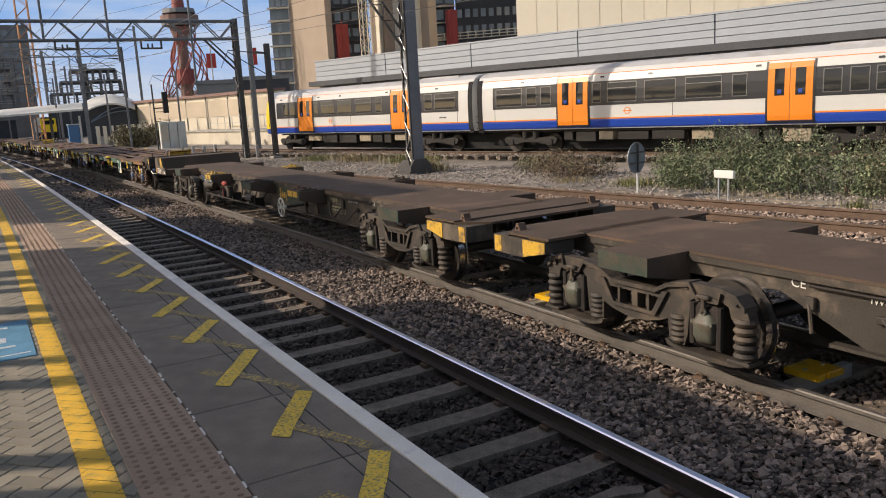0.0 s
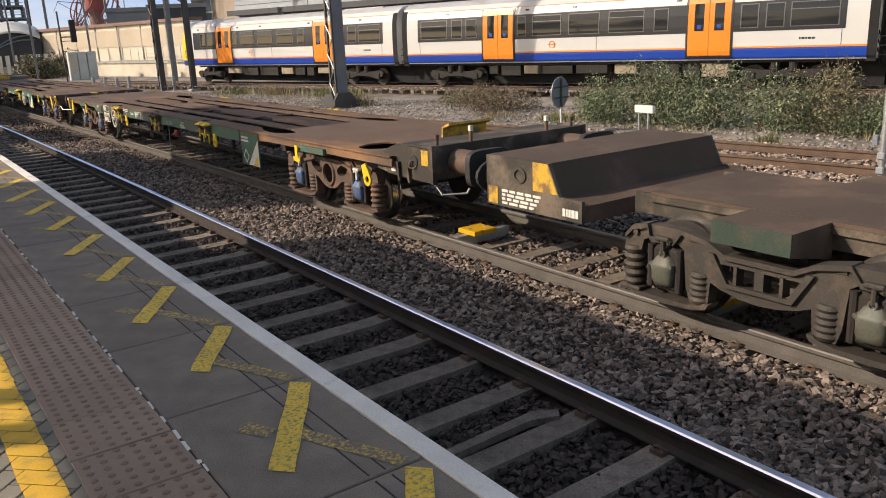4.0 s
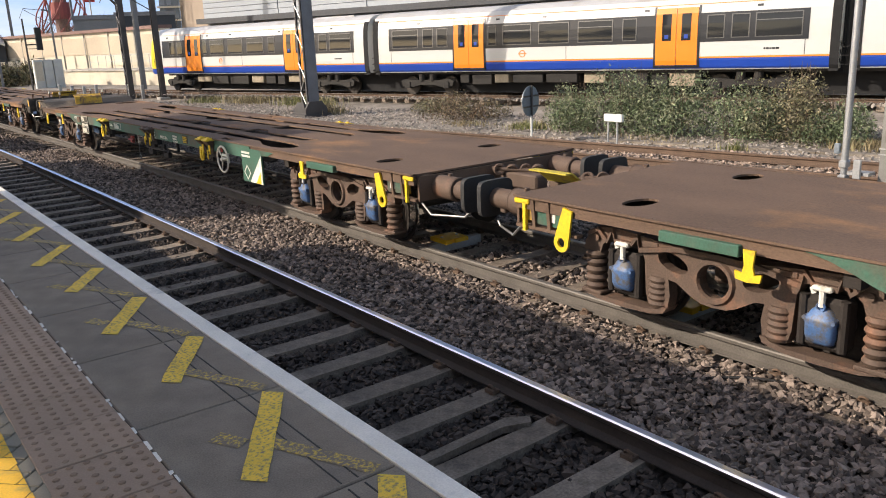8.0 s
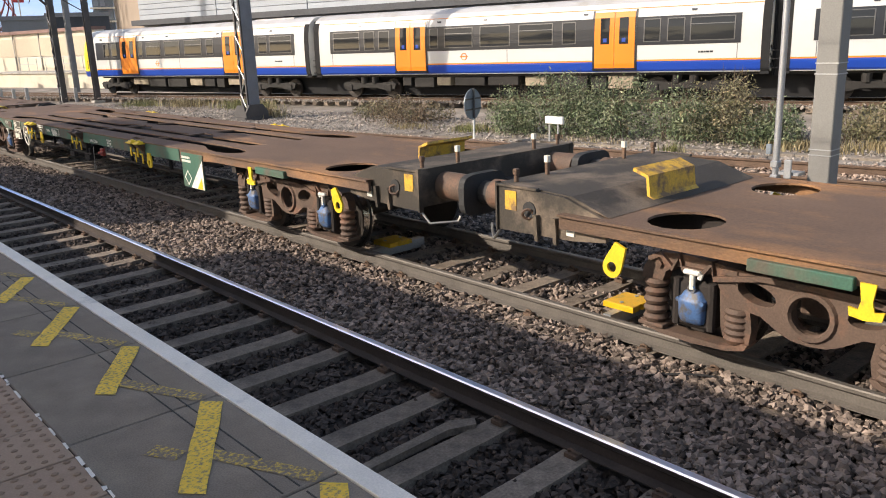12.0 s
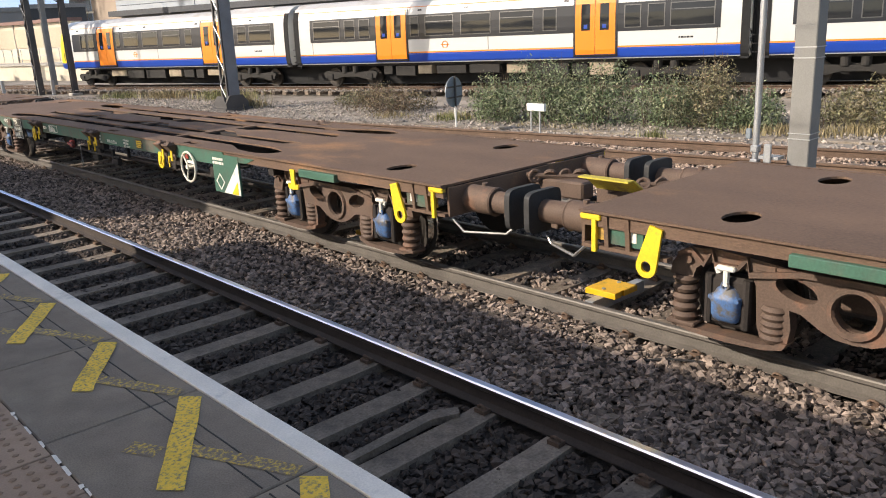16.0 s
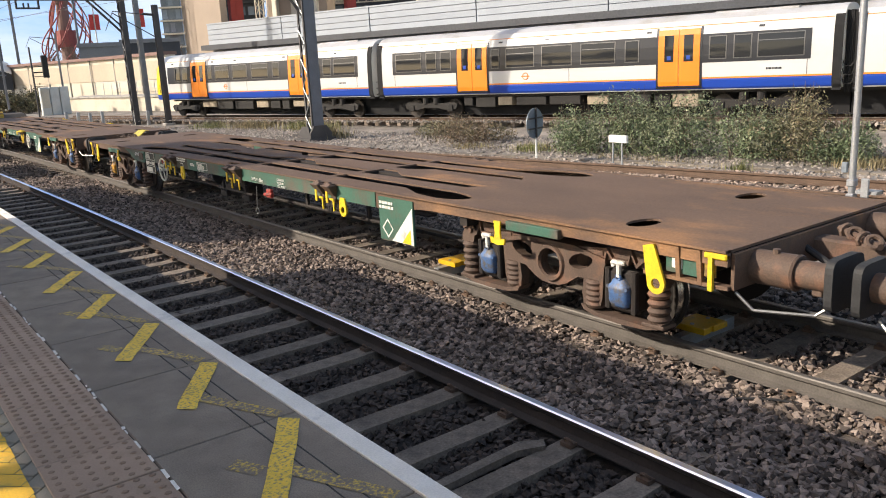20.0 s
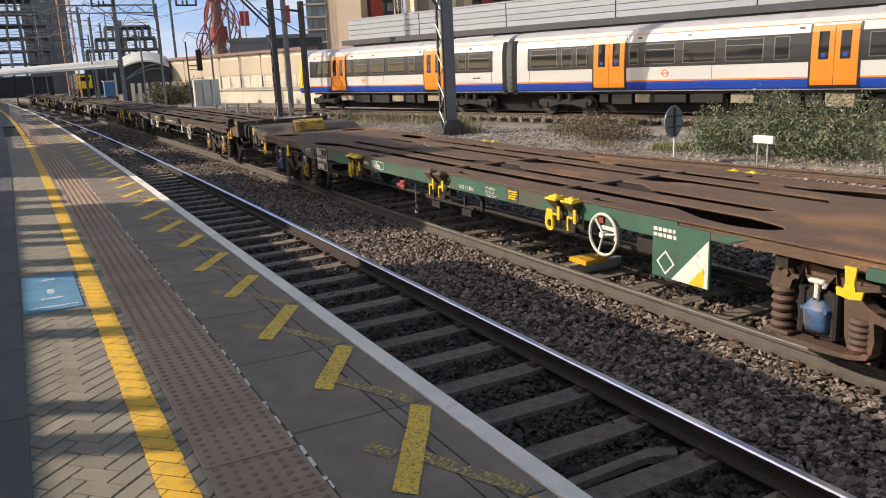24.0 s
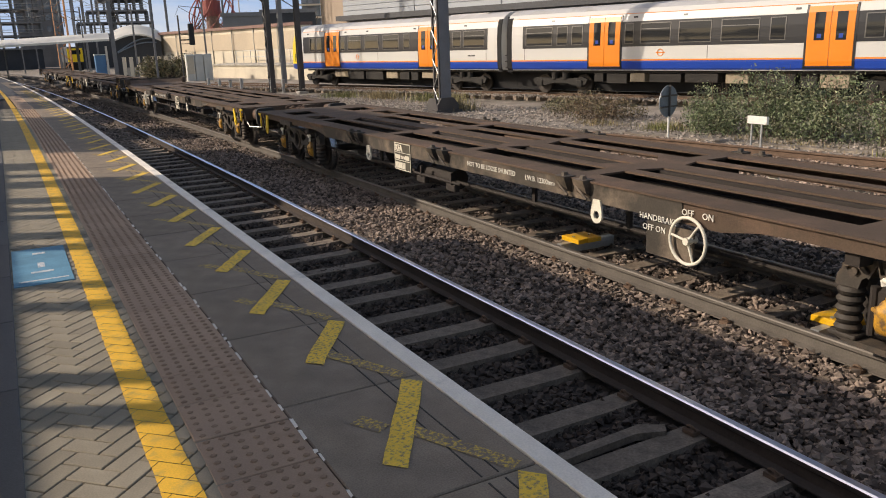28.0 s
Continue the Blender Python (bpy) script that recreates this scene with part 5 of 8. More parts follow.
        part("brake_linkage", bm, M["bogie_dark"], w)
        bm = bmesh.new()
        bm_tube(bm, (s * 0.95, 9.85, 0.56), (s * 0.95, 10.3, 0.56), 0.078, n=14)
        part("air_reservoir", bm, M["bogie_dark"], w, smooth=True)
        bm = bmesh.new()
        bm_tube(bm, (s * 0.92, 13.5, 0.66), (s * 0.92, 13.95, 0.66), 0.14, n=14)
        bm_tube(bm, (s * 0.92, 13.3, 0.66), (s * 1.02, 13.5, 0.66), 0.09, n=12)
        part("brake_cylinder", bm, M["bogie_dark"], w, smooth=True)
        bm = bmesh.new()
        bm_tube(bm, (s * 0.98, 6.0, 0.42), (s * 0.98, 14.0, 0.42), 0.022, n=8)
        for k in (9.6, 11.4, 12.3):
            bm_box(bm, min(s * 0.78, s * 1.0), k - 0.03, 0.38, max(s * 0.78, s * 1.0), k + 0.03, 0.60)
        part("brake_pipe", bm, M["under_brown"], w)
        # rods, levers, cable and small gear along the spine side
        rnd = random.Random(71)
        for k in range(16):
            yy = 3.9 + 0.62 * k
            if 6.9 < yy < 9.0:
                continue
            bm = bmesh.new()
            bm_box(bm, min(s * 0.70, s * 0.75), yy - 0.05, 0.70, max(s * 0.70, s * 0.75), yy + 0.05, 0.70 + rnd.uniform(0.06, 0.2), 0.008)
            bm_tube(bm, (s * 0.74, yy, 0.74), (s * 0.80, yy + rnd.uniform(-0.3, 0.3), 0.52), 0.016, n=6)
            part("side_bracket", bm, M["bogie_dark"], w)
        bm = bmesh.new()
        bm_tube(bm, (s * 0.735, 3.9, 0.90), (s * 0.735, 6.8, 0.90), 0.014, n=6)
        bm_tube(bm, (s * 0.735, 9.1, 0.87), (s * 0.735, 15.0, 0.87), 0.014, n=6)
        part("conduit", bm, M["under_brown"], w)
        bm = bmesh.new()
        for k in range(5):
            yy = 10.2 + 0.19 * k
            bm_prism(bm, [(s * 0.70, 0.80), (s * 0.70, 0.95), (s * 0.80, 0.93), (s * 0.88, 0.90), (s * 0.88, 0.86)], "y", yy - 0.02, yy + 0.02)
        bm_box(bm, min(s * 0.84, s * 0.90), 9.9, 0.94, max(s * 0.84, s * 0.90), 11.5, 0.97)
        part("hose_rack", bm, M["bogie_dark"], w)
        bm = bmesh.new()
        bm_box(bm, min(s * 1.12, s * 1.2), 11.3, 0.80, max(s * 1.12, s * 1.2), 11.52, 0.90, 0.02)
        bm_tube(bm, (s * 1.16, 11.25, 0.86), (s * 1.16, 11.65, 0.84), 0.022, n=8)
        bm_tube(bm, (s * 1.16, 11.6, 0.86), (s * 1.16, 11.62, 0.50), 0.01, n=6)
        part("isolating_cock", bm, M["red_fit"], w, "red isolating cock")
        bm = bmesh.new()
        bm_tube(bm, (s * 1.05, 11.4, 0.52), (s * 1.05, 11.4, 0.76), 0.085, n=12)
        part("dirt_collector", bm, M["bogie_dark"], w, smooth=True)
        # plain end: low boxed headstock with yellow corner and warning label
        bm = bmesh.new()
        bm_prism(bm, [(0.05, 0.76), (0.62, 0.755), (1.05, 0.845), (1.05, 0.97), (0.05, 0.97)], "x", s * 0.85, s * 1.26)
        hs = part("headstock_box", bm, M["black_frame"], w)
        bm = bmesh.new()
        bm_prism(bm, [(0.64, 0.762), (1.045, 0.848), (1.045, 0.966), (0.64, 0.966)], "x", s * 1.262, s * 1.268)
        part("yellow_marking", bm, M["amber_paint"], hs)
        bm = bmesh.new()
        bm_box(bm, min(s * 1.262, s * 1.268), 0.08, 0.77, max(s * 1.262, s * 1.268), 0.22, 0.96)
        part("yellow_marking", bm, M["amber_paint"], hs)
        bm = bmesh.new()
        bm_prism(bm, [(0.24, 0.97), (0.46, 0.97), (0.40, 1.03), (0.36, 1.10), (0.32, 1.10), (0.30, 1.03)], "x", s * 1.02, s * 1.12)
        bm_tube(bm, (s * 1.00, 0.34, 1.05), (s * 1.14, 0.34, 1.05), 0.014, n=6)
        part("stop_block", bm, M["deck_rust"], hs)
        bm = bmesh.new()
        bm_plate(bm, [(s * 0.93, 0.70), (s * 1.22, 0.70), (s * 1.22, 0.98), (s * 0.93, 0.98)], [[(s * 0.98, 0.75), (s * 1.17, 0.75), (s * 1.17, 0.93), (s * 0.98, 0.93)]], "z", 0.972, 0.990)
        part("lock_plate", bm, M["amber_paint"], hs)
        # boxed end
        bm = bmesh.new()
        bm_prism(bm, [(17.75, 0.74), (17.75, 0.95), (18.05, 0.95), (18.2, 1.26), (E, 1.26), (E, 0.74)], "x", s * 1.22, s * 1.26)
        cheek = part("end_cheek", bm, M["black_frame"], w)
        bm = bmesh.new()
        bm_prism(bm, [(18.07, 0.97), (18.21, 1.255), (18.42, 1.255), (18.42, 0.97)], "x", s * 1.262, s * 1.266)
        part("yellow_marking", bm, M["amber_paint"], cheek)
        bm = bmesh.new()
        bm_box(bm, min(s * 1.262, s * 1.266), E - 0.18, 0.76, max(s * 1.262, s * 1.266), E - 0.03, 0.94)
        part("yellow_marking", bm, M["amber_paint"], cheek)
        bars(cheek, s * 1.264, 17.8 if s > 0 else 18.0, 0.78, 0.22, 0.12, 1, s, M["white_paint"], seed=12)
        bars(cheek, s * 1.264, 18.15 if s > 0 else 18.9, 0.77, 0.6, 0.17, 4, s, M["white_paint"], seed=11)
        bm = bmesh.new()
        bm_plate(bm, ring(18.62, 1.10, 0.10, 0.085, 12), [ring(18.62, 1.10, 0.07, 0.055, 12)], "x", s * 1.26, s * 1.275)
        part("inspection_hole", bm, M["board_dark"], cheek)
        bm = bmesh.new()
        bm_tube(bm, (s * 0.88, E, 0.95), (s * 0.88, E + 0.32, 0.95), 0.15, n=18)
        buf = part("buffer", bm, M["bogie_dark"], w, smooth=True)
        bm = bmesh.new()
        bm_prism(bm, [(s * 0.88 + 0.26 * math.cos(a), 0.95 + 0.18 * math.sin(a)) for a in (2 * math.pi * i / 18 for i in range(18))], "y", E + 0.32, E + 0.36)
        part("buffer_head", bm, M["rubber"], buf)
    bm = bmesh.new()
    bm_prism(bm, [(17.75, 0.74), (17.75, 0.90), (18.05, 0.93), (18.2, 1.262), (E, 1.262), (E, 0.74)], "x", -1.22, 1.22)
    part("end_box", bm, M["deck_dark"], w)
    bm = bmesh.new()
    bm_box(bm, -0.10, -0.3, 0.74, 0.10, 0.3, 0.90, 0.02)
    part("coupling_bar", bm, M["under_brown"], w)
    for yc in (2.25, 16.0):
        build_bogie(w, yc, M["bogie_dark"], M["cap_grey"], "truss")
    return w


WAGONS = []


def put_wagon(proto, s0, turned=False):
    """Places a copy with its local 0 at s0 along the train at the clip's start; turned: pointing towards the platform's near end."""
    m = pose(3.37, s0, 0, 0, 0, 180 if turned else 0)
    w = copy_thing(proto, m) if proto.get("used") else proto
    proto["used"] = 1
    w.matrix_basis = m
    WAGONS.append(w)
    return w


spine = build_spine()
put_wagon(spine, 9.35)
put_wagon(spine, 8.80, True)
flat_o = build_flat("outer")
put_wagon(flat_o, 48.85, True)
put_wagon(flat_o, 50.57)
put_wagon(flat_o, 90.33, True)
flat_i = build_flat("inner")
put_wagon(flat_i, 92.0)
put_wagon(flat_i, 129.82, True)
put_wagon(flat_o, 131.5)
flat_k = build_flat("black")
put_wagon(flat_k, 171.6, True)
put_wagon(flat_k, 173.1)
put_wagon(flat_k, 213.4, True)
put_wagon(flat_k, 214.9)
for ob in list(WAGONS[3].children):
    if ob.name.startswith("hose_cover"):
        bpy.data.objects.remove(ob)
for w in WAGONS:
    if "used" in w:
        del w["used"]


def repaint_covers(wagon, side, y0, y1):
    """Some axlebox covers of the green wagons are orange."""
    for bogie in wagon.children:
        for ob in bogie.children:
            if ob.name.startswith("axlebox_cover"):
                c = sum((v.co for v in ob.data.vertices), Vector()) / len(ob.data.vertices)
                if c.x * side > 0 and y0 < c.y + bogie.location.y < y1:
                    ob.data = ob.data.copy()
                    ob.data.materials[0] = M["orange_cap"]


repaint_covers(WAGONS[6], 1, 0.9, 1.5)
repaint_covers(WAGONS[7], -1, 15.2, 15.8)

# ---- standing passenger train ----
M["train_white"] = mat("train_white", (0.585, 0.588, 0.578), 0.32, scale=0.8, fine=30, var=0.025, dirt=(0.62, 0.59, 0.54), dirt_amount=0.15, dirt_scale=0.7)
# Dirty roof grey, darkened and cooled to include the shade on it.
M["train_roof_shade"] = mat("train_roof_shade", (0.46, 0.46, 0.47), 0.5, scale=1.0, fine=30, var=0.06, dirt=(0.38, 0.36, 0.33), dirt_amount=0.35, dirt_scale=0.8)
M["train_blue"] = mat("train_blue", (0.008, 0.055, 0.36), 0.32, scale=1, fine=30, var=0.04)
M["train_orange"] = mat("train_orange", (0.80, 0.235, 0.02), 0.35, scale=1, fine=30, var=0.04)
M["train_band"] = mat("train_band", (0.014, 0.017, 0.024), 0.35, scale=1, fine=30, var=0.05)
M["train_yellow"] = mat("train_yellow", (0.85, 0.62, 0.02), 0.35, scale=1, fine=30, var=0.04)
M["train_under"] = mat("train_under", (0.020, 0.018, 0.016), 0.8, scale=3, fine=40, var=0.2, bump=0.2)
M["train_box"] = mat("train_box", (0.34, 0.28, 0.20), 0.7, scale=3, fine=40, var=0.15, dirt=(0.2, 0.16, 0.12), dirt_amount=0.35, dirt_scale=2)
M["pane"] = mat("pane", (0.02, 0.022, 0.025), 0.04, scale=2, fine=20, var=0.05, spec=0.4)
M["pane_frame"] = mat("pane_frame", (0.13, 0.13, 0.13), 0.4, metal=0.6, var=0.03)
# Black of the bellows, also painted for shade under and between cars.
M["gangway"] = mat("gangway", (0.012, 0.012, 0.013), 0.9, scale=4, fine=40, var=0.2)
U = Vector((-math.sin(radians(U_ANG)), math.cos(radians(U_ANG)), 0))
TRAIN = pose(21.6, 19.25, 0.06, 0, 0, U_ANG)     # y runs along the train, x away from the platform, origin at a door's centre on the near side

SIDE = ((0.10, 1.02), (0.03, 1.12), (0.0, 1.35), (0.0, 2.2), (0.015, 2.6), (0.05, 2.98), (0.12, 3.25), (0.26, 3.46), (0.55, 3.62), (0.95, 3.70), (1.4, 3.72))
PROFILE = list(SIDE) + [(2.8 - x, z) for x, z in reversed(SIDE[:-1])]


def side_x(z):
    for (x0, z0), (x1, z1) in zip(SIDE, SIDE[1:]):
        if z0 <= z <= z1:
            return x0 + (x1 - x0) * (z - z0) / (z1 - z0)
    return 0.0


def skin(bm, y0, y1, z0, z1, out, thick=0.02):
    """A panel that follows the body side, out metres proud of it."""
    zs = [z0] + [z for _, z in SIDE if z0 < z < z1] + [z1]
    outer = [(side_x(z) - out, z) for z in zs]
    inner = [(side_x(z) - out + thick, z) for z in reversed(zs)]
    bm_prism(bm, outer + inner, "y", y0, y1)


def train_window(car, y, w, z0=2.12, z1=2.86, vent=False):
    bm = bmesh.new()
    skin(bm, y - w / 2, y + w / 2, z0, z1, 0.018)
    win = part("window", bm, M["pane"], car)
    bm = bmesh.new()
    for a in ((y - w / 2 - 0.035, y - w / 2, z0 - 0.03, z1 + 0.03), (y + w / 2, y + w / 2 + 0.035, z0 - 0.03, z1 + 0.03), (y - w / 2, y + w / 2, z0 - 0.03, z0), (y - w / 2, y + w / 2, z1, z1 + 0.03)):
        skin(bm, a[0], a[1], a[2], a[3], 0.022)
    if vent:
        skin(bm, y - w / 2, y + w / 2, z1 - 0.22, z1 - 0.195, 0.022)
    part("window_frame", bm, M["pane_frame"], win)


def train_door(car, y):
    for d in (-1, 1):
        y0, y1 = (y + 0.01, y + 0.77) if d > 0 else (y - 0.77, y - 0.01)
        bm = bmesh.new()
        skin(bm, y0, y1, 1.19, 3.18, 0.03, 0.03)
        leaf = part("door", bm, M["train_orange"], car, "bright orange sliding door leaf")
        bm = bmesh.new()
        c = y + d * 0.36
        skin(bm, c - 0.17, c + 0.17, 2.05, 2.98, 0.036)
        part("door_window", bm, M["pane"], leaf)
        bm = bmesh.new()
        skin(bm, c - 0.07, c + 0.07, 2.12, 2.26, 0.042)
        part("door_sticker", bm, M["train_blue"], leaf)
    bm = bmesh.new()
    skin(bm, y - 0.85, y - 0.78, 1.15, 3.24, 0.02)
    skin(bm, y + 0.78, y + 0.85, 1.15, 3.24, 0.02)
    skin(bm, y - 0.85, y + 0.85, 1.10, 1.17, 0.05, 0.06)
    part("door_frame", bm, M["train_band"], car)


def train_bogie(car, y):
    bm = bmesh.new()
    for x in (0.35, 2.45):
        bm_prism(bm, [(y - 1.5, 0.62), (y - 1.3, 0.72), (y - 0.5, 0.66), (y + 0.5, 0.66), (y + 1.3, 0.72), (y + 1.5, 0.62), (y + 1.4, 0.40), (y + 0.8, 0.36), (y + 0.4, 0.46), (y - 0.4, 0.46), (y - 0.8, 0.36), (y - 1.4, 0.40)], "x", x - 0.09, x + 0.09)
        for e in (-1.1, 1.1):
            bm_box(bm, x - 0.14, y + e - 0.16, 0.30, x + 0.14, y + e + 0.16, 0.60, 0.03)
        bm_tube(bm, (x, y - 0.3, 0.64), (x, y - 0.3, 0.92), 0.16, n=12)
        bm_tube(bm, (x, y + 0.3, 0.64), (x, y + 0.3, 0.92), 0.16, n=12)
    bm_box(bm, 0.4, y - 0.3, 0.42, 2.4, y + 0.3, 0.70)
    b = part("bogie", bm, M["train_under"], car)
    for e in (-1.1, 1.1):
        for x in (0.62, 2.06):
            bm = bmesh.new()
            bm_tube(bm, (x, y + e, 0.42), (x + 0.12, y + e, 0.42), 0.42, n=24)
            part("wheel", bm, M["wheel_steel"], b)


def build_car(m, label, cab=False, y0=-9.95, y1=9.95):
    car = thing("train_car", None, None, label, "train car", group="cars of the standing train", m=m)
    top = y1 - 2.0 if cab else y1
    bm = bmesh.new()
    bm_prism(bm, PROFILE, "y", y0, top)
    bm.normal_update()
    for f in bm.faces:
        if f.calc_center_median().z > 3.40 and abs(f.normal.y) < 0.5:
            f.material_index = 1
    part("body", bm, [M["train_white"], M["train_roof_shade"]], car)
    bm = bmesh.new()
    skin(bm, y0, top, 1.06, 1.42, 0.005)
    part("blue_band", bm, M["train_blue"], car)
    bm = bmesh.new()
    skin(bm, y0, top, 1.42, 1.475, 0.006)
    part("orange_stripe", bm, M["train_orange"], car)
    bm = bmesh.new()
    skin(bm, y0, top, 3.262, 3.285, 0.006)
    part("cantrail_line", bm, M["train_orange"], car, "thin orange line along the roof edge")
    dB, dC = 4.55, -4.55
    for a, b in ((dC + 0.85, dB - 0.85), (dB + 0.85, 9.0 if not cab else top - 0.1), (-9.0, dC - 0.85)):
        bm = bmesh.new()
        skin(bm, a, b, 1.98, 2.96, 0.010)
        part("window_band", bm, M["train_band"], car)
    for y, wd, v in ((3.35, 0.36, False), (2.15, 1.30, True), (0.45, 1.30, False), (-1.35, 1.40, True), (-2.75, 0.50, False), (5.95, 0.52, False), (6.75, 0.52, False), (-5.95, 0.55, False), (-6.8, 0.55, False), (-8.05, 1.45, True)):
        train_window(car, y, wd, vent=v)
    if not cab:
        train_window(car, 8.05, 1.45, vent=True)
    train_door(car, dB)
    train_door(car, dC)
    # roof fittings, door lamps, grilles
    bm = bmesh.new()
    bm_prism(bm, [(0.62, 3.58), (0.75, 3.72), (2.05, 3.72), (2.18, 3.58)], "y", -8.4, -5.6)
    part("roof_unit", bm, M["train_roof_shade"], car)
    for y in (-7.4, -3.4, 0.9, 3.1, 7.3):
        bm = bmesh.new()
        skin(bm, y - 0.09, y + 0.09, 3.10, 3.17, 0.02)
        part("vent_grille", bm, M["train_band"], car)
    for a in (-8.9, -0.1, 8.9):
        bm = bmesh.new()
        skin(bm, a - 0.012, a + 0.012, 1.48, 1.97, 0.004)
        part("body_seam", bm, M["pane_frame"], car)
    bars(car, side_x(1.72) - 0.006, -7.6, 1.68, 0.55, 0.10, 1, -1, M["train_band"], name="car_number", seed=31)
    bm = bmesh.new()
    bm_torus(bm, (-0.004, 1.9, 1.73), (1, 0, 0), 0.13, 0.018, n=18, k=5)
    bm_box(bm, -0.008, 1.70, 1.71, 0.0, 2.10, 1.75)
    part("ring_emblem", bm, M["train_orange"], car)
    # underframe boxes
    rnd = random.Random(int(m.translation.y * 10))
    y = -5.2
    k = 0
    while y < 5.0:
        ln = rnd.uniform(0.6, 1.7)
        bm = bmesh.new()
        bm_box(bm, 0.22 + rnd.uniform(0, 0.15), y, rnd.uniform(0.42, 0.58), 2.5, min(y + ln, 5.2), 0.90, 0.02)
        part("equipment_case", bm, M["train_box"] if k % 3 == 0 else M["train_under"], car)
        y += ln + rnd.uniform(0.08, 0.3)
        k += 1
    bm = bmesh.new()
    bm_box(bm, 0.25, y0 + 0.1, 0.92, 2.55, top - 0.1, 1.06)
    part("underframe", bm, M["train_under"], car)
    # Black box that stands for the shadow beneath the car.
    bm = bmesh.new()
    bm_box(bm, 0.9, -10.1, 0.12, 2.3, 10.1 if not cab else 8.0, 0.92)
    part("inner_gear", bm, M["gangway"], car)
    # Black strips on the body ends paint the dark gap between cars wider.
    for a, b in ((y0, y0 + 0.28), (y1 - 0.28, y1)):
        if b < top + 0.1:
            bm = bmesh.new()
            skin(bm, a, b, 0.95, 3.35, 0.014)
            part("end_surround", bm, M["gangway"], car)
    train_bogie(car, -7.1)
    train_bogie(car, 7.1 if not cab else 6.6)
    if cab:
        bm = bmesh.new()
        rings = []
        for y, inset, low in ((top, 0.0, 0.0), (top + 0.9, 0.05, 0.04), (top + 1.5, 0.16, 0.22), (top + 1.9, 0.36, 0.62), (top + 2.0, 0.55, 0.95)):
            rings.append([bm.verts.new((1.4 + (x - 1.4) * (1 - inset / 1.4), y - (0.25 * max(0, z - 2.0) if y > top + 1 else 0), min(z, 3.72 - low) if z > 2 else z)) for x, z in PROFILE])
        for A, B in zip(rings, rings[1:]):
            for i in range(len(PROFILE)):
                j = (i + 1) % len(PROFILE)
                bm.faces.new((A[i], A[j], B[j], B[i]))
        bm.faces.new(rings[-1])
        bm.normal_update()
        for f in bm.faces:
            c = f.calc_center_median()
            f.material_index = 2 if c.z < 1.45 else 0 if c.y > top + 0.9 else 1
        part("cab_nose", bm, [M["train_yellow"], M["train_white"], M["train_blue"]], car, "bright yellow cab front", smooth=True)
        bm = bmesh.new()
        bm_prism(bm, [(top + 0.15, 2.05), (top + 0.15, 2.9), (top + 0.75, 2.85), (top + 0.75, 2.05)], "x", 0.0, 0.04)
        part("cab_side_window", bm, M["pane"], car)
        bm = bmesh.new()
        bm_prism(bm, [(0.7, 2.0), (2.1, 2.0), (2.0, 2.75), (0.8, 2.75)], "y", top + 1.55, top + 1.96)
        part("windscreen", bm, M["pane"], car)
    else:
        for e in (-1, 1):
            bm = bmesh.new()
            ye = y1 if e > 0 else y0
            for k in range(4):
                a = ye + e * (0.02 + 0.055 * k)
                bm_box(bm, 0.35 + 0.03 * (k % 2), min(a, a + e * 0.045), 0.85, 2.45 - 0.03 * (k % 2), max(a, a + e * 0.045), 3.45 - 0.02 * (k % 2))
            part("gangway_bellows", bm, M["gangway"], car)
            bm = bmesh.new()
            for k in range(3):
                pts = [(0.10, ye + e * 0.0, 1.9 - 0.28 * k), (0.06, ye + e * 0.07, 1.7 - 0.28 * k), (0.06, ye + e * 0.17, 1.7 - 0.28 * k)]
                for p, q in zip(pts, pts[1:]):
                    bm_tube(bm, p, q, 0.02, n=6)
            part("jumper_cable", bm, M["gangway"], car)
    return car


build_car(TRAIN @ pose(0, 4.42, 0), "white passenger train car with orange doors and blue band")
build_car(TRAIN @ pose(0, -5.74, 0, 0, 0, 0.6) @ pose(0, -10.1, 0), "white passenger train car with orange doors and blue band")
build_car(TRAIN @ pose(0, 14.58, 0, 0, 0, -3.6) @ pose(0, 10.1, 0), "white leading train car with yellow cab front", cab=True)

# ---- lineside: masts, posts, signs, cabinets, wires ----
M["mast_grey"] = mat("mast_grey", (0.17, 0.18, 0.20), 0.6, scale=2, fine=40, var=0.12, bump=0.1)
M["mast_dark"] = mat("mast_dark", (0.075, 0.07, 0.068), 0.7, scale=2, fine=40, var=0.15, bump=0.1)
# Paler copy of the mast steel, with distance haze painted in.
M["mast_haze"] = mat("mast_haze", (0.20, 0.205, 0.215), 0.7, scale=2, fine=40, var=0.1)
TROUGH_X = 14.68
M["trough"] = mat("trough", (0.25, 0.215, 0.175), 0.95, scale=3, fine=50, var=0.2, bump=0.4, rand=0.2, dirt=(0.17, 0.14, 0.11), dirt_amount=0.5, dirt_scale=2)
M["galv"] = mat("galv", (0.42, 0.43, 0.44), 0.45, metal=0.6, scale=4, fine=60, var=0.12)
M["post_grey"] = mat("post_grey", (0.215, 0.212, 0.20), 0.8, scale=1.2, fine=60, var=0.08, bump=0.15, dirt=(0.17, 0.165, 0.155), dirt_amount=0.35, dirt_scale=1.2)
M["sign_back"] = mat("sign_back", (0.20, 0.235, 0.27), 0.5, metal=0.3, scale=5, fine=40, var=0.1)
M["sign_white"] = mat("sign_white", (0.75, 0.74, 0.70), 0.5, scale=5, fine=40, var=0.05)
M["wire"] = mat("wire", (0.10, 0.09, 0.085), 0.6, metal=0.5, var=0.1)
M["boom_grey"] = mat("boom_grey", (0.16, 0.18, 0.20), 0.65, scale=2, fine=40, var=0.12)
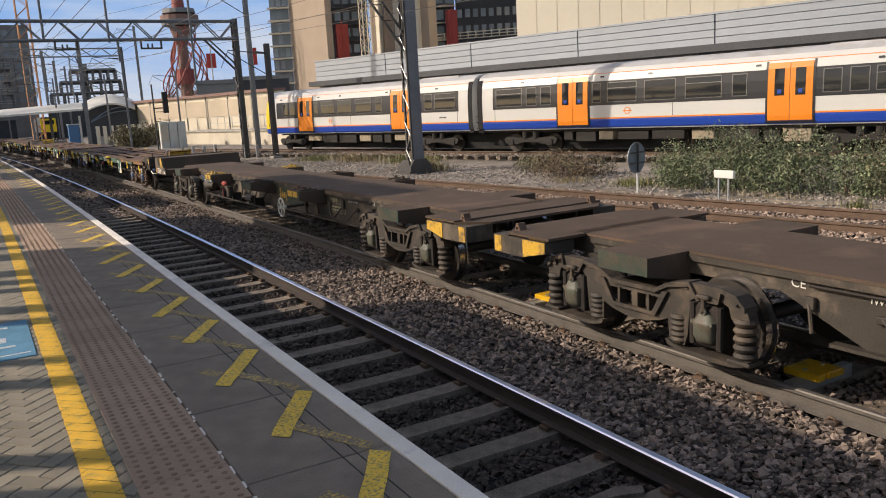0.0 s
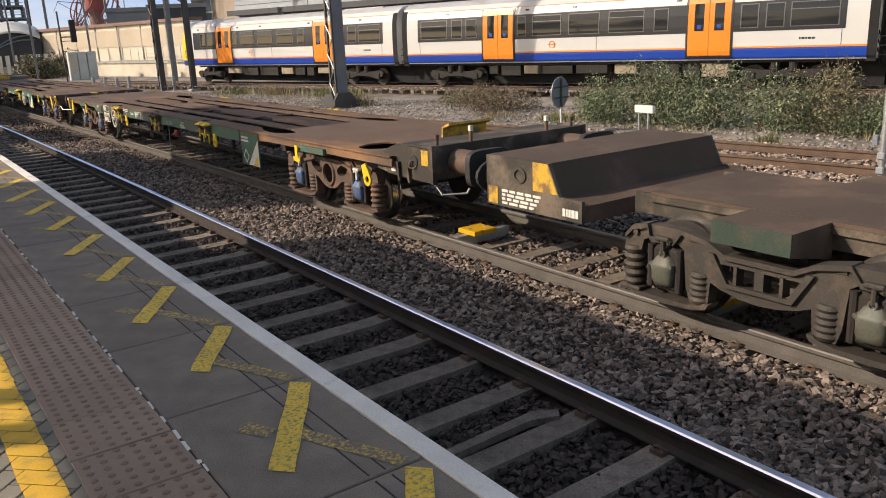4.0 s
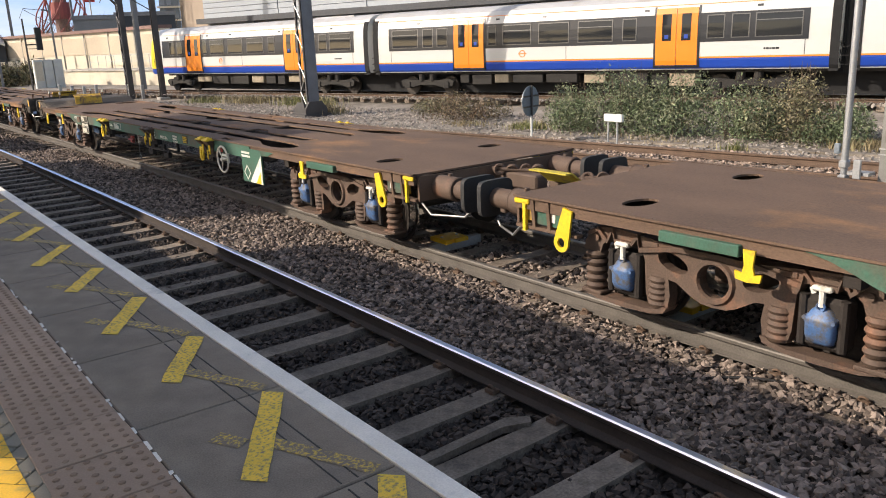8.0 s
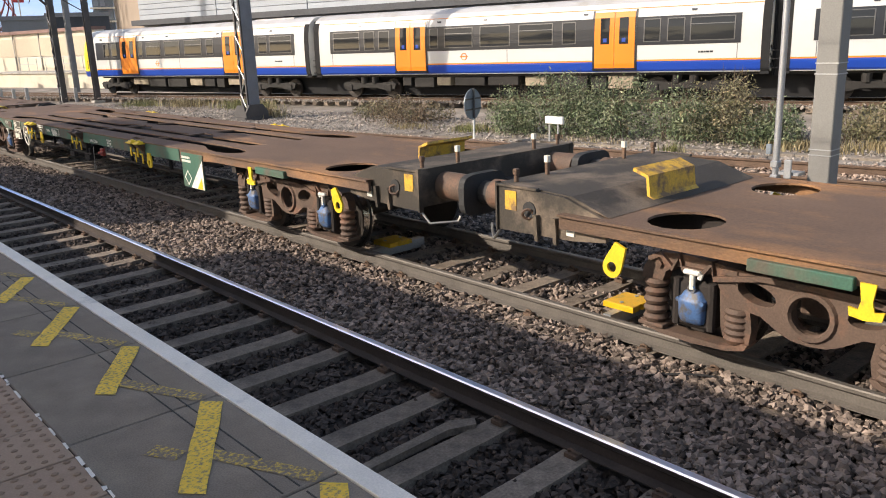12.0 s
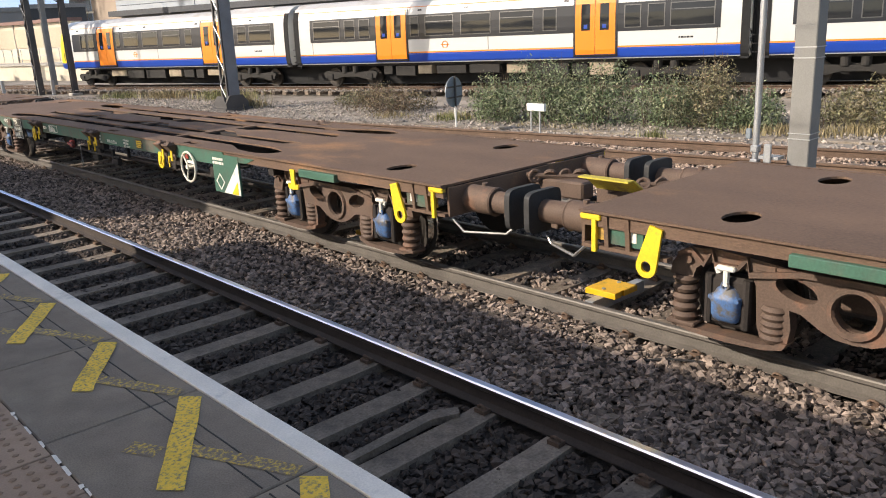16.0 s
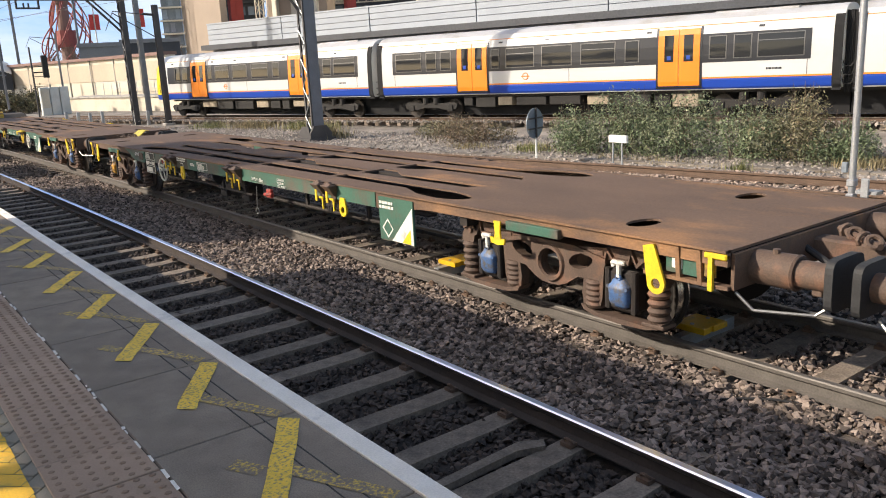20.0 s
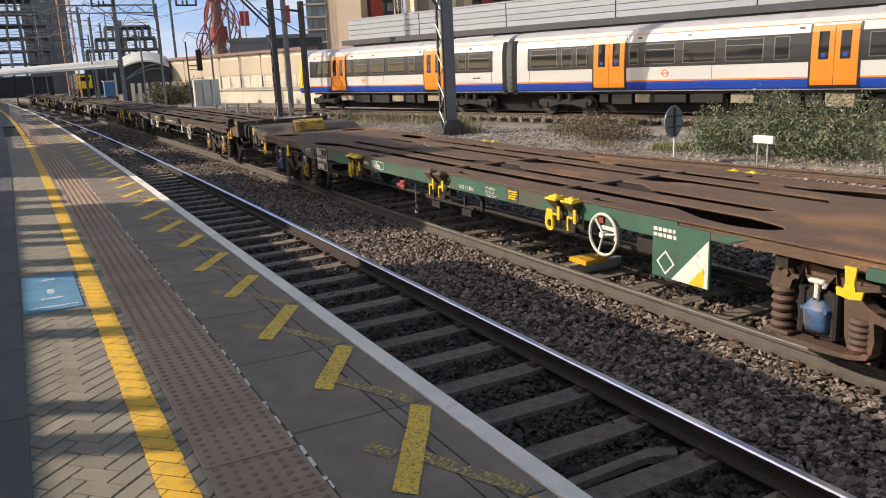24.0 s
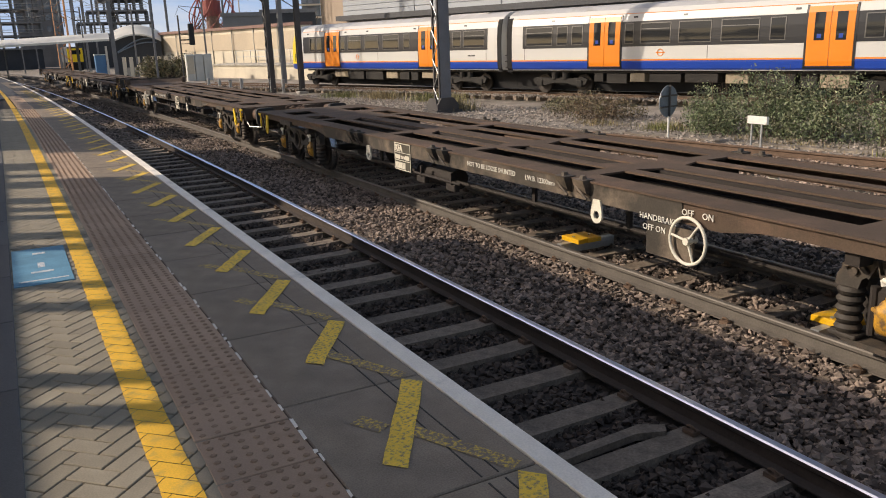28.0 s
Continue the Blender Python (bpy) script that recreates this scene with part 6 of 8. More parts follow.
M["cream_wall"] = mat("cream_wall", (0.62, 0.56, 0.45), 0.85, scale=0.3, fine=8, var=0.06, dirt=(0.50, 0.44, 0.35), dirt_amount=0.4, dirt_scale=0.25)
M["banner_red"] = mat("banner_red", (0.50, 0.05, 0.045), 0.7, scale=2, fine=30, var=0.08)
M["blue_cabinet"] = mat("blue_cabinet", (0.06, 0.18, 0.36), 0.5, scale=2, fine=30, var=0.08)
M["cabinet_white"] = mat("cabinet_white", (0.62, 0.63, 0.60), 0.5, scale=2, fine=30, var=0.08)
G0 = GROUND_Z - 0.05


def lattice_face(bm, a0, a1, b0, b1, n, r):
    """Zigzag lacing between the uprights a0-a1 and b0-b1."""
    a0, a1, b0, b1 = (Vector(v) for v in (a0, a1, b0, b1))
    for k in range(n):
        p = a0.lerp(a1, k / n) if k % 2 == 0 else b0.lerp(b1, k / n)
        q = b0.lerp(b1, (k + 1) / n) if k % 2 == 0 else a0.lerp(a1, (k + 1) / n)
        bm_tube(bm, p, q, r, n=6)


def build_lattice_mast():
    x, y, h, w, d = 12.45, 30.0, 9.2, 0.46, 0.52
    m = thing("lattice_mast", None, None, "grey steel overhead line mast with zigzag lacing and footing", "mast")
    bm = bmesh.new()
    bm_box(bm, x + 0.04, y - 0.03, G0, x + w + 0.04, y + 0.03, h)
    part("solid_face", bm, M["mast_grey"], m)
    bm = bmesh.new()
    bm_box(bm, x - 0.02, y, G0, x + 0.06, y + 0.09, h)
    bm_box(bm, x - 0.02, y + d - 0.09, G0, x + 0.06, y + d, h)
    bm_box(bm, x + w - 0.06, y + d - 0.09, G0, x + w, y + d, h)
    # Dark inner plate put in for the shade inside the open lattice.
    bm_box(bm, x + 0.20, y + 0.06, G0, x + 0.24, y + d - 0.04, h)
    part("upright", bm, M["mast_dark"], m)
    for k in range(16):
        za, zb = 0.1 + (h - 0.1) * k / 16, 0.1 + (h - 0.1) * (k + 1) / 16
        ya, yb = (y + 0.04, y + d - 0.04) if k % 2 == 0 else (y + d - 0.04, y + 0.04)
        bm = bmesh.new()
        bm_tube(bm, (x - 0.03, ya, za), (x - 0.03, yb, zb), 0.024, n=6)
        part("lacing_bar", bm, M["galv"], m, "pale zigzag lacing bar")
    bm = bmesh.new()
    bm_prism(bm, [(x - 0.25, G0), (x + w + 0.28, G0), (x + w + 0.28, -0.02), (x + w + 0.06, 0.28), (x - 0.06, 0.28), (x - 0.25, -0.02)], "y", y - 0.22, y - 0.12)
    bm_prism(bm, [(y - 0.2, G0), (y + d + 0.3, G0), (y + d + 0.3, -0.02), (y + d, 0.25), (y, 0.25)], "x", x - 0.22, x - 0.14)
    bm_box(bm, x - 0.35, y - 0.3, G0, x + w + 0.4, y + d + 0.4, GROUND_Z + 0.10)
    part("footing", bm, M["mast_dark"], m)
    # raking arm that climbs away to the left
    bm = bmesh.new()
    a, b = Vector((12.5, 30.2, 4.6)), Vector((10.2, 31.0, 8.4))
    for o in (Vector((0, 0, 0.0)), Vector((0.28, 0, 0.32))):
        bm_tube(bm, a + o, b + o, 0.055, n=6)
    lattice_face(bm, a, b, a + Vector((0.28, 0, 0.32)), b + Vector((0.28, 0, 0.32)), 12, 0.022)
    part("raking_arm", bm, M["mast_dark"], m)


def build_mast(x, y, h, w=0.30, arm=True, tag="dark steel H-section overhead line mast", steel="mast_dark"):
    m = thing("overhead_mast", None, None, tag, "mast", group="overhead line masts")
    bm = bmesh.new()
    bm_box(bm, x - w / 2, y - w / 2, G0, x + w / 2, y - w / 2 + 0.04, h)
    bm_box(bm, x - w / 2, y + w / 2 - 0.04, G0, x + w / 2, y + w / 2, h)
    bm_box(bm, x - 0.02, y - w / 2 + 0.04, G0, x + 0.02, y + w / 2 - 0.04, h)
    part("post", bm, M[steel], m)
    bm = bmesh.new()
    bm_box(bm, x - w, y - w, G0, x + w, y + w, GROUND_Z + 0.12, 0.02)
    part("footing", bm, M["concrete"], m)
    if arm:
        bm = bmesh.new()
        bm_tube(bm, (x, y, h - 0.6), (x - 2.4, y, h - 0.35), 0.03, n=6)
        bm_tube(bm, (x, y, h - 1.9), (x - 2.4, y, h - 0.45), 0.03, n=6)
        bm_tube(bm, (x - 0.2, y, h - 0.55), (x - 0.75, y, h - 0.5), 0.07, n=8)
        bm_tube(bm, (x - 2.4, y, h - 0.4), (x - 2.9, y, h - 1.4), 0.02, n=6)
        part("cantilever", bm, M["mast_dark"], m)
    return m


def build_gantry(y=52.4, xr=12.2, xl=-12.0, z0=7.18, z1=8.25, label="grey lattice portal gantry spanning the tracks"):
    g = thing("portal_gantry", None, None, label, "gantry")
    for k, zz in enumerate((z0, z1)):
        for dy in (-0.25, 0.25):
            bm = bmesh.new()
            bm_tube(bm, (xl, y + dy, zz), (xr, y + dy, zz), 0.075, n=8)
            part("chord", bm, M["boom_grey"], g)
    n = 24
    for dy in (-0.25, 0.25):
        for k in range(n):
            a, b = xl + (xr - xl) * k / n, xl + (xr - xl) * (k + 1) / n
            bm = bmesh.new()
            bm_tube(bm, (a, y + dy, z0 if k % 2 else z1), (b, y + dy, z1 if k % 2 else z0), 0.04, n=6)
            part("diagonal", bm, M["boom_grey"], g)
    for x in (xr, xl):
        bm = bmesh.new()
        bm_box(bm, x - 0.16, y - 0.26, G0, x + 0.16, y - 0.18, z1 + 0.15)
        bm_box(bm, x - 0.16, y + 0.18, G0, x + 0.16, y + 0.26, z1 + 0.15)
        bm_box(bm, x + 0.08, y - 0.18, G0, x + 0.12, y + 0.18, z1 + 0.15)
        col = part("column", bm, M["mast_dark"], g)
        bm = bmesh.new()
        lattice_face(bm, (x - 0.18, y - 0.22, 0.1), (x - 0.18, y - 0.22, z0), (x - 0.18, y + 0.22, 0.1), (x - 0.18, y + 0.22, z0), 14, 0.022)
        part("lacing", bm, M["mast_grey"], col)
    bm = bmesh.new()
    bm_tube(bm, (10.2, y, z0), (12.1, y, 5.2), 0.07, n=8)
    bm_tube(bm, (10.5, y, z0), (12.1, y, 5.6), 0.05, n=8)
    part("knee_brace", bm, M["mast_dark"], g)
    for x in (2.35, 7.05):
        bm = bmesh.new()
        bm_box(bm, x - 0.62, y - 0.04, 6.62, x + 0.62, y + 0.04, 6.72)
        for dx in (-0.58, 0.58):
            bm_box(bm, x + dx - 0.05, y - 0.05, 6.62, x + dx + 0.05, y + 0.05, z0)
        for dx in (-0.2, 0.05):
            bm_tube(bm, (x + dx, y, 6.72), (x + dx, y, 6.95), 0.05, n=8)
        part("insulator_frame", bm, M["mast_dark"], g)
    for x, za, zb in ((4.65, 7.0, 11.0), (5.1, 5.9, 7.1), (9.4, 4.6, 11.0), (1.2, 7.2, 12.0)):
        bm = bmesh.new()
        bm_tube(bm, (x, y - 0.35, za), (x, y - 0.35, zb), 0.07, n=8)
        part("drop_tube", bm, M["boom_grey"], g)


def build_concrete_post():
    p = thing("concrete_post", None, None, "pale grey square concrete post with wire bands", "post")
    bm = bmesh.new()
    bm_box(bm, 7.02, 5.0, G0, 7.29, 5.27, 9.5, 0.012)
    part("shaft", bm, M["post_grey"], p)
    for z in (0.95, 1.02, 1.95, 2.08):
        bm = bmesh.new()
        bm_box(bm, 7.012, 4.992, z, 7.298, 5.278, z + 0.012)
        part("wire_band", bm, M["galv"], p)
    q = thing("steel_pole", None, None, "slim galvanised steel pole with clamped junction boxes", "pole")
    bm = bmesh.new()
    bm_tube(bm, (6.88, 5.62, G0), (6.88, 5.62, 9.0), 0.042, n=12)
    part("tube", bm, M["galv"], q, smooth=True)
    for z in (0.60, 0.78):
        bm = bmesh.new()
        bm_box(bm, 6.82, 5.57, z, 6.94, 5.67, z + 0.09, 0.012)
        part("clamp", bm, M["galv"], q)
    bm = bmesh.new()
    bm_box(bm, 6.80, 5.38, 0.66, 6.83, 5.48, 0.90, 0.01)
    part("box_plate", bm, M["galv"], q)
    bm = bmesh.new()
    bm_box(bm, 6.84, 5.3, 0.70, 7.02, 5.56, 0.74)
    part("bracket", bm, M["galv"], q)
    bm = bmesh.new()
    bm_box(bm, 6.82, 5.67, 0.95, 6.87, 5.74, 1.08, 0.008)
    part("dark_box", bm, M["sign_back"], q)


def build_signs():
    s = thing("round_sign", None, None, "round lineside sign seen from its grey back on a white post", "sign")
    bm = bmesh.new()
    bm_tube(bm, (0, -0.012, 0), (0, 0.012, 0), 0.41, n=32)
    disc = part("disc", bm, M["sign_back"], s)
    bm = bmesh.new()
    for z in (-0.14, 0.14):
        bm_box(bm, -0.37, -0.05, z - 0.02, 0.37, -0.014, z + 0.02)
    bm_box(bm, -0.02, -0.07, -0.40, 0.02, -0.03, 0.42)
    part("back_rail", bm, M["mast_dark"], s)
    bm = bmesh.new()
    bm_tube(bm, (0, -0.03, G0 - 0.80), (0, -0.03, -0.38), 0.03, n=8)
    part("post", bm, M["sign_white"], s)
    s.matrix_basis = pose(12.06, 16.69, 0.80, 0, 0, 13)
    w = thing("marker_board", None, None, "small white marker board on two short white legs", "sign")
    bm = bmesh.new()
    bm_box(bm, 11.97, 13.46, 0.42, 12.05, 14.02, 0.60, 0.01)
    part("board", bm, M["sign_white"], w)
    for y in (13.62, 13.90):
        bm = bmesh.new()
        bm_box(bm, 11.99, y - 0.018, G0, 12.02, y + 0.018, 0.42)
        part("leg", bm, M["galv"], w)
    bm = bmesh.new()
    bm_box(bm, 11.85, 13.45, G0, 12.2, 14.05, GROUND_Z + 0.06, 0.02)
    part("foot_slab", bm, M["concrete"], w)


def build_balise(y):
    b = thing("track_balise", None, None, "bright yellow track balise clamped between the rails", "track device", group="yellow balises on the freight track")
    bm = bmesh.new()
    bm_prism(bm, [(-0.17, -0.175), (-0.075, -0.175), (-0.075, -0.155), (-0.02, -0.155), (-0.02, -0.175), (0.20, -0.175), (0.20, 0.175), (-0.17, 0.175)], "z", 0.0, 0.058)
    bmesh.ops.bevel(bm, geom=[e for e in bm.edges if all(v.co.z > 0.05 for v in e.verts)], offset=0.008, segments=1, affect="EDGES")
    part("housing", bm, M["balise"], b)
    bm = bmesh.new()
    bm_box(bm, -0.34, -0.045, -0.13, 0.52, 0.045, -0.002)
    part("bracket", bm, M["galv"], b)
    for dx in (-0.11, 0.14):
        bm = bmesh.new()
        bm_tube(bm, (dx, 0, 0.058), (dx, 0, 0.068), 0.02, n=8)
        part("bolt", bm, M["galv"], b)
    b.matrix_basis = pose(3.14, y, -0.05)


M["balise"] = mat("balise", (0.76, 0.42, 0.015), 0.45, scale=8, fine=60, var=0.06, dirt=(0.40, 0.26, 0.05), dirt_amount=0.2, dirt_scale=7)
build_lattice_mast()
build_gantry()
build_mast(13.15, 49.3, 6.6, arm=True)
build_gantry(118.0, 16.0, -14.0, 11.0, 12.0, "distant grey portal gantry beyond the platform end")
for mx, my, mh in ((6.2, 80.0, 9.5), (6.0, 115.0, 11.5), (5.9, 147.0, 13.0), (5.9, 235.0, 18.0), (19.9, 128.8, 16.0), (15.6, 60.5, 11.5), (9.5, 140.0, 12.0), (-6.5, 95.0, 9.0), (-7.5, 150.0, 12.0), (14.0, 170.0, 13.0)):
    build_mast(mx, my, mh, 0.32, tag="distant haze-grey overhead line mast by the tracks", steel="mast_haze")
build_concrete_post()
build_signs()
for mx, my, mh in ((-2.2, 118.0, 8.2), (0.6, 150.0, 10.0), (2.0, 132.0, 9.2), (5.2, 128.0, 8.6), (6.6, 112.0, 8.0), (10.6, 98.0, 7.6), (9.4, 78.0, 8.4), (17.0, 92.0, 7.4)):
    build_mast(mx, my, mh, 0.17, arm=True, tag="distant haze-grey steel overhead line mast", steel="mast_haze")
for by in (5.2, 8.95):
    build_balise(by)


def build_trough():
    """A cable route of concrete lids along the far side of the siding."""
    t = thing("cable_trough", None, None, "low concrete cable trough with grey lids on the gravel", "cable trough")
    t.matrix_basis = Matrix.Translation((TROUGH_X, 10, 0)) @ pose(0, 0, 0, 0, 0, 11.5)
    rnd = random.Random(3)
    for k in range(44):
        y = -12 + 1.0 * k
        ob = box_part("lid", t, M["trough"], -0.17, y + 0.006, GROUND_Z - 0.05, 0.17, y + 0.994, GROUND_Z + 0.035 + rnd.uniform(-0.01, 0.01), 0.008)
        ob.rotation_euler.z = rnd.uniform(-0.003, 0.003)


build_trough()


def build_wires():
    for k, (x, z, sk) in enumerate(((0.0, 5.6, 0.0), (0.0, 6.9, 0.0), (3.37, 5.6, 0.0), (3.37, 6.9, 0.0), (10.2, 5.7, -0.14), (10.2, 6.9, -0.14), (-1.0, 8.3, 0.0), (13.0, 8.6, -0.2), (17.0, 6.0, -0.28), (17.0, 7.0, -0.28))):
        w = thing("overhead_wire", None, None, "thin dark overhead line wire above the tracks", "wire", group="overhead line wires")
        bm = bmesh.new()
        last = None
        rings = []
        for i in range(25):
            y = -20 + 132 * i / 24
            sag = 0.6 * abs(math.sin(math.pi * (y - 52.4) / 46)) if z > 6.5 else 0.0
            p = (x + sk * (y - 10), y, z - sag)
            rings.append([bm.verts.new((p[0] + 0.009 * math.cos(1.257 * j), p[1], p[2] + 0.009 * math.sin(1.257 * j))) for j in range(5)])
        for A, B in zip(rings, rings[1:]):
            for j in range(5):
                bm.faces.new((A[j], A[(j + 1) % 5], B[(j + 1) % 5], B[j]))
        part("strand", bm, M["wire"], w)


build_wires()


def build_signals():
    s = thing("colour_light_signal", None, None, "black lineside signal head with hood on a slim post", "signal")
    bm = bmesh.new()
    bm_tube(bm, (11.0, 74.5, G0), (11.0, 74.5, 5.4), 0.07, n=8)
    part("post", bm, M["mast_dark"], s)
    bm = bmesh.new()
    bm_box(bm, 11.75, 74.2, 2.9, 12.2, 74.5, 4.7, 0.03)
    bm_box(bm, 11.0, 74.3, 3.3, 11.8, 74.4, 3.4)
    part("head", bm, M["rubber"], s)
    for z in (2.2, 3.0, 3.8):
        box_part("cage_rail", s, M["mast_dark"], 11.0, 74.25, z, 12.2, 74.3, z + 0.05)
    r = thing("red_signal", None, None, "black platform signal hung from the canopy showing red", "signal")
    bm = bmesh.new()
    bm_box(bm, -3.75, 22.8, 3.45, -3.27, 23.1, 4.35, 0.03)
    bm_box(bm, -3.8, 22.6, 4.05, -3.2, 23.1, 4.10)
    part("head", bm, M["rubber"], r)
    bm = bmesh.new()
    bm_tube(bm, (-3.40, 22.79, 3.80), (-3.40, 22.74, 3.80), 0.07, n=16)
    part("lens", bm, glow("red_lamp", (1.0, 0.03, 0.02), 4.0), r, "lit red lens")
    bm = bmesh.new()
    bm_box(bm, -3.55, 22.9, 4.35, -3.45, 23.0, 4.42)
    part("hanger", bm, M["rubber"], r)
    c = thing("lineside_cabinet", None, None, "white three-door lineside equipment cabinet", "cabinet")
    for k in range(3):
        bm = bmesh.new()
        bm_box(bm, 12.2 + 0.8 * k, 79.0, G0, 12.95 + 0.8 * k, 79.6, 2.1, 0.03)
        part("cabinet_body", bm, M["cabinet_white"], c)
        bm = bmesh.new()
        bm_box(bm, 12.27 + 0.8 * k, 78.96, 0.3, 12.88 + 0.8 * k, 79.0, 1.95)
        part("door", bm, M["cream_wall"] if k == 0 else M["cabinet_white"], c)
    b = thing("lineside_cabinet", None, None, "blue lineside hut between the far tracks", "cabinet")
    bm = bmesh.new()
    bm_box(bm, 6.45, 99.6, G0, 7.55, 100.7, 2.25, 0.03)
    part("cabinet_body", bm, M["blue_cabinet"], b)
    bm = bmesh.new()
    bm_box(bm, 6.38, 99.5, 2.25, 7.62, 100.8, 2.36)
    part("cabinet_lid", bm, M["cabinet_white"], b)


build_signals()


def build_far_platform():
    p = thing("far_platform", None, None, "cream concrete platform end with ramp and railings", "platform", kind="structure")
    d = Vector((19.5 - 14.8, 70.0 - 92.0, 0))
    p.matrix_basis = Matrix.Translation((14.8, 92.0, 0)) @ pose(0, 0, 0, 0, 0, math.degrees(math.atan2(d.y, d.x)))
    bm = bmesh.new()
    bm_prism(bm, [(0.3, G0), (4.6, 0.86), (26.0, 0.86), (26.0, G0)], "y", 0.0, 3.4)
    part("platform_body", bm, M["cream_wall"], p)
    bm = bmesh.new()
    bm_prism(bm, [(0.0, -0.20), (4.6, 0.87), (26.0, 0.87), (26.0, 0.99), (4.5, 0.99), (-0.3, -0.16)], "y", -0.15, 3.5)
    part("platform_edge", bm, M["concrete"], p)
    for k in range(13):
        x = 5.4 + 1.6 * k
        bm = bmesh.new()
        bm_tube(bm, (x, 3.2, 0.99), (x, 3.2, 2.2), 0.03, n=6)
        part("rail_post", bm, M["galv"], p)
    for z in (1.6, 2.2):
        bm = bmesh.new()
        bm_tube(bm, (5.4, 3.2, z), (24.6, 3.2, z), 0.03, n=6)
        part("handrail", bm, M["galv"], p)
    for k in range(6):
        b = thing("trackside_box", None, None, "small grey trackside post box on the gravel", "track device", group="small trackside boxes")
        bm = bmesh.new()
        x, y = 9.2 + 0.45 * k + (1.2 if k > 3 else 0), 57.0 - 1.1 * k
        bm_box(bm, x - 0.09, y - 0.09, G0, x + 0.09, y + 0.09, 0.62 - 0.05 * (k % 3), 0.02)
        part("case", bm, M["cabinet_white"] if k == 4 else M["galv"], b)


build_far_platform()

# ---- vegetation ----


def leaf_mesh(seed, count, rx, ry, h, leaf, clump=9):
    rs = np.random.RandomState(seed)
    n = count
    cl = rs.uniform(-1, 1, (clump, 2))
    ch = rs.uniform(0.55, 1.0, clump)
    which = rs.randint(0, clump, n)
    r = np.sqrt(rs.rand(n)) * 0.55
    a = rs.rand(n) * 2 * math.pi
    px = (cl[which, 0] * 0.62 + r * np.cos(a)) * rx
    py = (cl[which, 1] * 0.62 + r * np.sin(a)) * ry
    pz = (rs.rand(n) ** 0.7) * h * ch[which] * np.clip(1.15 - (r / 0.55) ** 2 * 0.6, 0.2, 1.2)
    c = np.stack([px, py, pz], 1)
    d = rs.normal(size=(n, 3))
    d /= np.linalg.norm(d, axis=1)[:, None]
    e = np.cross(d, rs.normal(size=(n, 3)))
    e /= np.linalg.norm(e, axis=1)[:, None] + 1e-9
    s = rs.uniform(0.6, 1.3, n)[:, None] * leaf
    v = np.stack([c - d * s, c + e * s * 0.38, c + d * s, c - e * s * 0.38], 1).reshape(-1, 3)
    f = [tuple(4 * i + k for k in range(4)) for i in range(n)]
    me = bpy.data.meshes.new("foliage")
    me.from_pydata(v.tolist(), [], f)
    return me


def build_bush(seed, x, y, rx, ry, h, material, count=3500, leaf=0.043, label="dense green trackside bush with small leaves"):
    b = thing("bush", None, None, label, "bush", group="bushes beside the siding")
    b.location = (x, y, GROUND_Z - 0.02)
    me = leaf_mesh(seed, int(count * 1.9), rx, ry, h, leaf)
    me.materials.append(material)
    ob = new("foliage", me)
    ob.parent = b
    tagged(ob, kind="stuff")
    rnd = random.Random(seed)
    bm = bmesh.new()
    for k in range(26):
        a, r = rnd.uniform(0, 6.28), rnd.uniform(0, 0.6)
        p = Vector((r * rx * math.cos(a), r * ry * math.sin(a), -0.05))
        q = p + Vector((rnd.uniform(-0.3, 0.3), rnd.uniform(-0.3, 0.3), h * rnd.uniform(0.6, 1.12)))
        bm_tube(bm, p, p.lerp(q, 0.5) + Vector((rnd.uniform(-0.1, 0.1), 0, 0)), 0.012, 0.008, n=5, caps=False)
        bm_tube(bm, p.lerp(q, 0.5), q, 0.008, 0.003, n=4, caps=False)
    part("stem", bm, M["twig"], b)


def build_grass(seed, x, y, rx, ry, h, material, count, label, skew=0.0):
    rs = np.random.RandomState(seed)
    v, f = [], []
    for i in range(count):
        t = rs.normal(size=2) * 0.45
        px, py = t[0] * rx + skew * t[1] * ry, t[1] * ry
        a = rs.rand() * 6.28
        hh = h * rs.uniform(0.4, 1.1)
        lean = rs.normal(size=2) * 0.25 * hh
        w = 0.008 + 0.006 * rs.rand()
        dx, dy = w * math.cos(a), w * math.sin(a)
        k = len(v)
        v += [(px - dx, py - dy, 0), (px + dx, py + dy, 0), (px + lean[0] * 0.4 + dx * 0.7, py + lean[1] * 0.4 + dy * 0.7, hh * 0.6), (px + lean[0] * 0.4 - dx * 0.7, py + lean[1] * 0.4 - dy * 0.7, hh * 0.6), (px + lean[0], py + lean[1], hh)]
        f += [(k, k + 1, k + 2, k + 3), (k + 3, k + 2, k + 4)]
    me = bpy.data.meshes.new("grass")
    me.from_pydata(v, [], f)
    me.materials.append(material)
    ob = tagged(new("grass", me), label, "grass", kind="stuff")
    ob.location = (x, y, GROUND_Z - 0.03)


def leafy(name, color, dirt):
    m = mat(name, color, 0.55, scale=1.2, fine=12, var=0.2, island=0.7, dirt=dirt, dirt_amount=0.45, dirt_scale=1.6)
    m.node_tree.nodes["Principled BSDF"].inputs["Transmission Weight"].default_value = 0.0
    return m


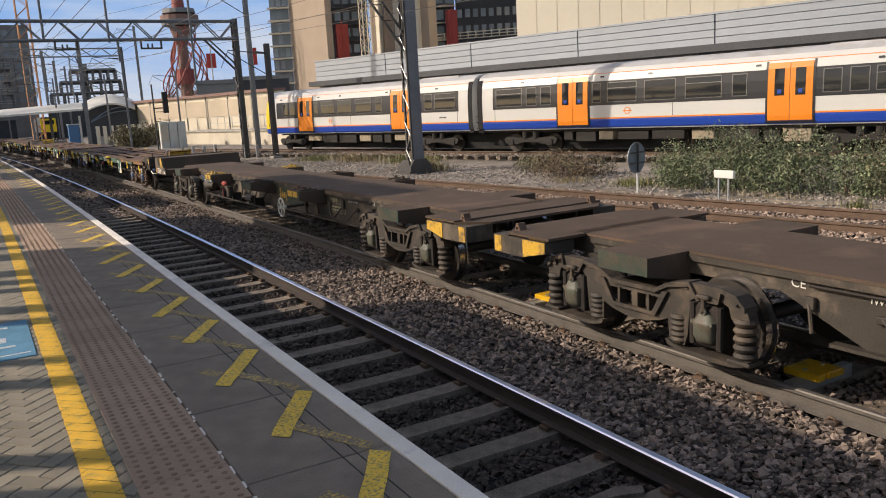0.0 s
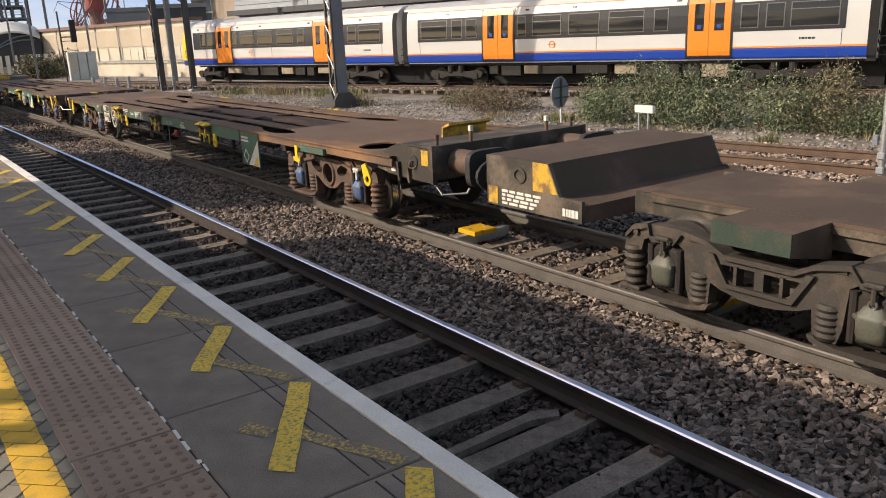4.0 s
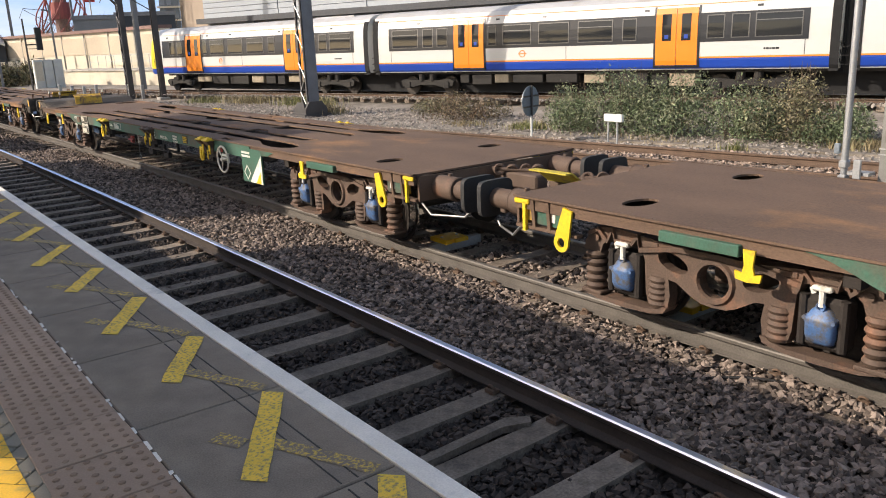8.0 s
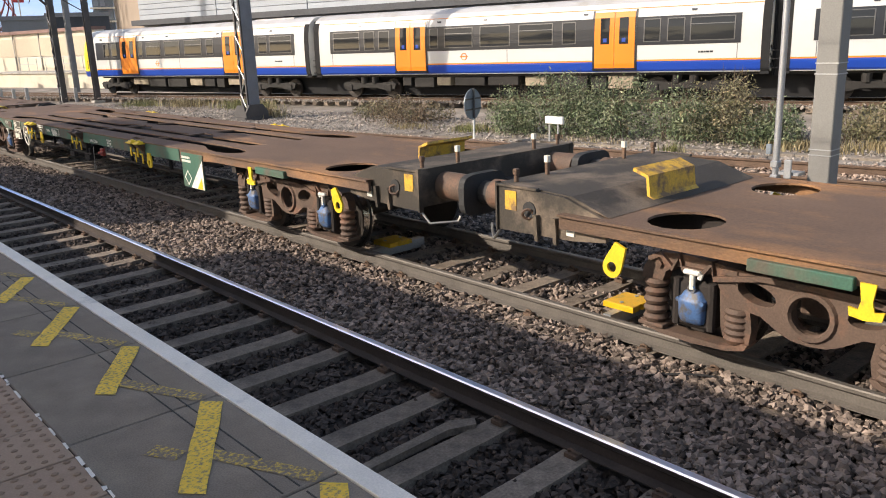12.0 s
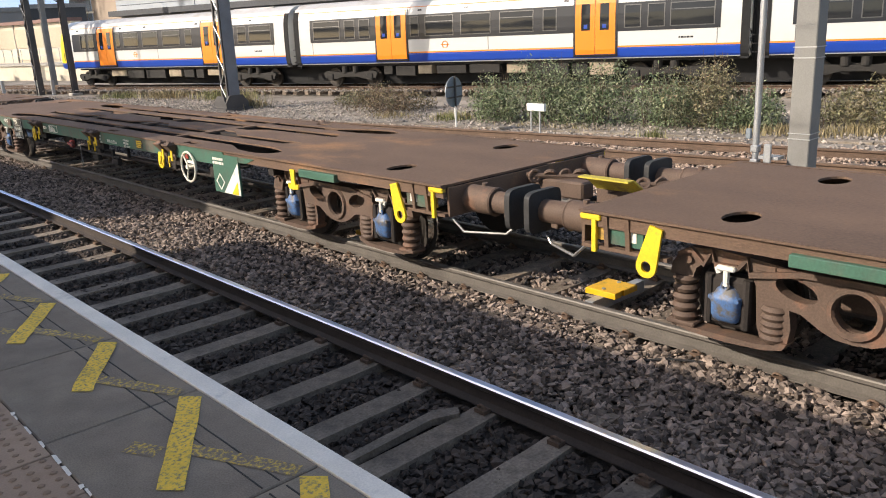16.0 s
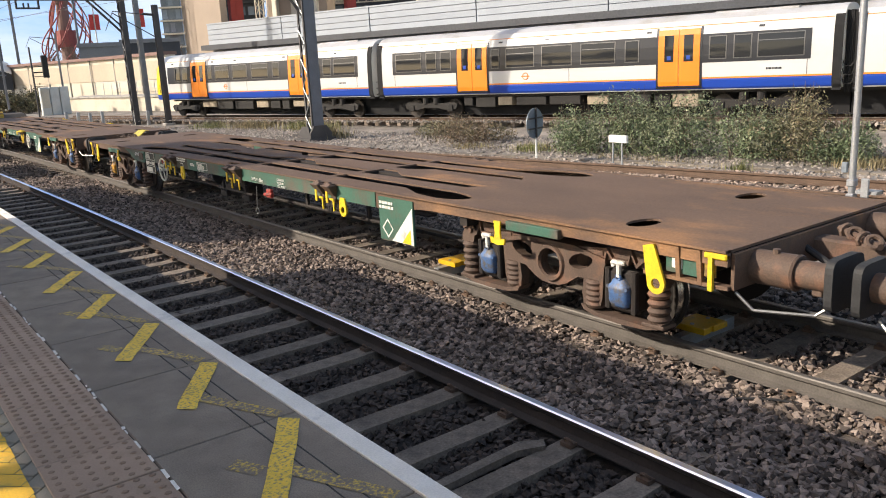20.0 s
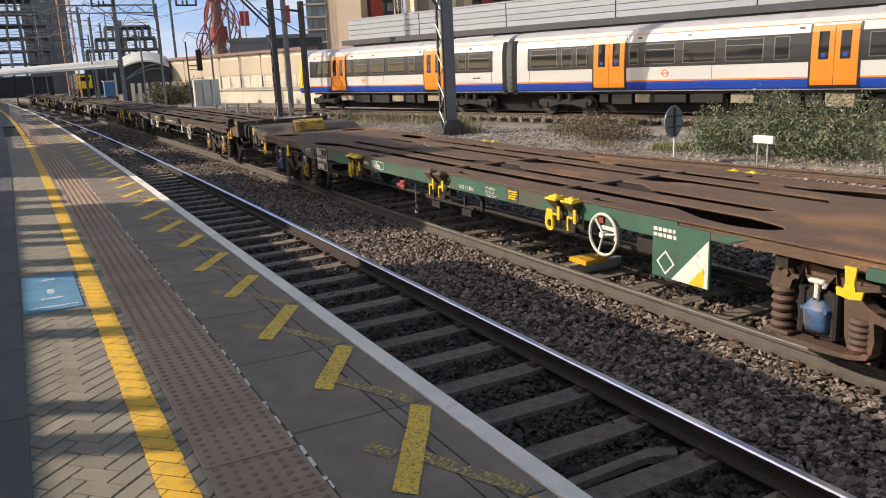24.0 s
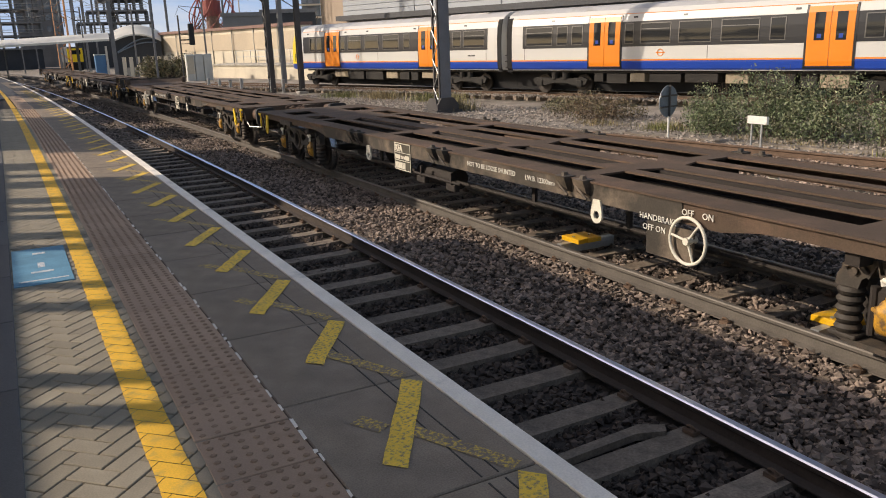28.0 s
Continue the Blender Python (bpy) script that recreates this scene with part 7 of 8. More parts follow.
M["leaf_green"] = leafy("leaf_green", (0.14, 0.185, 0.095), (0.21, 0.205, 0.13))
M["leaf_dull"] = leafy("leaf_dull", (0.15, 0.145, 0.075), (0.20, 0.155, 0.095))
M["leaf_brown"] = leafy("leaf_brown", (0.15, 0.10, 0.06), (0.12, 0.115, 0.055))
M["twig"] = mat("twig", (0.12, 0.085, 0.06), 0.9, scale=8, fine=60, var=0.2)
M["straw"] = leafy("straw", (0.26, 0.205, 0.11), (0.19, 0.165, 0.085))
M["weed"] = leafy("weed", (0.16, 0.17, 0.06), (0.24, 0.20, 0.10))
for k, (bx, by, rx, ry, bh, mt, ct) in enumerate((
        (15.3, 23.4, 1.3, 1.7, 1.0, "leaf_brown", 2600), (16.4, 26.5, 1.0, 1.2, 0.7, "leaf_dull", 1200),
        (15.0, 17.7, 1.1, 1.2, 1.5, "leaf_green", 3600), (15.2, 16.0, 1.2, 1.1, 1.9, "leaf_green", 4200), (15.6, 14.4, 1.3, 1.1, 1.7, "leaf_green", 4200),
        (16.0, 12.8, 1.3, 1.1, 1.55, "leaf_green", 3800), (16.3, 11.4, 1.2, 0.9, 1.9, "leaf_dull", 3200), (16.2, 10.4, 1.0, 0.9, 1.2, "leaf_green", 2600),
        (17.8, 9.0, 1.0, 0.9, 1.0, "leaf_dull", 1800), (17.6, 7.2, 1.4, 1.2, 1.45, "leaf_dull", 3400), (18.0, 5.4, 1.4, 1.2, 1.3, "leaf_brown", 3000),
        (18.3, 3.4, 1.5, 1.3, 1.2, "leaf_green", 3000), (18.8, 1.2, 1.5, 1.4, 1.3, "leaf_green", 2600), (19.4, -1.2, 1.6, 1.5, 1.3, "leaf_dull", 2200))):
    build_bush(100 + k, bx, by, rx, ry, bh, M[mt], ct, label="dense green trackside bush with small leaves" if mt == "leaf_green" else "straggly dull brownish-green trackside bush")
for k, (bx, by, rx, ry, bh) in enumerate(((11.3, 88.0, 2.2, 1.5, 2.2), (14.2, 92.0, 2.6, 1.5, 2.6))):
    build_bush(160 + k, bx, by, rx, ry, bh, M["leaf_dull"], 1600, 0.16, "dull green shrub in front of the cream wall")
for k, (gx, gy, rx, ry, gh, mt, ct) in enumerate((
        (14.4, 19.2, 0.7, 0.9, 0.30, "weed", 420), (14.0, 21.8, 0.6, 1.0, 0.22, "straw", 300), (15.9, 9.2, 0.9, 1.2, 0.30, "straw", 700), (16.6, 7.8, 0.7, 0.9, 0.28, "straw", 420),
        (13.6, 30.8, 0.7, 1.3, 0.5, "straw", 700), (15.6, 36.0, 1.3, 2.2, 0.5, "weed", 900), (14.6, 40.5, 1.2, 2.0, 0.45, "straw", 700), (13.5, 43.5, 1.0, 1.6, 0.4, "weed", 500),
        (13.4, 11.3, 0.25, 0.3, 0.35, "weed", 160), (17.0, 5.2, 0.9, 1.4, 0.32, "weed", 420), (14.2, 14.6, 0.6, 2.4, 0.16, "straw", 260))):
    build_grass(200 + k, gx, gy, rx, ry, gh, M[mt], ct, "dry straw-coloured grass tufts on gravel" if mt == "straw" else "low green and yellow weeds on gravel")

# ---- buildings and distance ----
# Panel grey lowered and blued to put the wall's weak light into its colour.
M["panel_shade_grey"] = mat("panel_shade_grey", (0.30, 0.335, 0.38), 0.45, metal=0.25, scale=0.6, fine=12, var=0.05, rand=0.05)
M["brick_beige"] = mat("brick_beige", (0.36, 0.29, 0.23), 0.9, scale=0.4, fine=10, var=0.06)
M["tower_dark"] = mat("tower_dark", (0.05, 0.055, 0.065), 0.6, scale=0.5, fine=8, var=0.15)
M["tower_glass"] = mat("tower_glass", (0.16, 0.20, 0.25), 0.15, scale=0.5, fine=8, var=0.12, rand=0.3, spec=0.8)
M["cream_panel"] = mat("cream_panel", (0.74, 0.68, 0.56), 0.6, scale=0.4, fine=8, var=0.03, rand=0.04)
M["site_grey"] = mat("site_grey", (0.22, 0.225, 0.235), 0.9, scale=0.4, fine=8, var=0.12)
M["roof_white"] = mat("roof_white", (0.72, 0.70, 0.64), 0.5, scale=0.4, fine=8, var=0.04)
M["orbit_red"] = mat("orbit_red", (0.30, 0.075, 0.065), 0.6, scale=0.2, fine=4, var=0.1)
M["orbit_brown"] = mat("orbit_brown", (0.22, 0.13, 0.11), 0.7, scale=0.2, fine=4, var=0.1)
M["crane_orange"] = mat("crane_orange", (0.50, 0.24, 0.11), 0.7, scale=0.4, fine=6, var=0.08)
M["site_red"] = mat("site_red", (0.45, 0.07, 0.06), 0.7, scale=0.4, fine=6, var=0.08)


def facing(pl, pr):
    """The pose of a front that runs from pl to pr (seen left to right): x along it, y away from the viewer."""
    d = Vector((pr[0] - pl[0], pr[1] - pl[1], 0))
    return Matrix.Translation((pl[0], pl[1], 0)) @ pose(0, 0, 0, 0, 0, math.degrees(math.atan2(d.y, d.x))), d.length


def block(name, label, pl, pr, depth, z0, z1, wall, cols, rows, glass, fw=0.6, fh=0.55, zw=None, ledge=False, recess=0.12):
    """A far building: walls and roof, with each window of its front and its two sides as a part."""
    m, w = facing(pl, pr)
    b = thing(name, None, None, label, "building", m=m)
    bm = bmesh.new()
    bm_box(bm, 0, 0, z0 - 30 if z0 > 3 else G0, w, depth, z1)
    part("wall", bm, wall, b)
    bm = bmesh.new()
    bm_box(bm, -0.2, -0.2, z1, w + 0.2, depth + 0.2, z1 + 0.5)
    part("roof", bm, M["site_grey"], b)
    zw = z0 if zw is None else zw
    cw, rh = w / max(cols, 1), (z1 - zw) / max(rows, 1)
    if cols and rows:
        bm = bmesh.new()
        bm_box(bm, -fw * cw / 2, -recess, -fh * rh / 2, fw * cw / 2, 0.02, fh * rh / 2)
        me = mesh_of(bm, "window", glass)
        for i in range(cols):
            for j in range(rows):
                ob = share("window", me, b, (i + 0.5) * cw, 0, zw + (j + 0.5) * rh)
    if ledge:
        for j in range(rows + 1):
            bm = bmesh.new()
            bm_box(bm, -0.3, -0.9, zw + j * rh - 0.12, w + 0.3, 0.0, zw + j * rh + 0.12)
            part("floor_slab", bm, ledge, b)
    return b, w


def open_frame(label, pl, pr, depth, z1, floors, bays):
    """A concrete frame under construction: floor slabs on columns, with guard rails, open to the sky."""
    m, w = facing(pl, pr)
    b = thing("site_building", None, None, label, "building", m=m)
    for j in range(floors + 1):
        z = 4.0 + (z1 - 4.0) * j / floors
        cut = 0.0 if j < floors - 1 else 0.28 * w * (j - floors + 2) / 2
        box_part("floor_slab", b, M["site_grey"], cut, 0, z - 0.35, w - cut * 0.4, depth, z)
        for i in range(bays + 1):
            x = cut + (w - 1.4 * cut) * i / bays
            if j:
                for y in (0.3, depth * 0.5, depth - 0.6):
                    box_part("column", b, M["site_grey"], x - 0.2, y, z - (z1 - 4.0) / floors, x + 0.2, y + 0.4, z - 0.35)
        for k in (0.5, 1.0):
            bm = bmesh.new()
            bm_tube(bm, (cut, 0.1, z + k), (w - cut * 0.4, 0.1, z + k), 0.06, n=5)
            part("guard_rail", bm, M["galv"], b)
    box_part("ground_storey", b, M["tower_dark"], 0.5, 0.8, G0, w - 0.5, depth - 0.5, 4.0)
    box_part("lift_core", b, M["site_grey"], w * 0.42, depth * 0.3, 4.0, w * 0.52, depth * 0.6, z1 + 1.2)


# long grey panelled wall behind the train
def build_panel_wall():
    m = TRAIN @ pose(12.0, 0, -0.06)
    w = thing("wall_panelled", None, None, "long low building clad in pale grey horizontal panels", "building", kind="structure", m=m)
    bm = bmesh.new()
    bm_box(bm, 0.2, -62, G0, 12, 42.2, 6.2)
    part("wall_core", bm, M["site_grey"], w)
    bm = bmesh.new()
    bm_box(bm, -0.9, -62, 4.30, 0.2, 42.2, 4.68)
    part("dark_soffit", bm, M["tower_dark"], w)
    L = 8.5
    h = 0.385
    bm = bmesh.new()
    bm_box(bm, -0.06, 0.03, 0.012, 0.2, L - 0.03, h - 0.012, 0.012)
    me = mesh_of(bm, "wall_panel", M["panel_shade_grey"])
    for i in range(12):
        for j in range(4):
            share("wall_panel", me, w, 0, 42.3 - L * (i + 1), 4.68 + j * h)
    bm = bmesh.new()
    bm_box(bm, -0.1, -62, 6.22, 0.3, 42.3, 6.32)
    part("parapet", bm, M["panel_shade_grey"], w)
    for k in range(11):
        bm = bmesh.new()
        bm_box(bm, -0.5, 36 - 9 * k, G0, 0.2, 36.6 - 9 * k, 4.3)
        part("pier", bm, M["site_grey"], w)


build_panel_wall()
t1, _ = block("apartment_tower", "tall beige brick apartment tower with glazed corner balconies", (45.4, 132.2), (47.6, 122.0), 1.2, 7.0, 60, M["brick_beige"], 0, 0, M["tower_glass"])
block("apartment_tower", "glazed balcony side of a tall apartment tower", (42.6, 133.6), (45.3, 132.3), 8, 7.0, 60, M["tower_glass"], 3, 26, M["tower_glass"], 0.7, 0.7, ledge=M["cream_panel"])
block("office_tower", "dark unfinished tower wrapped in black netting", (57.0, 149.0), (66.0, 145.0), 14, 9.0, 70, M["tower_dark"], 6, 20, M["tower_glass"], 0.7, 0.5, ledge=M["tower_dark"])
block("site_tower", "pale concrete tower core under construction", (62.3, 136.0), (64.0, 118.0), 1.6, 9.0, 60, M["brick_beige"], 3, 1, M["cream_panel"], 0.25, 0.98, recess=0.5)
block("office_tower", "dark glass tower with white floor edges", (80.6, 148.6), (86.0, 145.6), 12, 12.0, 70, M["tower_dark"], 3, 18, M["tower_glass"], 0.8, 0.6, ledge=M["cream_panel"])
block("office_tower", "dark scaffolded tower beside a white building", (86.2, 145.4), (97.0, 138.3), 14, 12.0, 70, M["tower_dark"], 8, 18, M["tower_glass"], 0.6, 0.5)
block("retail_building", "large cream building clad in tall panels", (61.4, 90.0), (105.0, 33.0), 30, 5.0, 34, M["cream_panel"], 26, 1, M["cream_panel"], 0.96, 0.99, recess=0.06)
block("apartment_tower", "grey apartment tower far down the line", (2.0, 212.0), (11.5, 211.5), 12, 7.0, 24.5, M["site_grey"], 5, 7, M["tower_glass"], 0.6, 0.5)
open_frame("half-built concrete frame with open floors", (11.8, 180.3), (26.0, 178.6), 12, 13.0, 4, 6)
open_frame("half-built concrete frame behind scaffolding", (-14.0, 190.0), (6.0, 190.0), 12, 19.5, 6, 8)
block("warehouse", "dark low shed roof behind the cream wall", (29.0, 111.0), (36.0, 109.0), 10, 2.0, 6.9, M["tower_dark"], 0, 0, M["tower_glass"])
block("warehouse", "low grey plant building behind the cream wall", (24.0, 112.0), (29.0, 110.5), 8, 2.0, 6.6, M["site_grey"], 4, 1, M["cream_panel"], 0.8, 0.15)


def lattice_tower(x, y, z0, z1, w, material, name, label):
    c = thing(name, None, None, label, "crane")
    for dx in (0, w):
        for dy in (0, w):
            bm = bmesh.new()
            bm_tube(bm, (x + dx, y + dy, z0), (x + dx, y + dy, z1), 0.10, n=6)
            part("mast_leg", bm, material, c)
    n = int((z1 - z0) / w / 0.9)
    bm = bmesh.new()
    for s in ((0, 0, w, 0), (0, 0, 0, w), (w, 0, w, w), (0, w, w, w)):
        lattice_face(bm, (x + s[0], y + s[1], z0), (x + s[0], y + s[1], z1), (x + s[2], y + s[3], z0), (x + s[2], y + s[3], z1), n, 0.05)
    part("lacing", bm, material, c)


lattice_tower(60.2, 135.0, G0, 60, 1.5, M["cream_panel"], "hoist_mast", "white lattice hoist mast beside a tower")
lattice_tower(6.0, 150.0, G0, 40, 1.8, M["crane_orange"], "tower_crane", "orange lattice tower crane mast in the distance")
for (x, y, z0, z1) in ((53.0, 130.5, 10.4, 16.5), (82.2, 142.0, 13.5, 20.5)):
    bm = bmesh.new()
    bm_box(bm, x, y, z0, x + 2.2, y + 1.0, z1)
    bm_box(bm, x + 0.9, y - 0.06, G0, x + 1.1, y + 0.02, z1 + 0.6)
    thing("site_hoist", bm, M["site_red"], "red hoist cage on the side of a tower", "hoist")


def build_scaffold():
    s = thing("scaffold_rail", None, None, "white guard rails on a roof edge", "railing")
    a, b = Vector((78.0, 146.0, 14.6)), Vector((96.5, 136.5, 15.2))
    for z in (0, 0.6, 1.2):
        bm = bmesh.new()
        bm_tube(bm, a + Vector((0, 0, z)), b + Vector((0, 0, z)), 0.12, n=6)
        part("guard_rail", bm, M["cream_panel"], s)
    for k in range(14):
        p = a.lerp(b, k / 13)
        bm = bmesh.new()
        bm_tube(bm, p - Vector((0, 0, 15)) if k in (0, 13) else p, p + Vector((0, 0, 1.4)), 0.12, n=6)
        part("guard_post", bm, M["cream_panel"], s)


build_scaffold()


def build_cream_wall():
    w = thing("wall_cream", None, None, "long cream rendered wall with dark coping behind the tracks", "wall", kind="structure")
    m, ln = facing((14.9, 113.5), (22.8, 76.6))
    w.matrix_basis = m
    bm = bmesh.new()
    bm_box(bm, 0, 0, G0, ln, 1.0, 4.45)
    part("wall_face", bm, M["cream_wall"], w)
    bm = bmesh.new()
    bm_box(bm, -0.2, -0.3, 4.45, ln, 1.2, 4.75)
    part("coping", bm, M["orbit_brown"], w)
    bm = bmesh.new()
    bm_box(bm, 0, -0.08, 2.3, ln, 0.0, 4.0)
    part("buff_band", bm, M["brick_pale"], w)
    for k in range(7):
        bm = bmesh.new()
        bm_box(bm, 5.0 * k + 3, -0.12, G0, 5.0 * k + 3.12, 0, 4.45)
        part("wall_joint", bm, M["concrete"], w)


M["brick_pale"] = mat("brick_pale", (0.50, 0.42, 0.32), 0.85, scale=0.3, fine=8, var=0.06)
build_cream_wall()


def build_round_station():
    s = thing("station_building", None, None, "distant station hall with curved white roof and dark arched glazing", "building")
    m, ln = facing((9.6, 110.2), (15.4, 109.4))
    s.matrix_basis = m
    arc = [(ln * t, 4.3 + 1.3 * math.sin(math.pi * (0.12 + 0.76 * t))) for t in (i / 14 for i in range(15))]
    bm = bmesh.new()
    rows = [[bm.verts.new(p) for p in ((x, -0.9, z - 1.15), (x, -0.9, z - 0.95), (x, 1.5, z - 0.1), (x, 7.0, z + 0.35), (x, 9.0, z - 0.9))] for x, z in arc]
    for A, B in zip(rows, rows[1:]):
        for j in range(5):
            bm.faces.new((A[j], B[j], B[(j + 1) % 5], A[(j + 1) % 5]))
    part("roof", bm, M["roof_white"], s)
    bm = bmesh.new()
    bm_prism(bm, [(0, G0)] + [(x, z - 1.0) for x, z in arc] + [(ln, G0)], "y", 0, 8)
    part("dark_glazing", bm, M["tower_dark"], s)
    for r in (0.0, 0.5):
        bm = bmesh.new()
        pts = [(ln * (0.1 + 0.8 * t), -0.2, 2.2 + (1.9 - r) * math.sin(math.pi * (0.05 + 0.55 * t))) for t in (i / 10 for i in range(11))]
        for p, q in zip(pts, pts[1:]):
            bm_tube(bm, p, q, 0.10, n=6)
        part("arch_rib", bm, M["tower_glass"], s)
    l = thing("station_roof", None, None, "long pale low station roof curving into the distance", "building")
    m, ln = facing((-16.0, 113.0), (9.4, 110.3))
    l.matrix_basis = m
    bm = bmesh.new()
    rows = [[bm.verts.new(p) for p in ((ln * t, -0.5, 3.0 + 0.9 * t), (ln * t, -0.5, 3.25 + 0.9 * t), (ln * t, 4.0, 3.8 + 1.2 * t), (ln * t, 9.0, 3.2 + 0.9 * t))] for t in (0, 0.25, 0.5, 0.75, 1.0)]
    for A, B in zip(rows, rows[1:]):
        for j in range(4):
            bm.faces.new((A[j], B[j], B[(j + 1) % 4], A[(j + 1) % 4]))
    part("roof", bm, M["roof_white"], l)
    # Dark boxes added far back to stand for the shade under the roof.
    bm = bmesh.new()
    bm_box(bm, 20, 62, G0, ln + 14, 64, 5.5)
    bm_box(bm, -30, 62, G0, 3, 64, 5.5)
    part("far_hall", bm, M["tower_dark"], l)
    for k in (0, 1, 2, 3, 9):
        box_part("roof_column", l, M["roof_white"], 0.6 + k * 2.7, 0.3, G0, 0.85 + k * 2.7, 0.55, 3.3)


build_round_station()


def build_orbit():
    o = thing("lattice_tower", None, None, "distant red lattice observation tower with round decks", "tower")
    c = Vector((87.5, 390.0, 0))
    for (z0, z1, r0, r1, mt) in ((G0, 17, 3.4, 2.8, "orbit_brown"), (17, 24, 4.2, 4.2, "orbit_red"), (24, 35, 2.8, 2.4, "orbit_brown"), (35, 43, 2.6, 5, "orbit_brown"), (43.5, 46, 8, 8.6, "site_grey"), (46, 48, 8.6, 8.6, "orbit_brown"), (49, 51, 7.5, 7.0, "site_grey"), (48, 70, 3, 2, "orbit_red")):
        bm = bmesh.new()
        bm_tube(bm, c + Vector((0, 0, z0)), c + Vector((0, 0, z1)), r0, r1, n=16)
        part("deck" if z1 - z0 < 4 else "trunk", bm, M[mt], o)
    rnd = random.Random(9)
    for k in range(16):
        bm = bmesh.new()
        last = None
        ph, tilt = rnd.uniform(0, 6.28), rnd.uniform(0.5, 1.3)
        for i in range(25):
            t = i / 24
            r = 13.5 * (1 - 0.75 * t) + 2.5 * math.sin(5 * t + ph)
            a = ph + 4.0 * tilt * t
            p = c + Vector((r * math.cos(a), r * math.sin(a), 1 + 44 * t))
            if last is not None:
                bm_tube(bm, last, p, 0.3, n=5, caps=False)
            last = p
        part("lattice_loop", bm, M["orbit_red"], o)


build_orbit()
for x, y, z0, z1 in ((27.2, 117.0, 9.0, 11.0), (32.7, 115.4, 9.2, 11.6)):
    f = thing("banner_pole", None, None, "tall pole with a pair of red banners", "banner")
    bm = bmesh.new()
    bm_tube(bm, (x + 0.5, y, G0), (x + 0.5, y, z1 + 1.0), 0.09, n=8)
    part("pole", bm, M["galv"], f)
    for dx in (-0.15, 0.6):
        bm = bmesh.new()
        bm_box(bm, x + dx, y - 0.03, z0, x + dx + 0.55, y + 0.03, z1)
        part("banner", bm, M["banner_red"], f)


def build_far_trees():
    for k in range(9):
        t = thing("tree", None, None, "bare winter tree with thin grey-brown twigs", "tree", group="bare trees behind the wall")
        rnd = random.Random(40 + k)
        x, y = 24.0 + 1.9 * k + rnd.uniform(-0.6, 0.6), 121 + rnd.uniform(-2, 6)
        bm = bmesh.new()
        bm_tube(bm, (x, y, G0), (x, y, 3.5), 0.16, 0.10, n=7)
        part("trunk", bm, M["twig"], t)
        bm = bmesh.new()
        for i in range(38):
            p = Vector((x, y, rnd.uniform(2.2, 4.2)))
            q = p + Vector((rnd.uniform(-1.6, 1.6), rnd.uniform(-1.6, 1.6), rnd.uniform(1.6, 4.0)))
            bm_tube(bm, p, q, 0.05, 0.012, n=4, caps=False)
            for j in range(3):
                u = p.lerp(q, rnd.uniform(0.4, 0.95))
                bm_tube(bm, u, u + Vector((rnd.uniform(-0.7, 0.7), rnd.uniform(-0.7, 0.7), rnd.uniform(0.3, 1.1))), 0.018, 0.006, n=3, caps=False)
        part("crown", bm, M["twig"], t)


build_far_trees()


def build_far_loco():
    l = thing("locomotive", None, None, "distant locomotive with bright yellow cab end", "locomotive")
    l.matrix_basis = pose(9.0, 158.0, 0.0)
    bm = bmesh.new()
    bm_box(bm, -1.3, 0, 0.9, 1.3, 16, 3.7, 0.2)
    part("body", bm, M["tower_dark"], l)
    bm = bmesh.new()
    bm_box(bm, -1.25, -0.12, 1.1, 1.25, 0, 3.4, 0.04)
    part("cab_front", bm, M["train_yellow"], l)
    bm = bmesh.new()
    bm_box(bm, -0.9, -0.16, 2.4, 0.9, -0.1, 3.1)
    part("windscreen", bm, M["pane"], l)
    for y in (2.5, 13.5):
        bm = bmesh.new()
        bm_box(bm, -1.2, y - 1.6, G0, 1.2, y + 1.6, 0.9, 0.05)
        part("bogie", bm, M["train_under"], l)


build_far_loco()


def build_low_wall():
    w = thing("low_wall", None, None, "low pale wall with square pillars before the station hall", "wall")
    m, ln = facing((9.8, 104.0), (15.6, 102.6))
    w.matrix_basis = m
    box_part("wall_base", w, M["concrete"], 0, 0, G0, ln, 0.4, 0.7)
    for k in range(8):
        box_part("pillar", w, M["cream_panel"], 0.78 * k, -0.1, G0, 0.78 * k + 0.38, 0.5, 1.9)


build_low_wall()


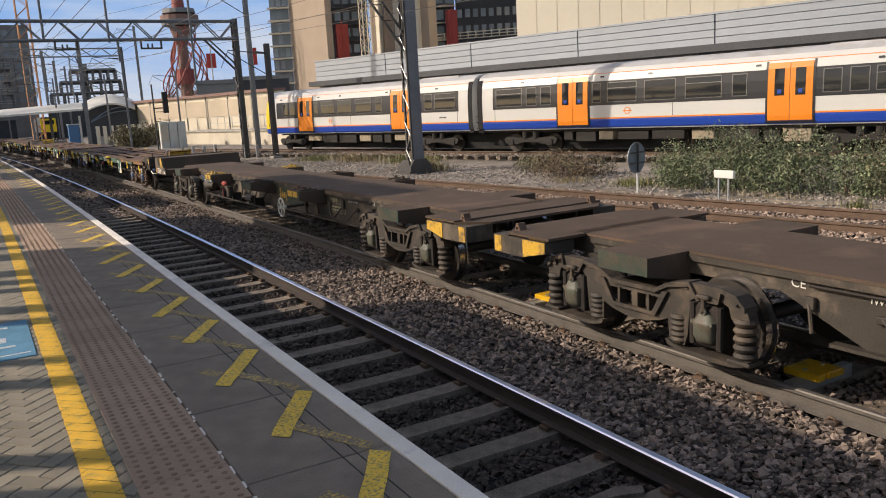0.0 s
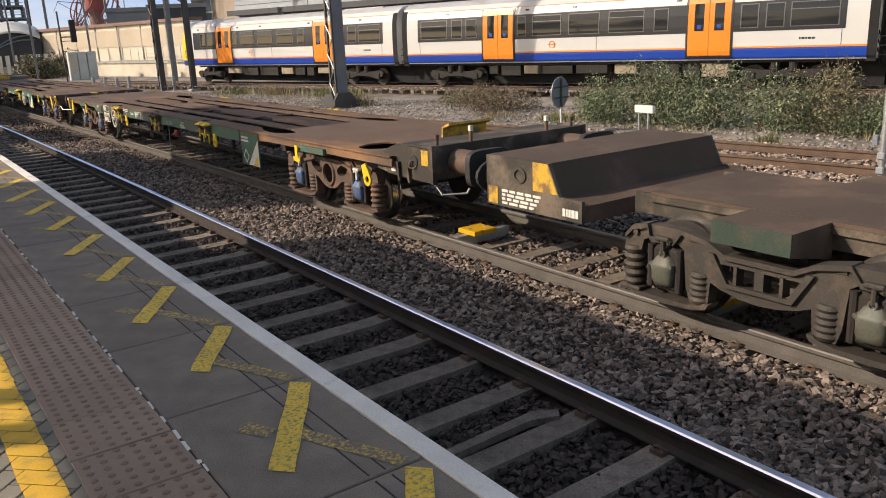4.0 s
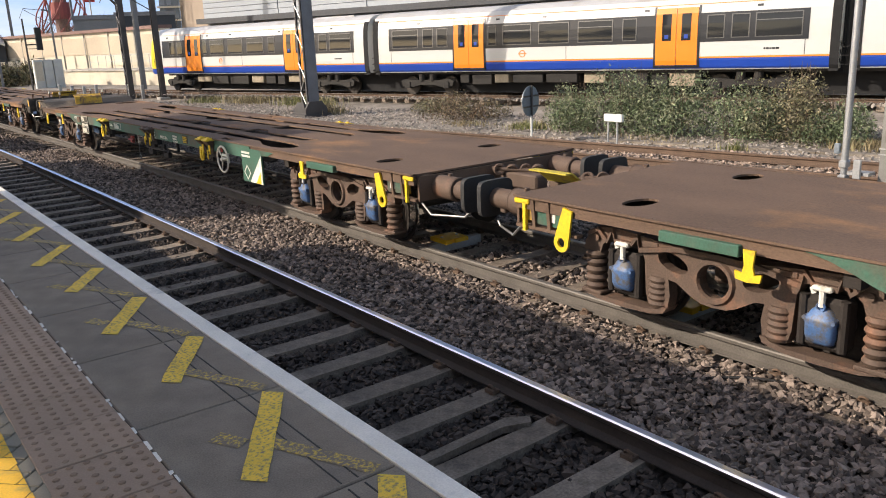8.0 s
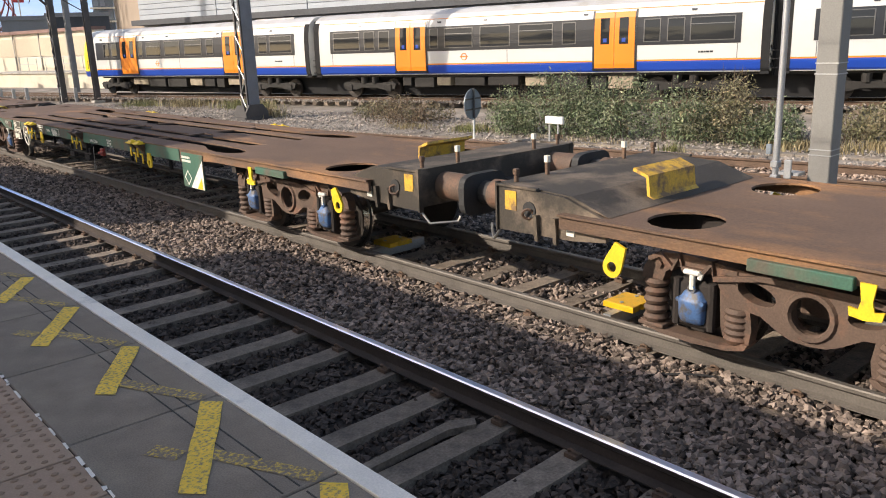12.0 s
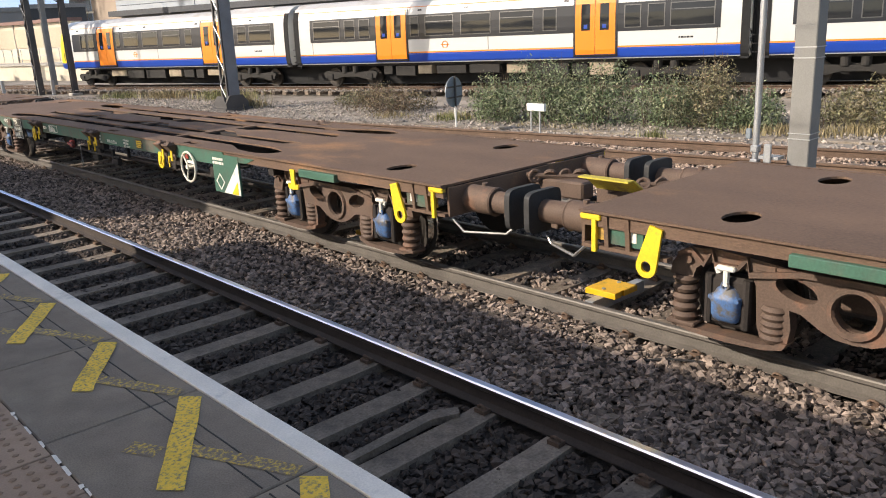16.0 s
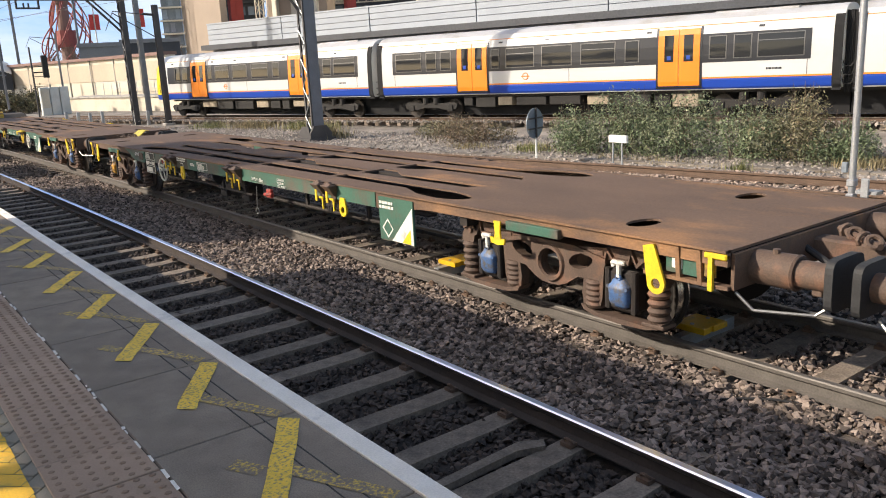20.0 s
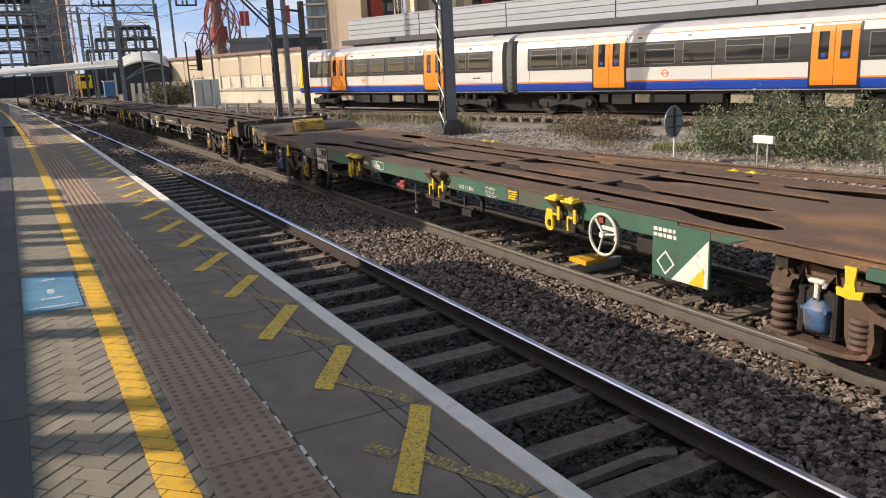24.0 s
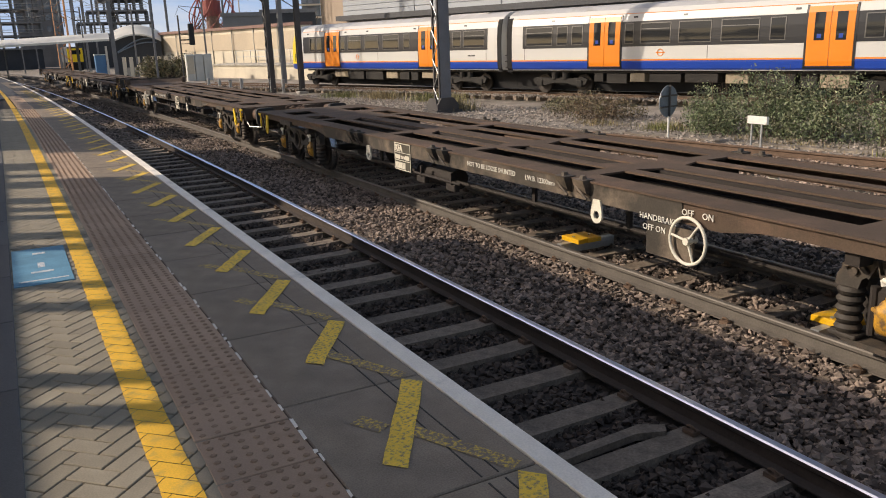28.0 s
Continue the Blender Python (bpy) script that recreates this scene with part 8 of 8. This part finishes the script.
# pale blue sky with thin cloud, far behind everything
def build_sky_backdrop():
    m = bpy.data.materials.new("sky_backdrop")
    m.use_nodes = True
    n, l = m.node_tree.nodes, m.node_tree.links
    b = n["Principled BSDF"]
    b.inputs["Base Color"].default_value = (0, 0, 0, 1)
    b.inputs["Roughness"].default_value = 1.0
    b.inputs["Specular IOR Level"].default_value = 0.0
    co = n.new("ShaderNodeTexCoord")
    mp = n.new("ShaderNodeMapping")
    mp.inputs["Scale"].default_value = (0.0035, 0.0035, 0.016)
    l.new(co.outputs["Object"], mp.inputs["Vector"])
    cl = n.new("ShaderNodeTexNoise")
    cl.inputs["Scale"].default_value, cl.inputs["Detail"].default_value, cl.inputs["Roughness"].default_value = 1.0, 7, 0.6
    l.new(mp.outputs["Vector"], cl.inputs["Vector"])
    sep = n.new("ShaderNodeSeparateXYZ")
    l.new(co.outputs["Object"], sep.inputs["Vector"])
    up = n.new("ShaderNodeMapRange")
    up.inputs["From Min"].default_value, up.inputs["From Max"].default_value = 0.0, 420.0
    up.inputs["To Min"].default_value, up.inputs["To Max"].default_value = 0.30, -0.12
    l.new(sep.outputs["Z"], up.inputs["Value"])
    add = n.new("ShaderNodeMath")
    add.operation = "ADD"
    l.new(cl.outputs["Fac"], add.inputs[0])
    l.new(up.outputs["Result"], add.inputs[1])
    ramp = n.new("ShaderNodeValToRGB")
    ramp.color_ramp.elements[0].position, ramp.color_ramp.elements[0].color = 0.40, (0.14, 0.36, 0.80, 1)
    ramp.color_ramp.elements[1].position, ramp.color_ramp.elements[1].color = 0.85, (0.48, 0.60, 0.78, 1)
    l.new(add.outputs[0], ramp.inputs["Fac"])
    l.new(ramp.outputs["Color"], b.inputs["Emission Color"])
    b.inputs["Emission Strength"].default_value = 0.92
    bm = bmesh.new()
    rows = []
    for i in range(41):
        a = radians(-40 + 170 * i / 40)
        rows.append([bm.verts.new((1600 * math.sin(a), 1600 * math.cos(a), z)) for z in (-6, 460)])
    for A, B in zip(rows, rows[1:]):
        bm.faces.new((A[0], B[0], B[1], A[1]))
    thing("backdrop", bm, m, "pale blue winter sky with thin white cloud", "sky", kind="structure")


build_sky_backdrop()

# ---- platform surface ----


def build_platform_surface():
    rnd = random.Random(5)
    # coping slabs
    L = 1.03
    bm = bmesh.new()
    bm_box(bm, 0.007, 0.004, -0.06, 0.722, L - 0.004, 0.0, 0.006)
    me = mesh_of(bm, "coping_slab", M["coping"])
    k0 = 4.27 - 5 * L
    for k in range(-8, 60):
        share("coping_slab", me, platform, -2.28, k0 + k * L, PZ + rnd.uniform(-0.001, 0.001))
    # tactile slabs and their studs
    bm = bmesh.new()
    bm_box(bm, 0, 0.004, -0.05, 0.418, 0.396, 0.0, 0.004)
    me = mesh_of(bm, "tactile_slab", M["tactile"])
    for k in range(-20, 100):
        share("tactile_slab", me, platform, -2.698, -0.65 + k * 0.4, PZ + rnd.uniform(-0.0015, 0.0015))
    verts, faces = [], []
    for k in range(int(34 / 0.0667)):
        y = -4.65 + 0.033 + k * 0.0667
        for j in range(6):
            x = -2.698 + 0.042 + j * 0.0667
            n = len(verts)
            for r, z in ((0.017, 0.0), (0.012, 0.005)):
                for a in range(6):
                    t = 1.047 * a
                    verts.append((x + r * math.cos(t), y + r * math.sin(t), PZ + z))
            faces.append((n + 6, n + 7, n + 8, n + 9, n + 10, n + 11))
            for a in range(6):
                b = (a + 1) % 6
                faces.append((n + a, n + b, n + 6 + b, n + 6 + a))
    me = bpy.data.meshes.new("tactile_studs")
    me.from_pydata(verts, [], faces)
    me.materials.append(M["stud"])
    ob = new("tactile_studs", me)
    ob.parent = platform
    tagged(ob, "rows of small worn studs on buff paving", kind="stuff")
    # diagonal herringbone blocks
    bm = bmesh.new()
    bm_box(bm, -0.097, -0.047, -0.05, 0.097, 0.047, 0.0, 0.004)
    me = mesh_of(bm, "paving_block", M["brick_paver"])
    cells = []
    for i in range(-260, 260):
        for j in range(-40, 40):
            # herringbone: horizontal and upright pairs on a 0.1 grid, turned by 45 degrees
            for u, v, turn in ((4 * j + (i % 4), i, 0),):
                cells.append(((u + 1.0) * 0.1, (v + 0.5) * 0.1, 0.0))
                cells.append(((u + 2.5) * 0.1, (v + 0.0) * 0.1, math.pi / 2))
    c, s = math.cos(radians(45)), math.sin(radians(45))
    near, far = [], []
    for u, v, turn in cells:
        x, y = -3.0 + c * u - s * v, 10.0 + s * u + c * v
        if -3.40 < x < -2.64 and -5.0 < y < 30:
            near.append((x, y, turn)) if 3.0 < y < 9.0 else far.append((x, y, turn))
    near.sort(key=lambda p: (p[1], p[0]))
    far += near[290:]
    del near[290:]
    for x, y, turn in near[:290]:
        share("paving_block", me, platform, x, y, PZ - 0.004 + rnd.uniform(-0.0015, 0.0015), turn + radians(45))
    bm = bmesh.new()
    verts, faces = [], []
    for x, y, turn in far:
        a = turn + radians(45)
        ca, sa = math.cos(a), math.sin(a)
        n = len(verts)
        z = PZ - 0.004 + rnd.uniform(-0.0015, 0.0015)
        for w, zz in ((1.0, -0.02), (1.0, -0.003), (0.96, 0.0)):
            for p, q in ((-0.097, -0.047), (0.097, -0.047), (0.097, 0.047), (-0.097, 0.047)):
                verts.append((x + w * (ca * p - sa * q), y + w * (sa * p + ca * q), z + zz))
        faces.append((n + 8, n + 9, n + 10, n + 11))
        for r in (0, 4):
            for k in range(4):
                faces.append((n + r + k, n + r + (k + 1) % 4, n + r + 4 + (k + 1) % 4, n + r + 4 + k))
    bm.free()
    me = bpy.data.meshes.new("paving_blocks_far")
    me.from_pydata(verts, [], faces)
    me.materials.append(M["brick_paver"])
    ob = new("paving_blocks", me)
    ob.parent = platform
    tagged(ob, "herringbone of small grey-buff paving blocks", kind="stuff")
    # dark slabs behind
    bm = bmesh.new()
    bm_box(bm, 0.004, 0.004, -0.05, 0.896, 1.196, 0.006, 0.005)
    me = mesh_of(bm, "dark_slab", M["slab"])
    for i in range(3):
        for k in range(39):
            share("dark_slab", me, platform, -3.345 - 0.9 * (i + 1), -9.2 + 1.2 * k + 0.6 * (i % 2), PZ)
    bm = bmesh.new()
    for x0, y0, x1, y1, z in ((-30, -30, -6.06, 130, 0), (-6.06, 37, -2.70, 130, 0), (-6.06, -30, -1.558, -9.22, 0), (-3.35, -9.22, -2.705, -5.1, -0.004),
                              (-6.06, -9.22, -3.35, -8.5, -0.004), (-2.70, -9.22, -1.558, -8.5, -0.006), (-2.28, 60, -1.558, 130, 0), (-2.70, 39.3, -2.28, 130, 0.003)):
        bm_long(bm, [(x0, PZ - 0.05), (x1, PZ - 0.05), (x1, PZ + z), (x0, PZ + z)], stations(y0, y1))
    part("far_paving", bm, M["slab"], platform)
    # painted lines: a yellow band on the tops of the blocks, broken by their joints, worn dashes on the coping
    def clip(poly, edge, side):
        out = []
        for p, q in zip(poly, poly[1:] + poly[:1]):
            dp, dq = (p[0] - edge) * side, (q[0] - edge) * side
            if dp >= 0:
                out.append(p)
            if dp * dq < 0:
                t = dp / (dp - dq)
                out.append((edge, p[1] + (q[1] - p[1]) * t))
        return out

    bm = bmesh.new()
    for x, y, turn in near + far:
        if not -3.02 < x < -2.64:
            continue
        ca, sa = math.cos(turn + radians(45)), math.sin(turn + radians(45))
        poly = [(x + ca * u - sa * v, y + sa * u + ca * v) for u, v in ((-0.0978, -0.0478), (0.0978, -0.0478), (0.0978, 0.0478), (-0.0978, 0.0478))]
        poly = clip(clip(poly, -2.897 + rnd.uniform(-0.003, 0.003), 1), -2.753 + rnd.uniform(-0.003, 0.003), -1)
        if len(poly) > 2 and max(q[0] for q in poly) - min(q[0] for q in poly) > 0.004:
            bm.faces.new([bm.verts.new((q[0], q[1], PZ + 0.0012)) for q in poly])
    far_ys = stations(30.1, 120, 4.0)
    for y0, y1 in [(-8.6, -5.1)] + list(zip(far_ys, far_ys[1:])):
        bm.faces.new([bm.verts.new((x, y, PZ + 0.007)) for x, y in ((-2.895, y0), (-2.755, y0), (-2.755, y1), (-2.895, y1))])
    part("yellow_band", bm, M["yellow_line"], platform, "worn yellow line painted on the paving blocks")
    for k in range(-9, 40):
        y = 4.25 + 1.035 * k
        frac = 1.0 if k in (0, -1) else 0.72 + 0.2 * ((k * 7) % 5) / 5
        n = 8
        bm = bmesh.new()
        rows = []
        for i in range(n + 1):
            t = i / n * frac
            x, yy = -1.622 - 0.438 * t, y - 0.028 - 0.712 * t
            j = rnd.uniform(-0.006, 0.006)
            rows.append((bm.verts.new((x - 0.035 + j, yy + 0.038, PZ + 0.0042)), bm.verts.new((x + 0.04 + j, yy - 0.045, PZ + 0.0042))))
        for A, B in zip(rows, rows[1:]):
            bm.faces.new((A[0], A[1], B[1], B[0]))
        part("dash_mark", bm, M["yellow_dash"], platform)
        bm = bmesh.new()
        a, b = (-1.86, y - 0.50), (-1.635, y - 1.0)
        vs = [bm.verts.new((p[0] + dx, p[1] + dy, PZ + 0.0032)) for p, dx, dy in ((a, -0.035, -0.01), (a, 0.035, 0.03), (b, 0.03, 0.03), (b, -0.035, -0.01))]
        bm.faces.new(vs)
        part("faded_mark", bm, M["yellow_faded"], platform)
        if k % 3 != 1:
            bm = bmesh.new()
            c = (-2.02, y - 0.36)
            vs = [bm.verts.new((c[0] + dx, c[1] + dy, PZ + 0.0032)) for dx, dy in ((-0.05, 0.06), (0.03, 0.10), (0.10, -0.05), (0.03, -0.09))]
            bm.faces.new(vs)
            part("faded_mark", bm, M["yellow_faded"], platform)
    verts, faces = [], []
    y = -1.0
    while y < 26:
        ln, wd = rnd.uniform(0.02, 0.13), rnd.uniform(0.004, 0.012)
        n = len(verts)
        x = -2.279 + rnd.uniform(-0.003, 0.004)
        for dx, dy in ((-wd, 0), (wd * 0.7, 0.01), (wd, ln), (-wd * 0.6, ln + 0.008)):
            verts.append((x + dx, y + dy, PZ + 0.0035))
        faces.append((n, n + 1, n + 2, n + 3))
        y += ln + rnd.choice((0.01, 0.03, 0.10, 0.25))
    me = bpy.data.meshes.new("joint_mortar")
    me.from_pydata(verts, [], faces)
    me.materials.append(M["white_line"])
    ob = new("joint_mortar", me)
    ob.parent = platform
    tagged(ob, "crumbling pale mortar in the joint beside the coping", kind="stuff")
    # Two thin dark lines along the coping.
    for x in (-1.80, -1.725):
        for k in range(14):
            y = -0.88 + 2.06 * k
            box_part("sealant_line", platform, M["joint"], x - 0.003, y + 0.02, PZ - 0.01, x + 0.003, y + 2.03, PZ + 0.0022)
    bm = bmesh.new()
    bm_box(bm, -3.335, 7.25, PZ - 0.01, -2.93, 8.5, PZ + 0.0035)
    patch = part("blue_patch", bm, M["blue_patch"], platform, "worn blue painted square with white marks")
    for k, (y, w, d) in enumerate(((8.28, 0.10, 0.06), (7.85, 0.05, 0.16), (7.62, 0.16, 0.05), (7.36, 0.34, 0.03))):
        bm = bmesh.new()
        bm_box(bm, -3.13 - w / 2, y - d / 2, PZ + 0.0035, -3.13 + w / 2, y + d / 2, PZ + 0.0055)
        part("white_mark", bm, M["white_worn"], patch)


def worn(name, color, under, amount, scale=45):
    return mat(name, color, 0.8, scale=3, fine=120, var=0.1, dirt=under, dirt_amount=amount, dirt_scale=scale)


M["stone_oily"] = mat("stone_oily", (0.066, 0.048, 0.038), 0.85, scale=20, fine=90, var=0.12, island=0.6)
M["stud"] = mat("stud", (0.29, 0.19, 0.13), 0.9, scale=3, fine=60, var=0.12)
M["yellow_dash"] = worn("yellow_dash", (0.95, 0.62, 0.08), (0.225, 0.178, 0.135), 0.38, 60)
M["yellow_faded"] = worn("yellow_faded", (0.80, 0.53, 0.08), (0.225, 0.178, 0.135), 0.74, 55)
M["white_worn"] = worn("white_worn", (0.62, 0.64, 0.66), (0.2, 0.32, 0.42), 0.45)
build_platform_surface()

# ---- sleepers, clips and ballast ----


def sleeper_mesh():
    bm = bmesh.new()
    pts = [(-1.25, -0.165), (-0.95, -0.165), (-0.75, -0.165), (-0.45, -0.178), (0.45, -0.178), (0.75, -0.165), (0.95, -0.165), (1.25, -0.165)]
    rows = []
    for x, z in pts:
        rows.append([bm.verts.new(p) for p in ((x, -0.125, -0.36), (x, -0.105, z), (x, 0.105, z), (x, 0.125, -0.36))])
    for A, B in zip(rows, rows[1:]):
        for j in range(3):
            bm.faces.new((A[j], B[j], B[j + 1], A[j + 1]))
    bm.faces.new(rows[0])
    bm.faces.new(rows[-1])
    return mesh_of(bm, "sleeper", M["sleeper"])


def clip_mesh():
    bm = bmesh.new()
    for s in (-1, 1):
        bm_torus(bm, (s * 0.105, 0, -0.135), (1, 0, 0.5), 0.035, 0.011, n=10, k=5)
        bm_box(bm, s * 0.105 - 0.035, -0.05, -0.165, s * 0.105 + 0.035, 0.05, -0.135)
    return mesh_of(bm, "rail_clip", M["rail_rust"])


SLEEPER, CLIP = sleeper_mesh(), clip_mesh()


def lay(track, y0, y1, step=0.70, start=0.0, clips=60):
    n = int((y1 - y0) / step)
    for k in range(n):
        y = y0 + start + k * step
        share("sleeper", SLEEPER, track, 0, y, random.uniform(-0.006, 0.006), random.uniform(-0.01, 0.01))
        if k < clips:
            for x in (-0.7525, 0.7525):
                share("rail_clip", CLIP, track, x, y, 0)


bm = bmesh.new()
rings = []
for k in range(19):
    t = k / 18
    p = Vector((1.35 + 1.05 * t, 4.62 - 0.85 * t + 0.22 * math.sin(3.1 * t), -0.15 + 0.02 * math.sin(9 * t)))
    rings.append([bm.verts.new(p + Vector((0.006 * math.cos(1.047 * j), 0.009 * math.cos(1.047 * j), 0.011 * math.sin(1.047 * j)))) for j in range(6)])
for A, B in zip(rings, rings[1:]):
    for j in range(6):
        bm.faces.new((A[j], A[(j + 1) % 6], B[(j + 1) % 6], B[j]))
thing("trackside_cable", bm, M["rubber"], "thin black cable lying on the ballast", "cable")
bm = bmesh.new()
bm_prism(bm, [(-0.62, 4.74), (0.40, 4.80), (0.56, 4.70), (0.50, 4.62), (0.30, 4.70), (-0.62, 4.66)], "z", -0.20, -0.145)
thing("broken_plank", bm, M["sleeper"], "weathered grey plank lying beside a sleeper", "plank")
lay(track_near, -5.726, 90, 0.684, 0.0, 53)
lay(track_freight, -3.88, 70, 0.68, 0.3, 36)
lay(track_rusty, -16, 40, 0.7, 0.0, 0)
lay(track_far, -45, 60, 0.7, 0.0, 0)


def stone_field(name, label, material, count, place, size, seed):
    """Many broken stones as one object of stuff: squashed octahedra with cut tips, turned at random."""
    rs = np.random.RandomState(seed)
    base = np.array([(1, 0, 0), (-1, 0, 0), (0, 1, 0), (0, -1, 0), (0, 0, 1), (0, 0, -1)], float)
    tri = np.array([(0, 2, 4), (2, 1, 4), (1, 3, 4), (3, 0, 4), (2, 0, 5), (1, 2, 5), (3, 1, 5), (0, 3, 5)])
    pos = place(rs, count)
    count = len(pos)
    r = rs.uniform(size[0], size[1], count)
    q = rs.normal(size=(count, 4))
    q /= np.linalg.norm(q, axis=1)[:, None]
    w, x, y, z = q.T
    rot = np.stack([1 - 2 * (y * y + z * z), 2 * (x * y - z * w), 2 * (x * z + y * w), 2 * (x * y + z * w), 1 - 2 * (x * x + z * z), 2 * (y * z - x * w),
                    2 * (x * z - y * w), 2 * (y * z + x * w), 1 - 2 * (x * x + y * y)], 1).reshape(-1, 3, 3)
    shape = base[None] * rs.uniform(0.55, 1.15, (count, 6, 1)) + rs.uniform(-0.28, 0.28, (count, 6, 3))
    v = np.einsum("nij,nkj->nki", rot, shape) * r[:, None, None]
    v[:, :, 2] *= 0.75
    v += pos[:, None]
    f = (tri[None] + 6 * np.arange(count)[:, None, None]).reshape(-1, 3)
    me = bpy.data.meshes.new(name)
    me.vertices.add(6 * count)
    me.vertices.foreach_set("co", v.reshape(-1))
    me.loops.add(len(f) * 3)
    me.loops.foreach_set("vertex_index", f.reshape(-1).astype(np.int32))
    me.polygons.add(len(f))
    me.polygons.foreach_set("loop_start", np.arange(0, len(f) * 3, 3, dtype=np.int32))
    me.update(calc_edges=True)
    me.validate()
    me.shade_flat()
    me.materials.append(material)
    return tagged(new(name, me), label, "ballast", kind="stuff")


def strip(x0, x1, y0, y1, z, skew=0.0, yc=0.0, near=None, heap=0.05):
    def place(rs, n):
        t = rs.rand(n)
        y = y0 + (y1 - y0) * (t ** (near or 1.0))
        x = rs.uniform(x0, x1, n) + skew * (y - yc)
        return np.stack([x, y, z + rs.uniform(-0.02, heap, n) + 0.018 * np.sin(3.1 * x + 1.7 * y) * np.sin(2.3 * y)], 1)
    return place


stone_field("ballast", "broken grey-brown ballast stones between the tracks", M["stone"], 62000, strip(0.86, 2.52, -2.5, 26, -0.20, near=1.5, heap=0.06), (0.022, 0.052), 11)
stone_field("ballast", "oily dark ballast stones between the sleepers", M["stone_oily"], 34000, strip(-1.35, 0.66, -2.5, 24, -0.222, near=1.5, heap=0.018), (0.024, 0.05), 12)
stone_field("ballast", "broken ballast stones of the freight track", M["stone"], 42000, strip(2.72, 6.3, -2.5, 26, -0.232, near=1.4, heap=0.035), (0.025, 0.054), 13)
stone_field("ballast", "sparse far ballast along both platform tracks", M["stone"], 22000, strip(-1.3, 5.5, 25, 80, -0.22, near=1.6), (0.04, 0.07), 14)
M["stone_pink"] = mat("stone_pink", (0.36, 0.27, 0.215), 0.92, scale=20, fine=90, var=0.12, island=0.5)
stone_field("ballast", "pinkish ballast stones around the rusty siding", M["stone_pink"], 44000, strip(8.5, 12.2, -4, 44, -0.075, skew=-0.14, yc=10, heap=0.04), (0.028, 0.052), 15)
stone_field("ballast", "loose pinkish stones beside the siding", M["stone_pink"], 22000, strip(7.0, 8.6, -4, 44, -0.27, skew=-0.14, yc=10), (0.03, 0.055), 17)
stone_field("ballast", "sandy stones beyond the siding", M["stone_pale"], 9000, strip(12.2, 13.2, -4, 44, -0.32, skew=-0.14, yc=10), (0.025, 0.05), 18)
stone_field("gravel", "pale scattered gravel between siding and far train", M["stone_pale"], 30000, strip(12.6, 20.6, -8, 70, -0.335, skew=-0.22, yc=10), (0.03, 0.07), 16)


stone_field("ballast", "pale stones heaped over the sleepers of the far track", M["stone_pale"], 16000, strip(21.2, 24.8, -25, 64, -0.10, skew=-0.279, yc=20, heap=0.05), (0.04, 0.075), 19)


def freight(t):
    """How far the freight train has come towards the platform's near end."""
    return 5.25 * t + 0.00625 * t * t


for ob in list(scene.objects):
    kind = ob.name.split(".")[0]
    if ob.parent in (platform, track_near, track_freight) or (ob.parent and ob.parent.parent == platform):
        bend(ob)
    elif kind in ("ballast", "ballast_bed") and ob.data and max(v[0] for v in ob.bound_box) < 7.0:
        bend(ob)


def on_line(w, y, turned, length):
    """A wagon with its local 0 at y along the line, both bogies on the track."""
    d = -1 if turned else 1
    ya, yb = y + d * 2.1, y + d * (length - 2.1)
    xa, xb = curve_off(ya), curve_off(yb)
    lean = (xb - xa) / (yb - ya)
    return Matrix.Translation((3.37 + xa - lean * (ya - y), y, 0)) @ Matrix.Rotation(-math.atan(lean) + (math.pi if turned else 0.0), 4, "Z")


def motions():
    for w in WAGONS:
        y0, turned = w.matrix_basis.translation.y, w.matrix_basis[1][1] < 0
        walk(w, [(t, on_line(w, y0 - freight(t), turned, 18.5)) for t in range(29)])
    # wheelsets roll with the wagons
    for ob in list(scene.objects):
        if ob.name.split(".")[0] == "wheelset" and ob.parent and ob.parent.parent in WAGONS:
            turned = ob.parent.parent.matrix_basis[1][1] < 0
            d = 1 if turned else -1
            place = ob.location.copy()
            walk(ob, [(k / 10, Matrix.Translation(place) @ Matrix.Rotation(-d * freight(k / 10) / 0.425, 4, "X")) for k in range(281)])


motions()
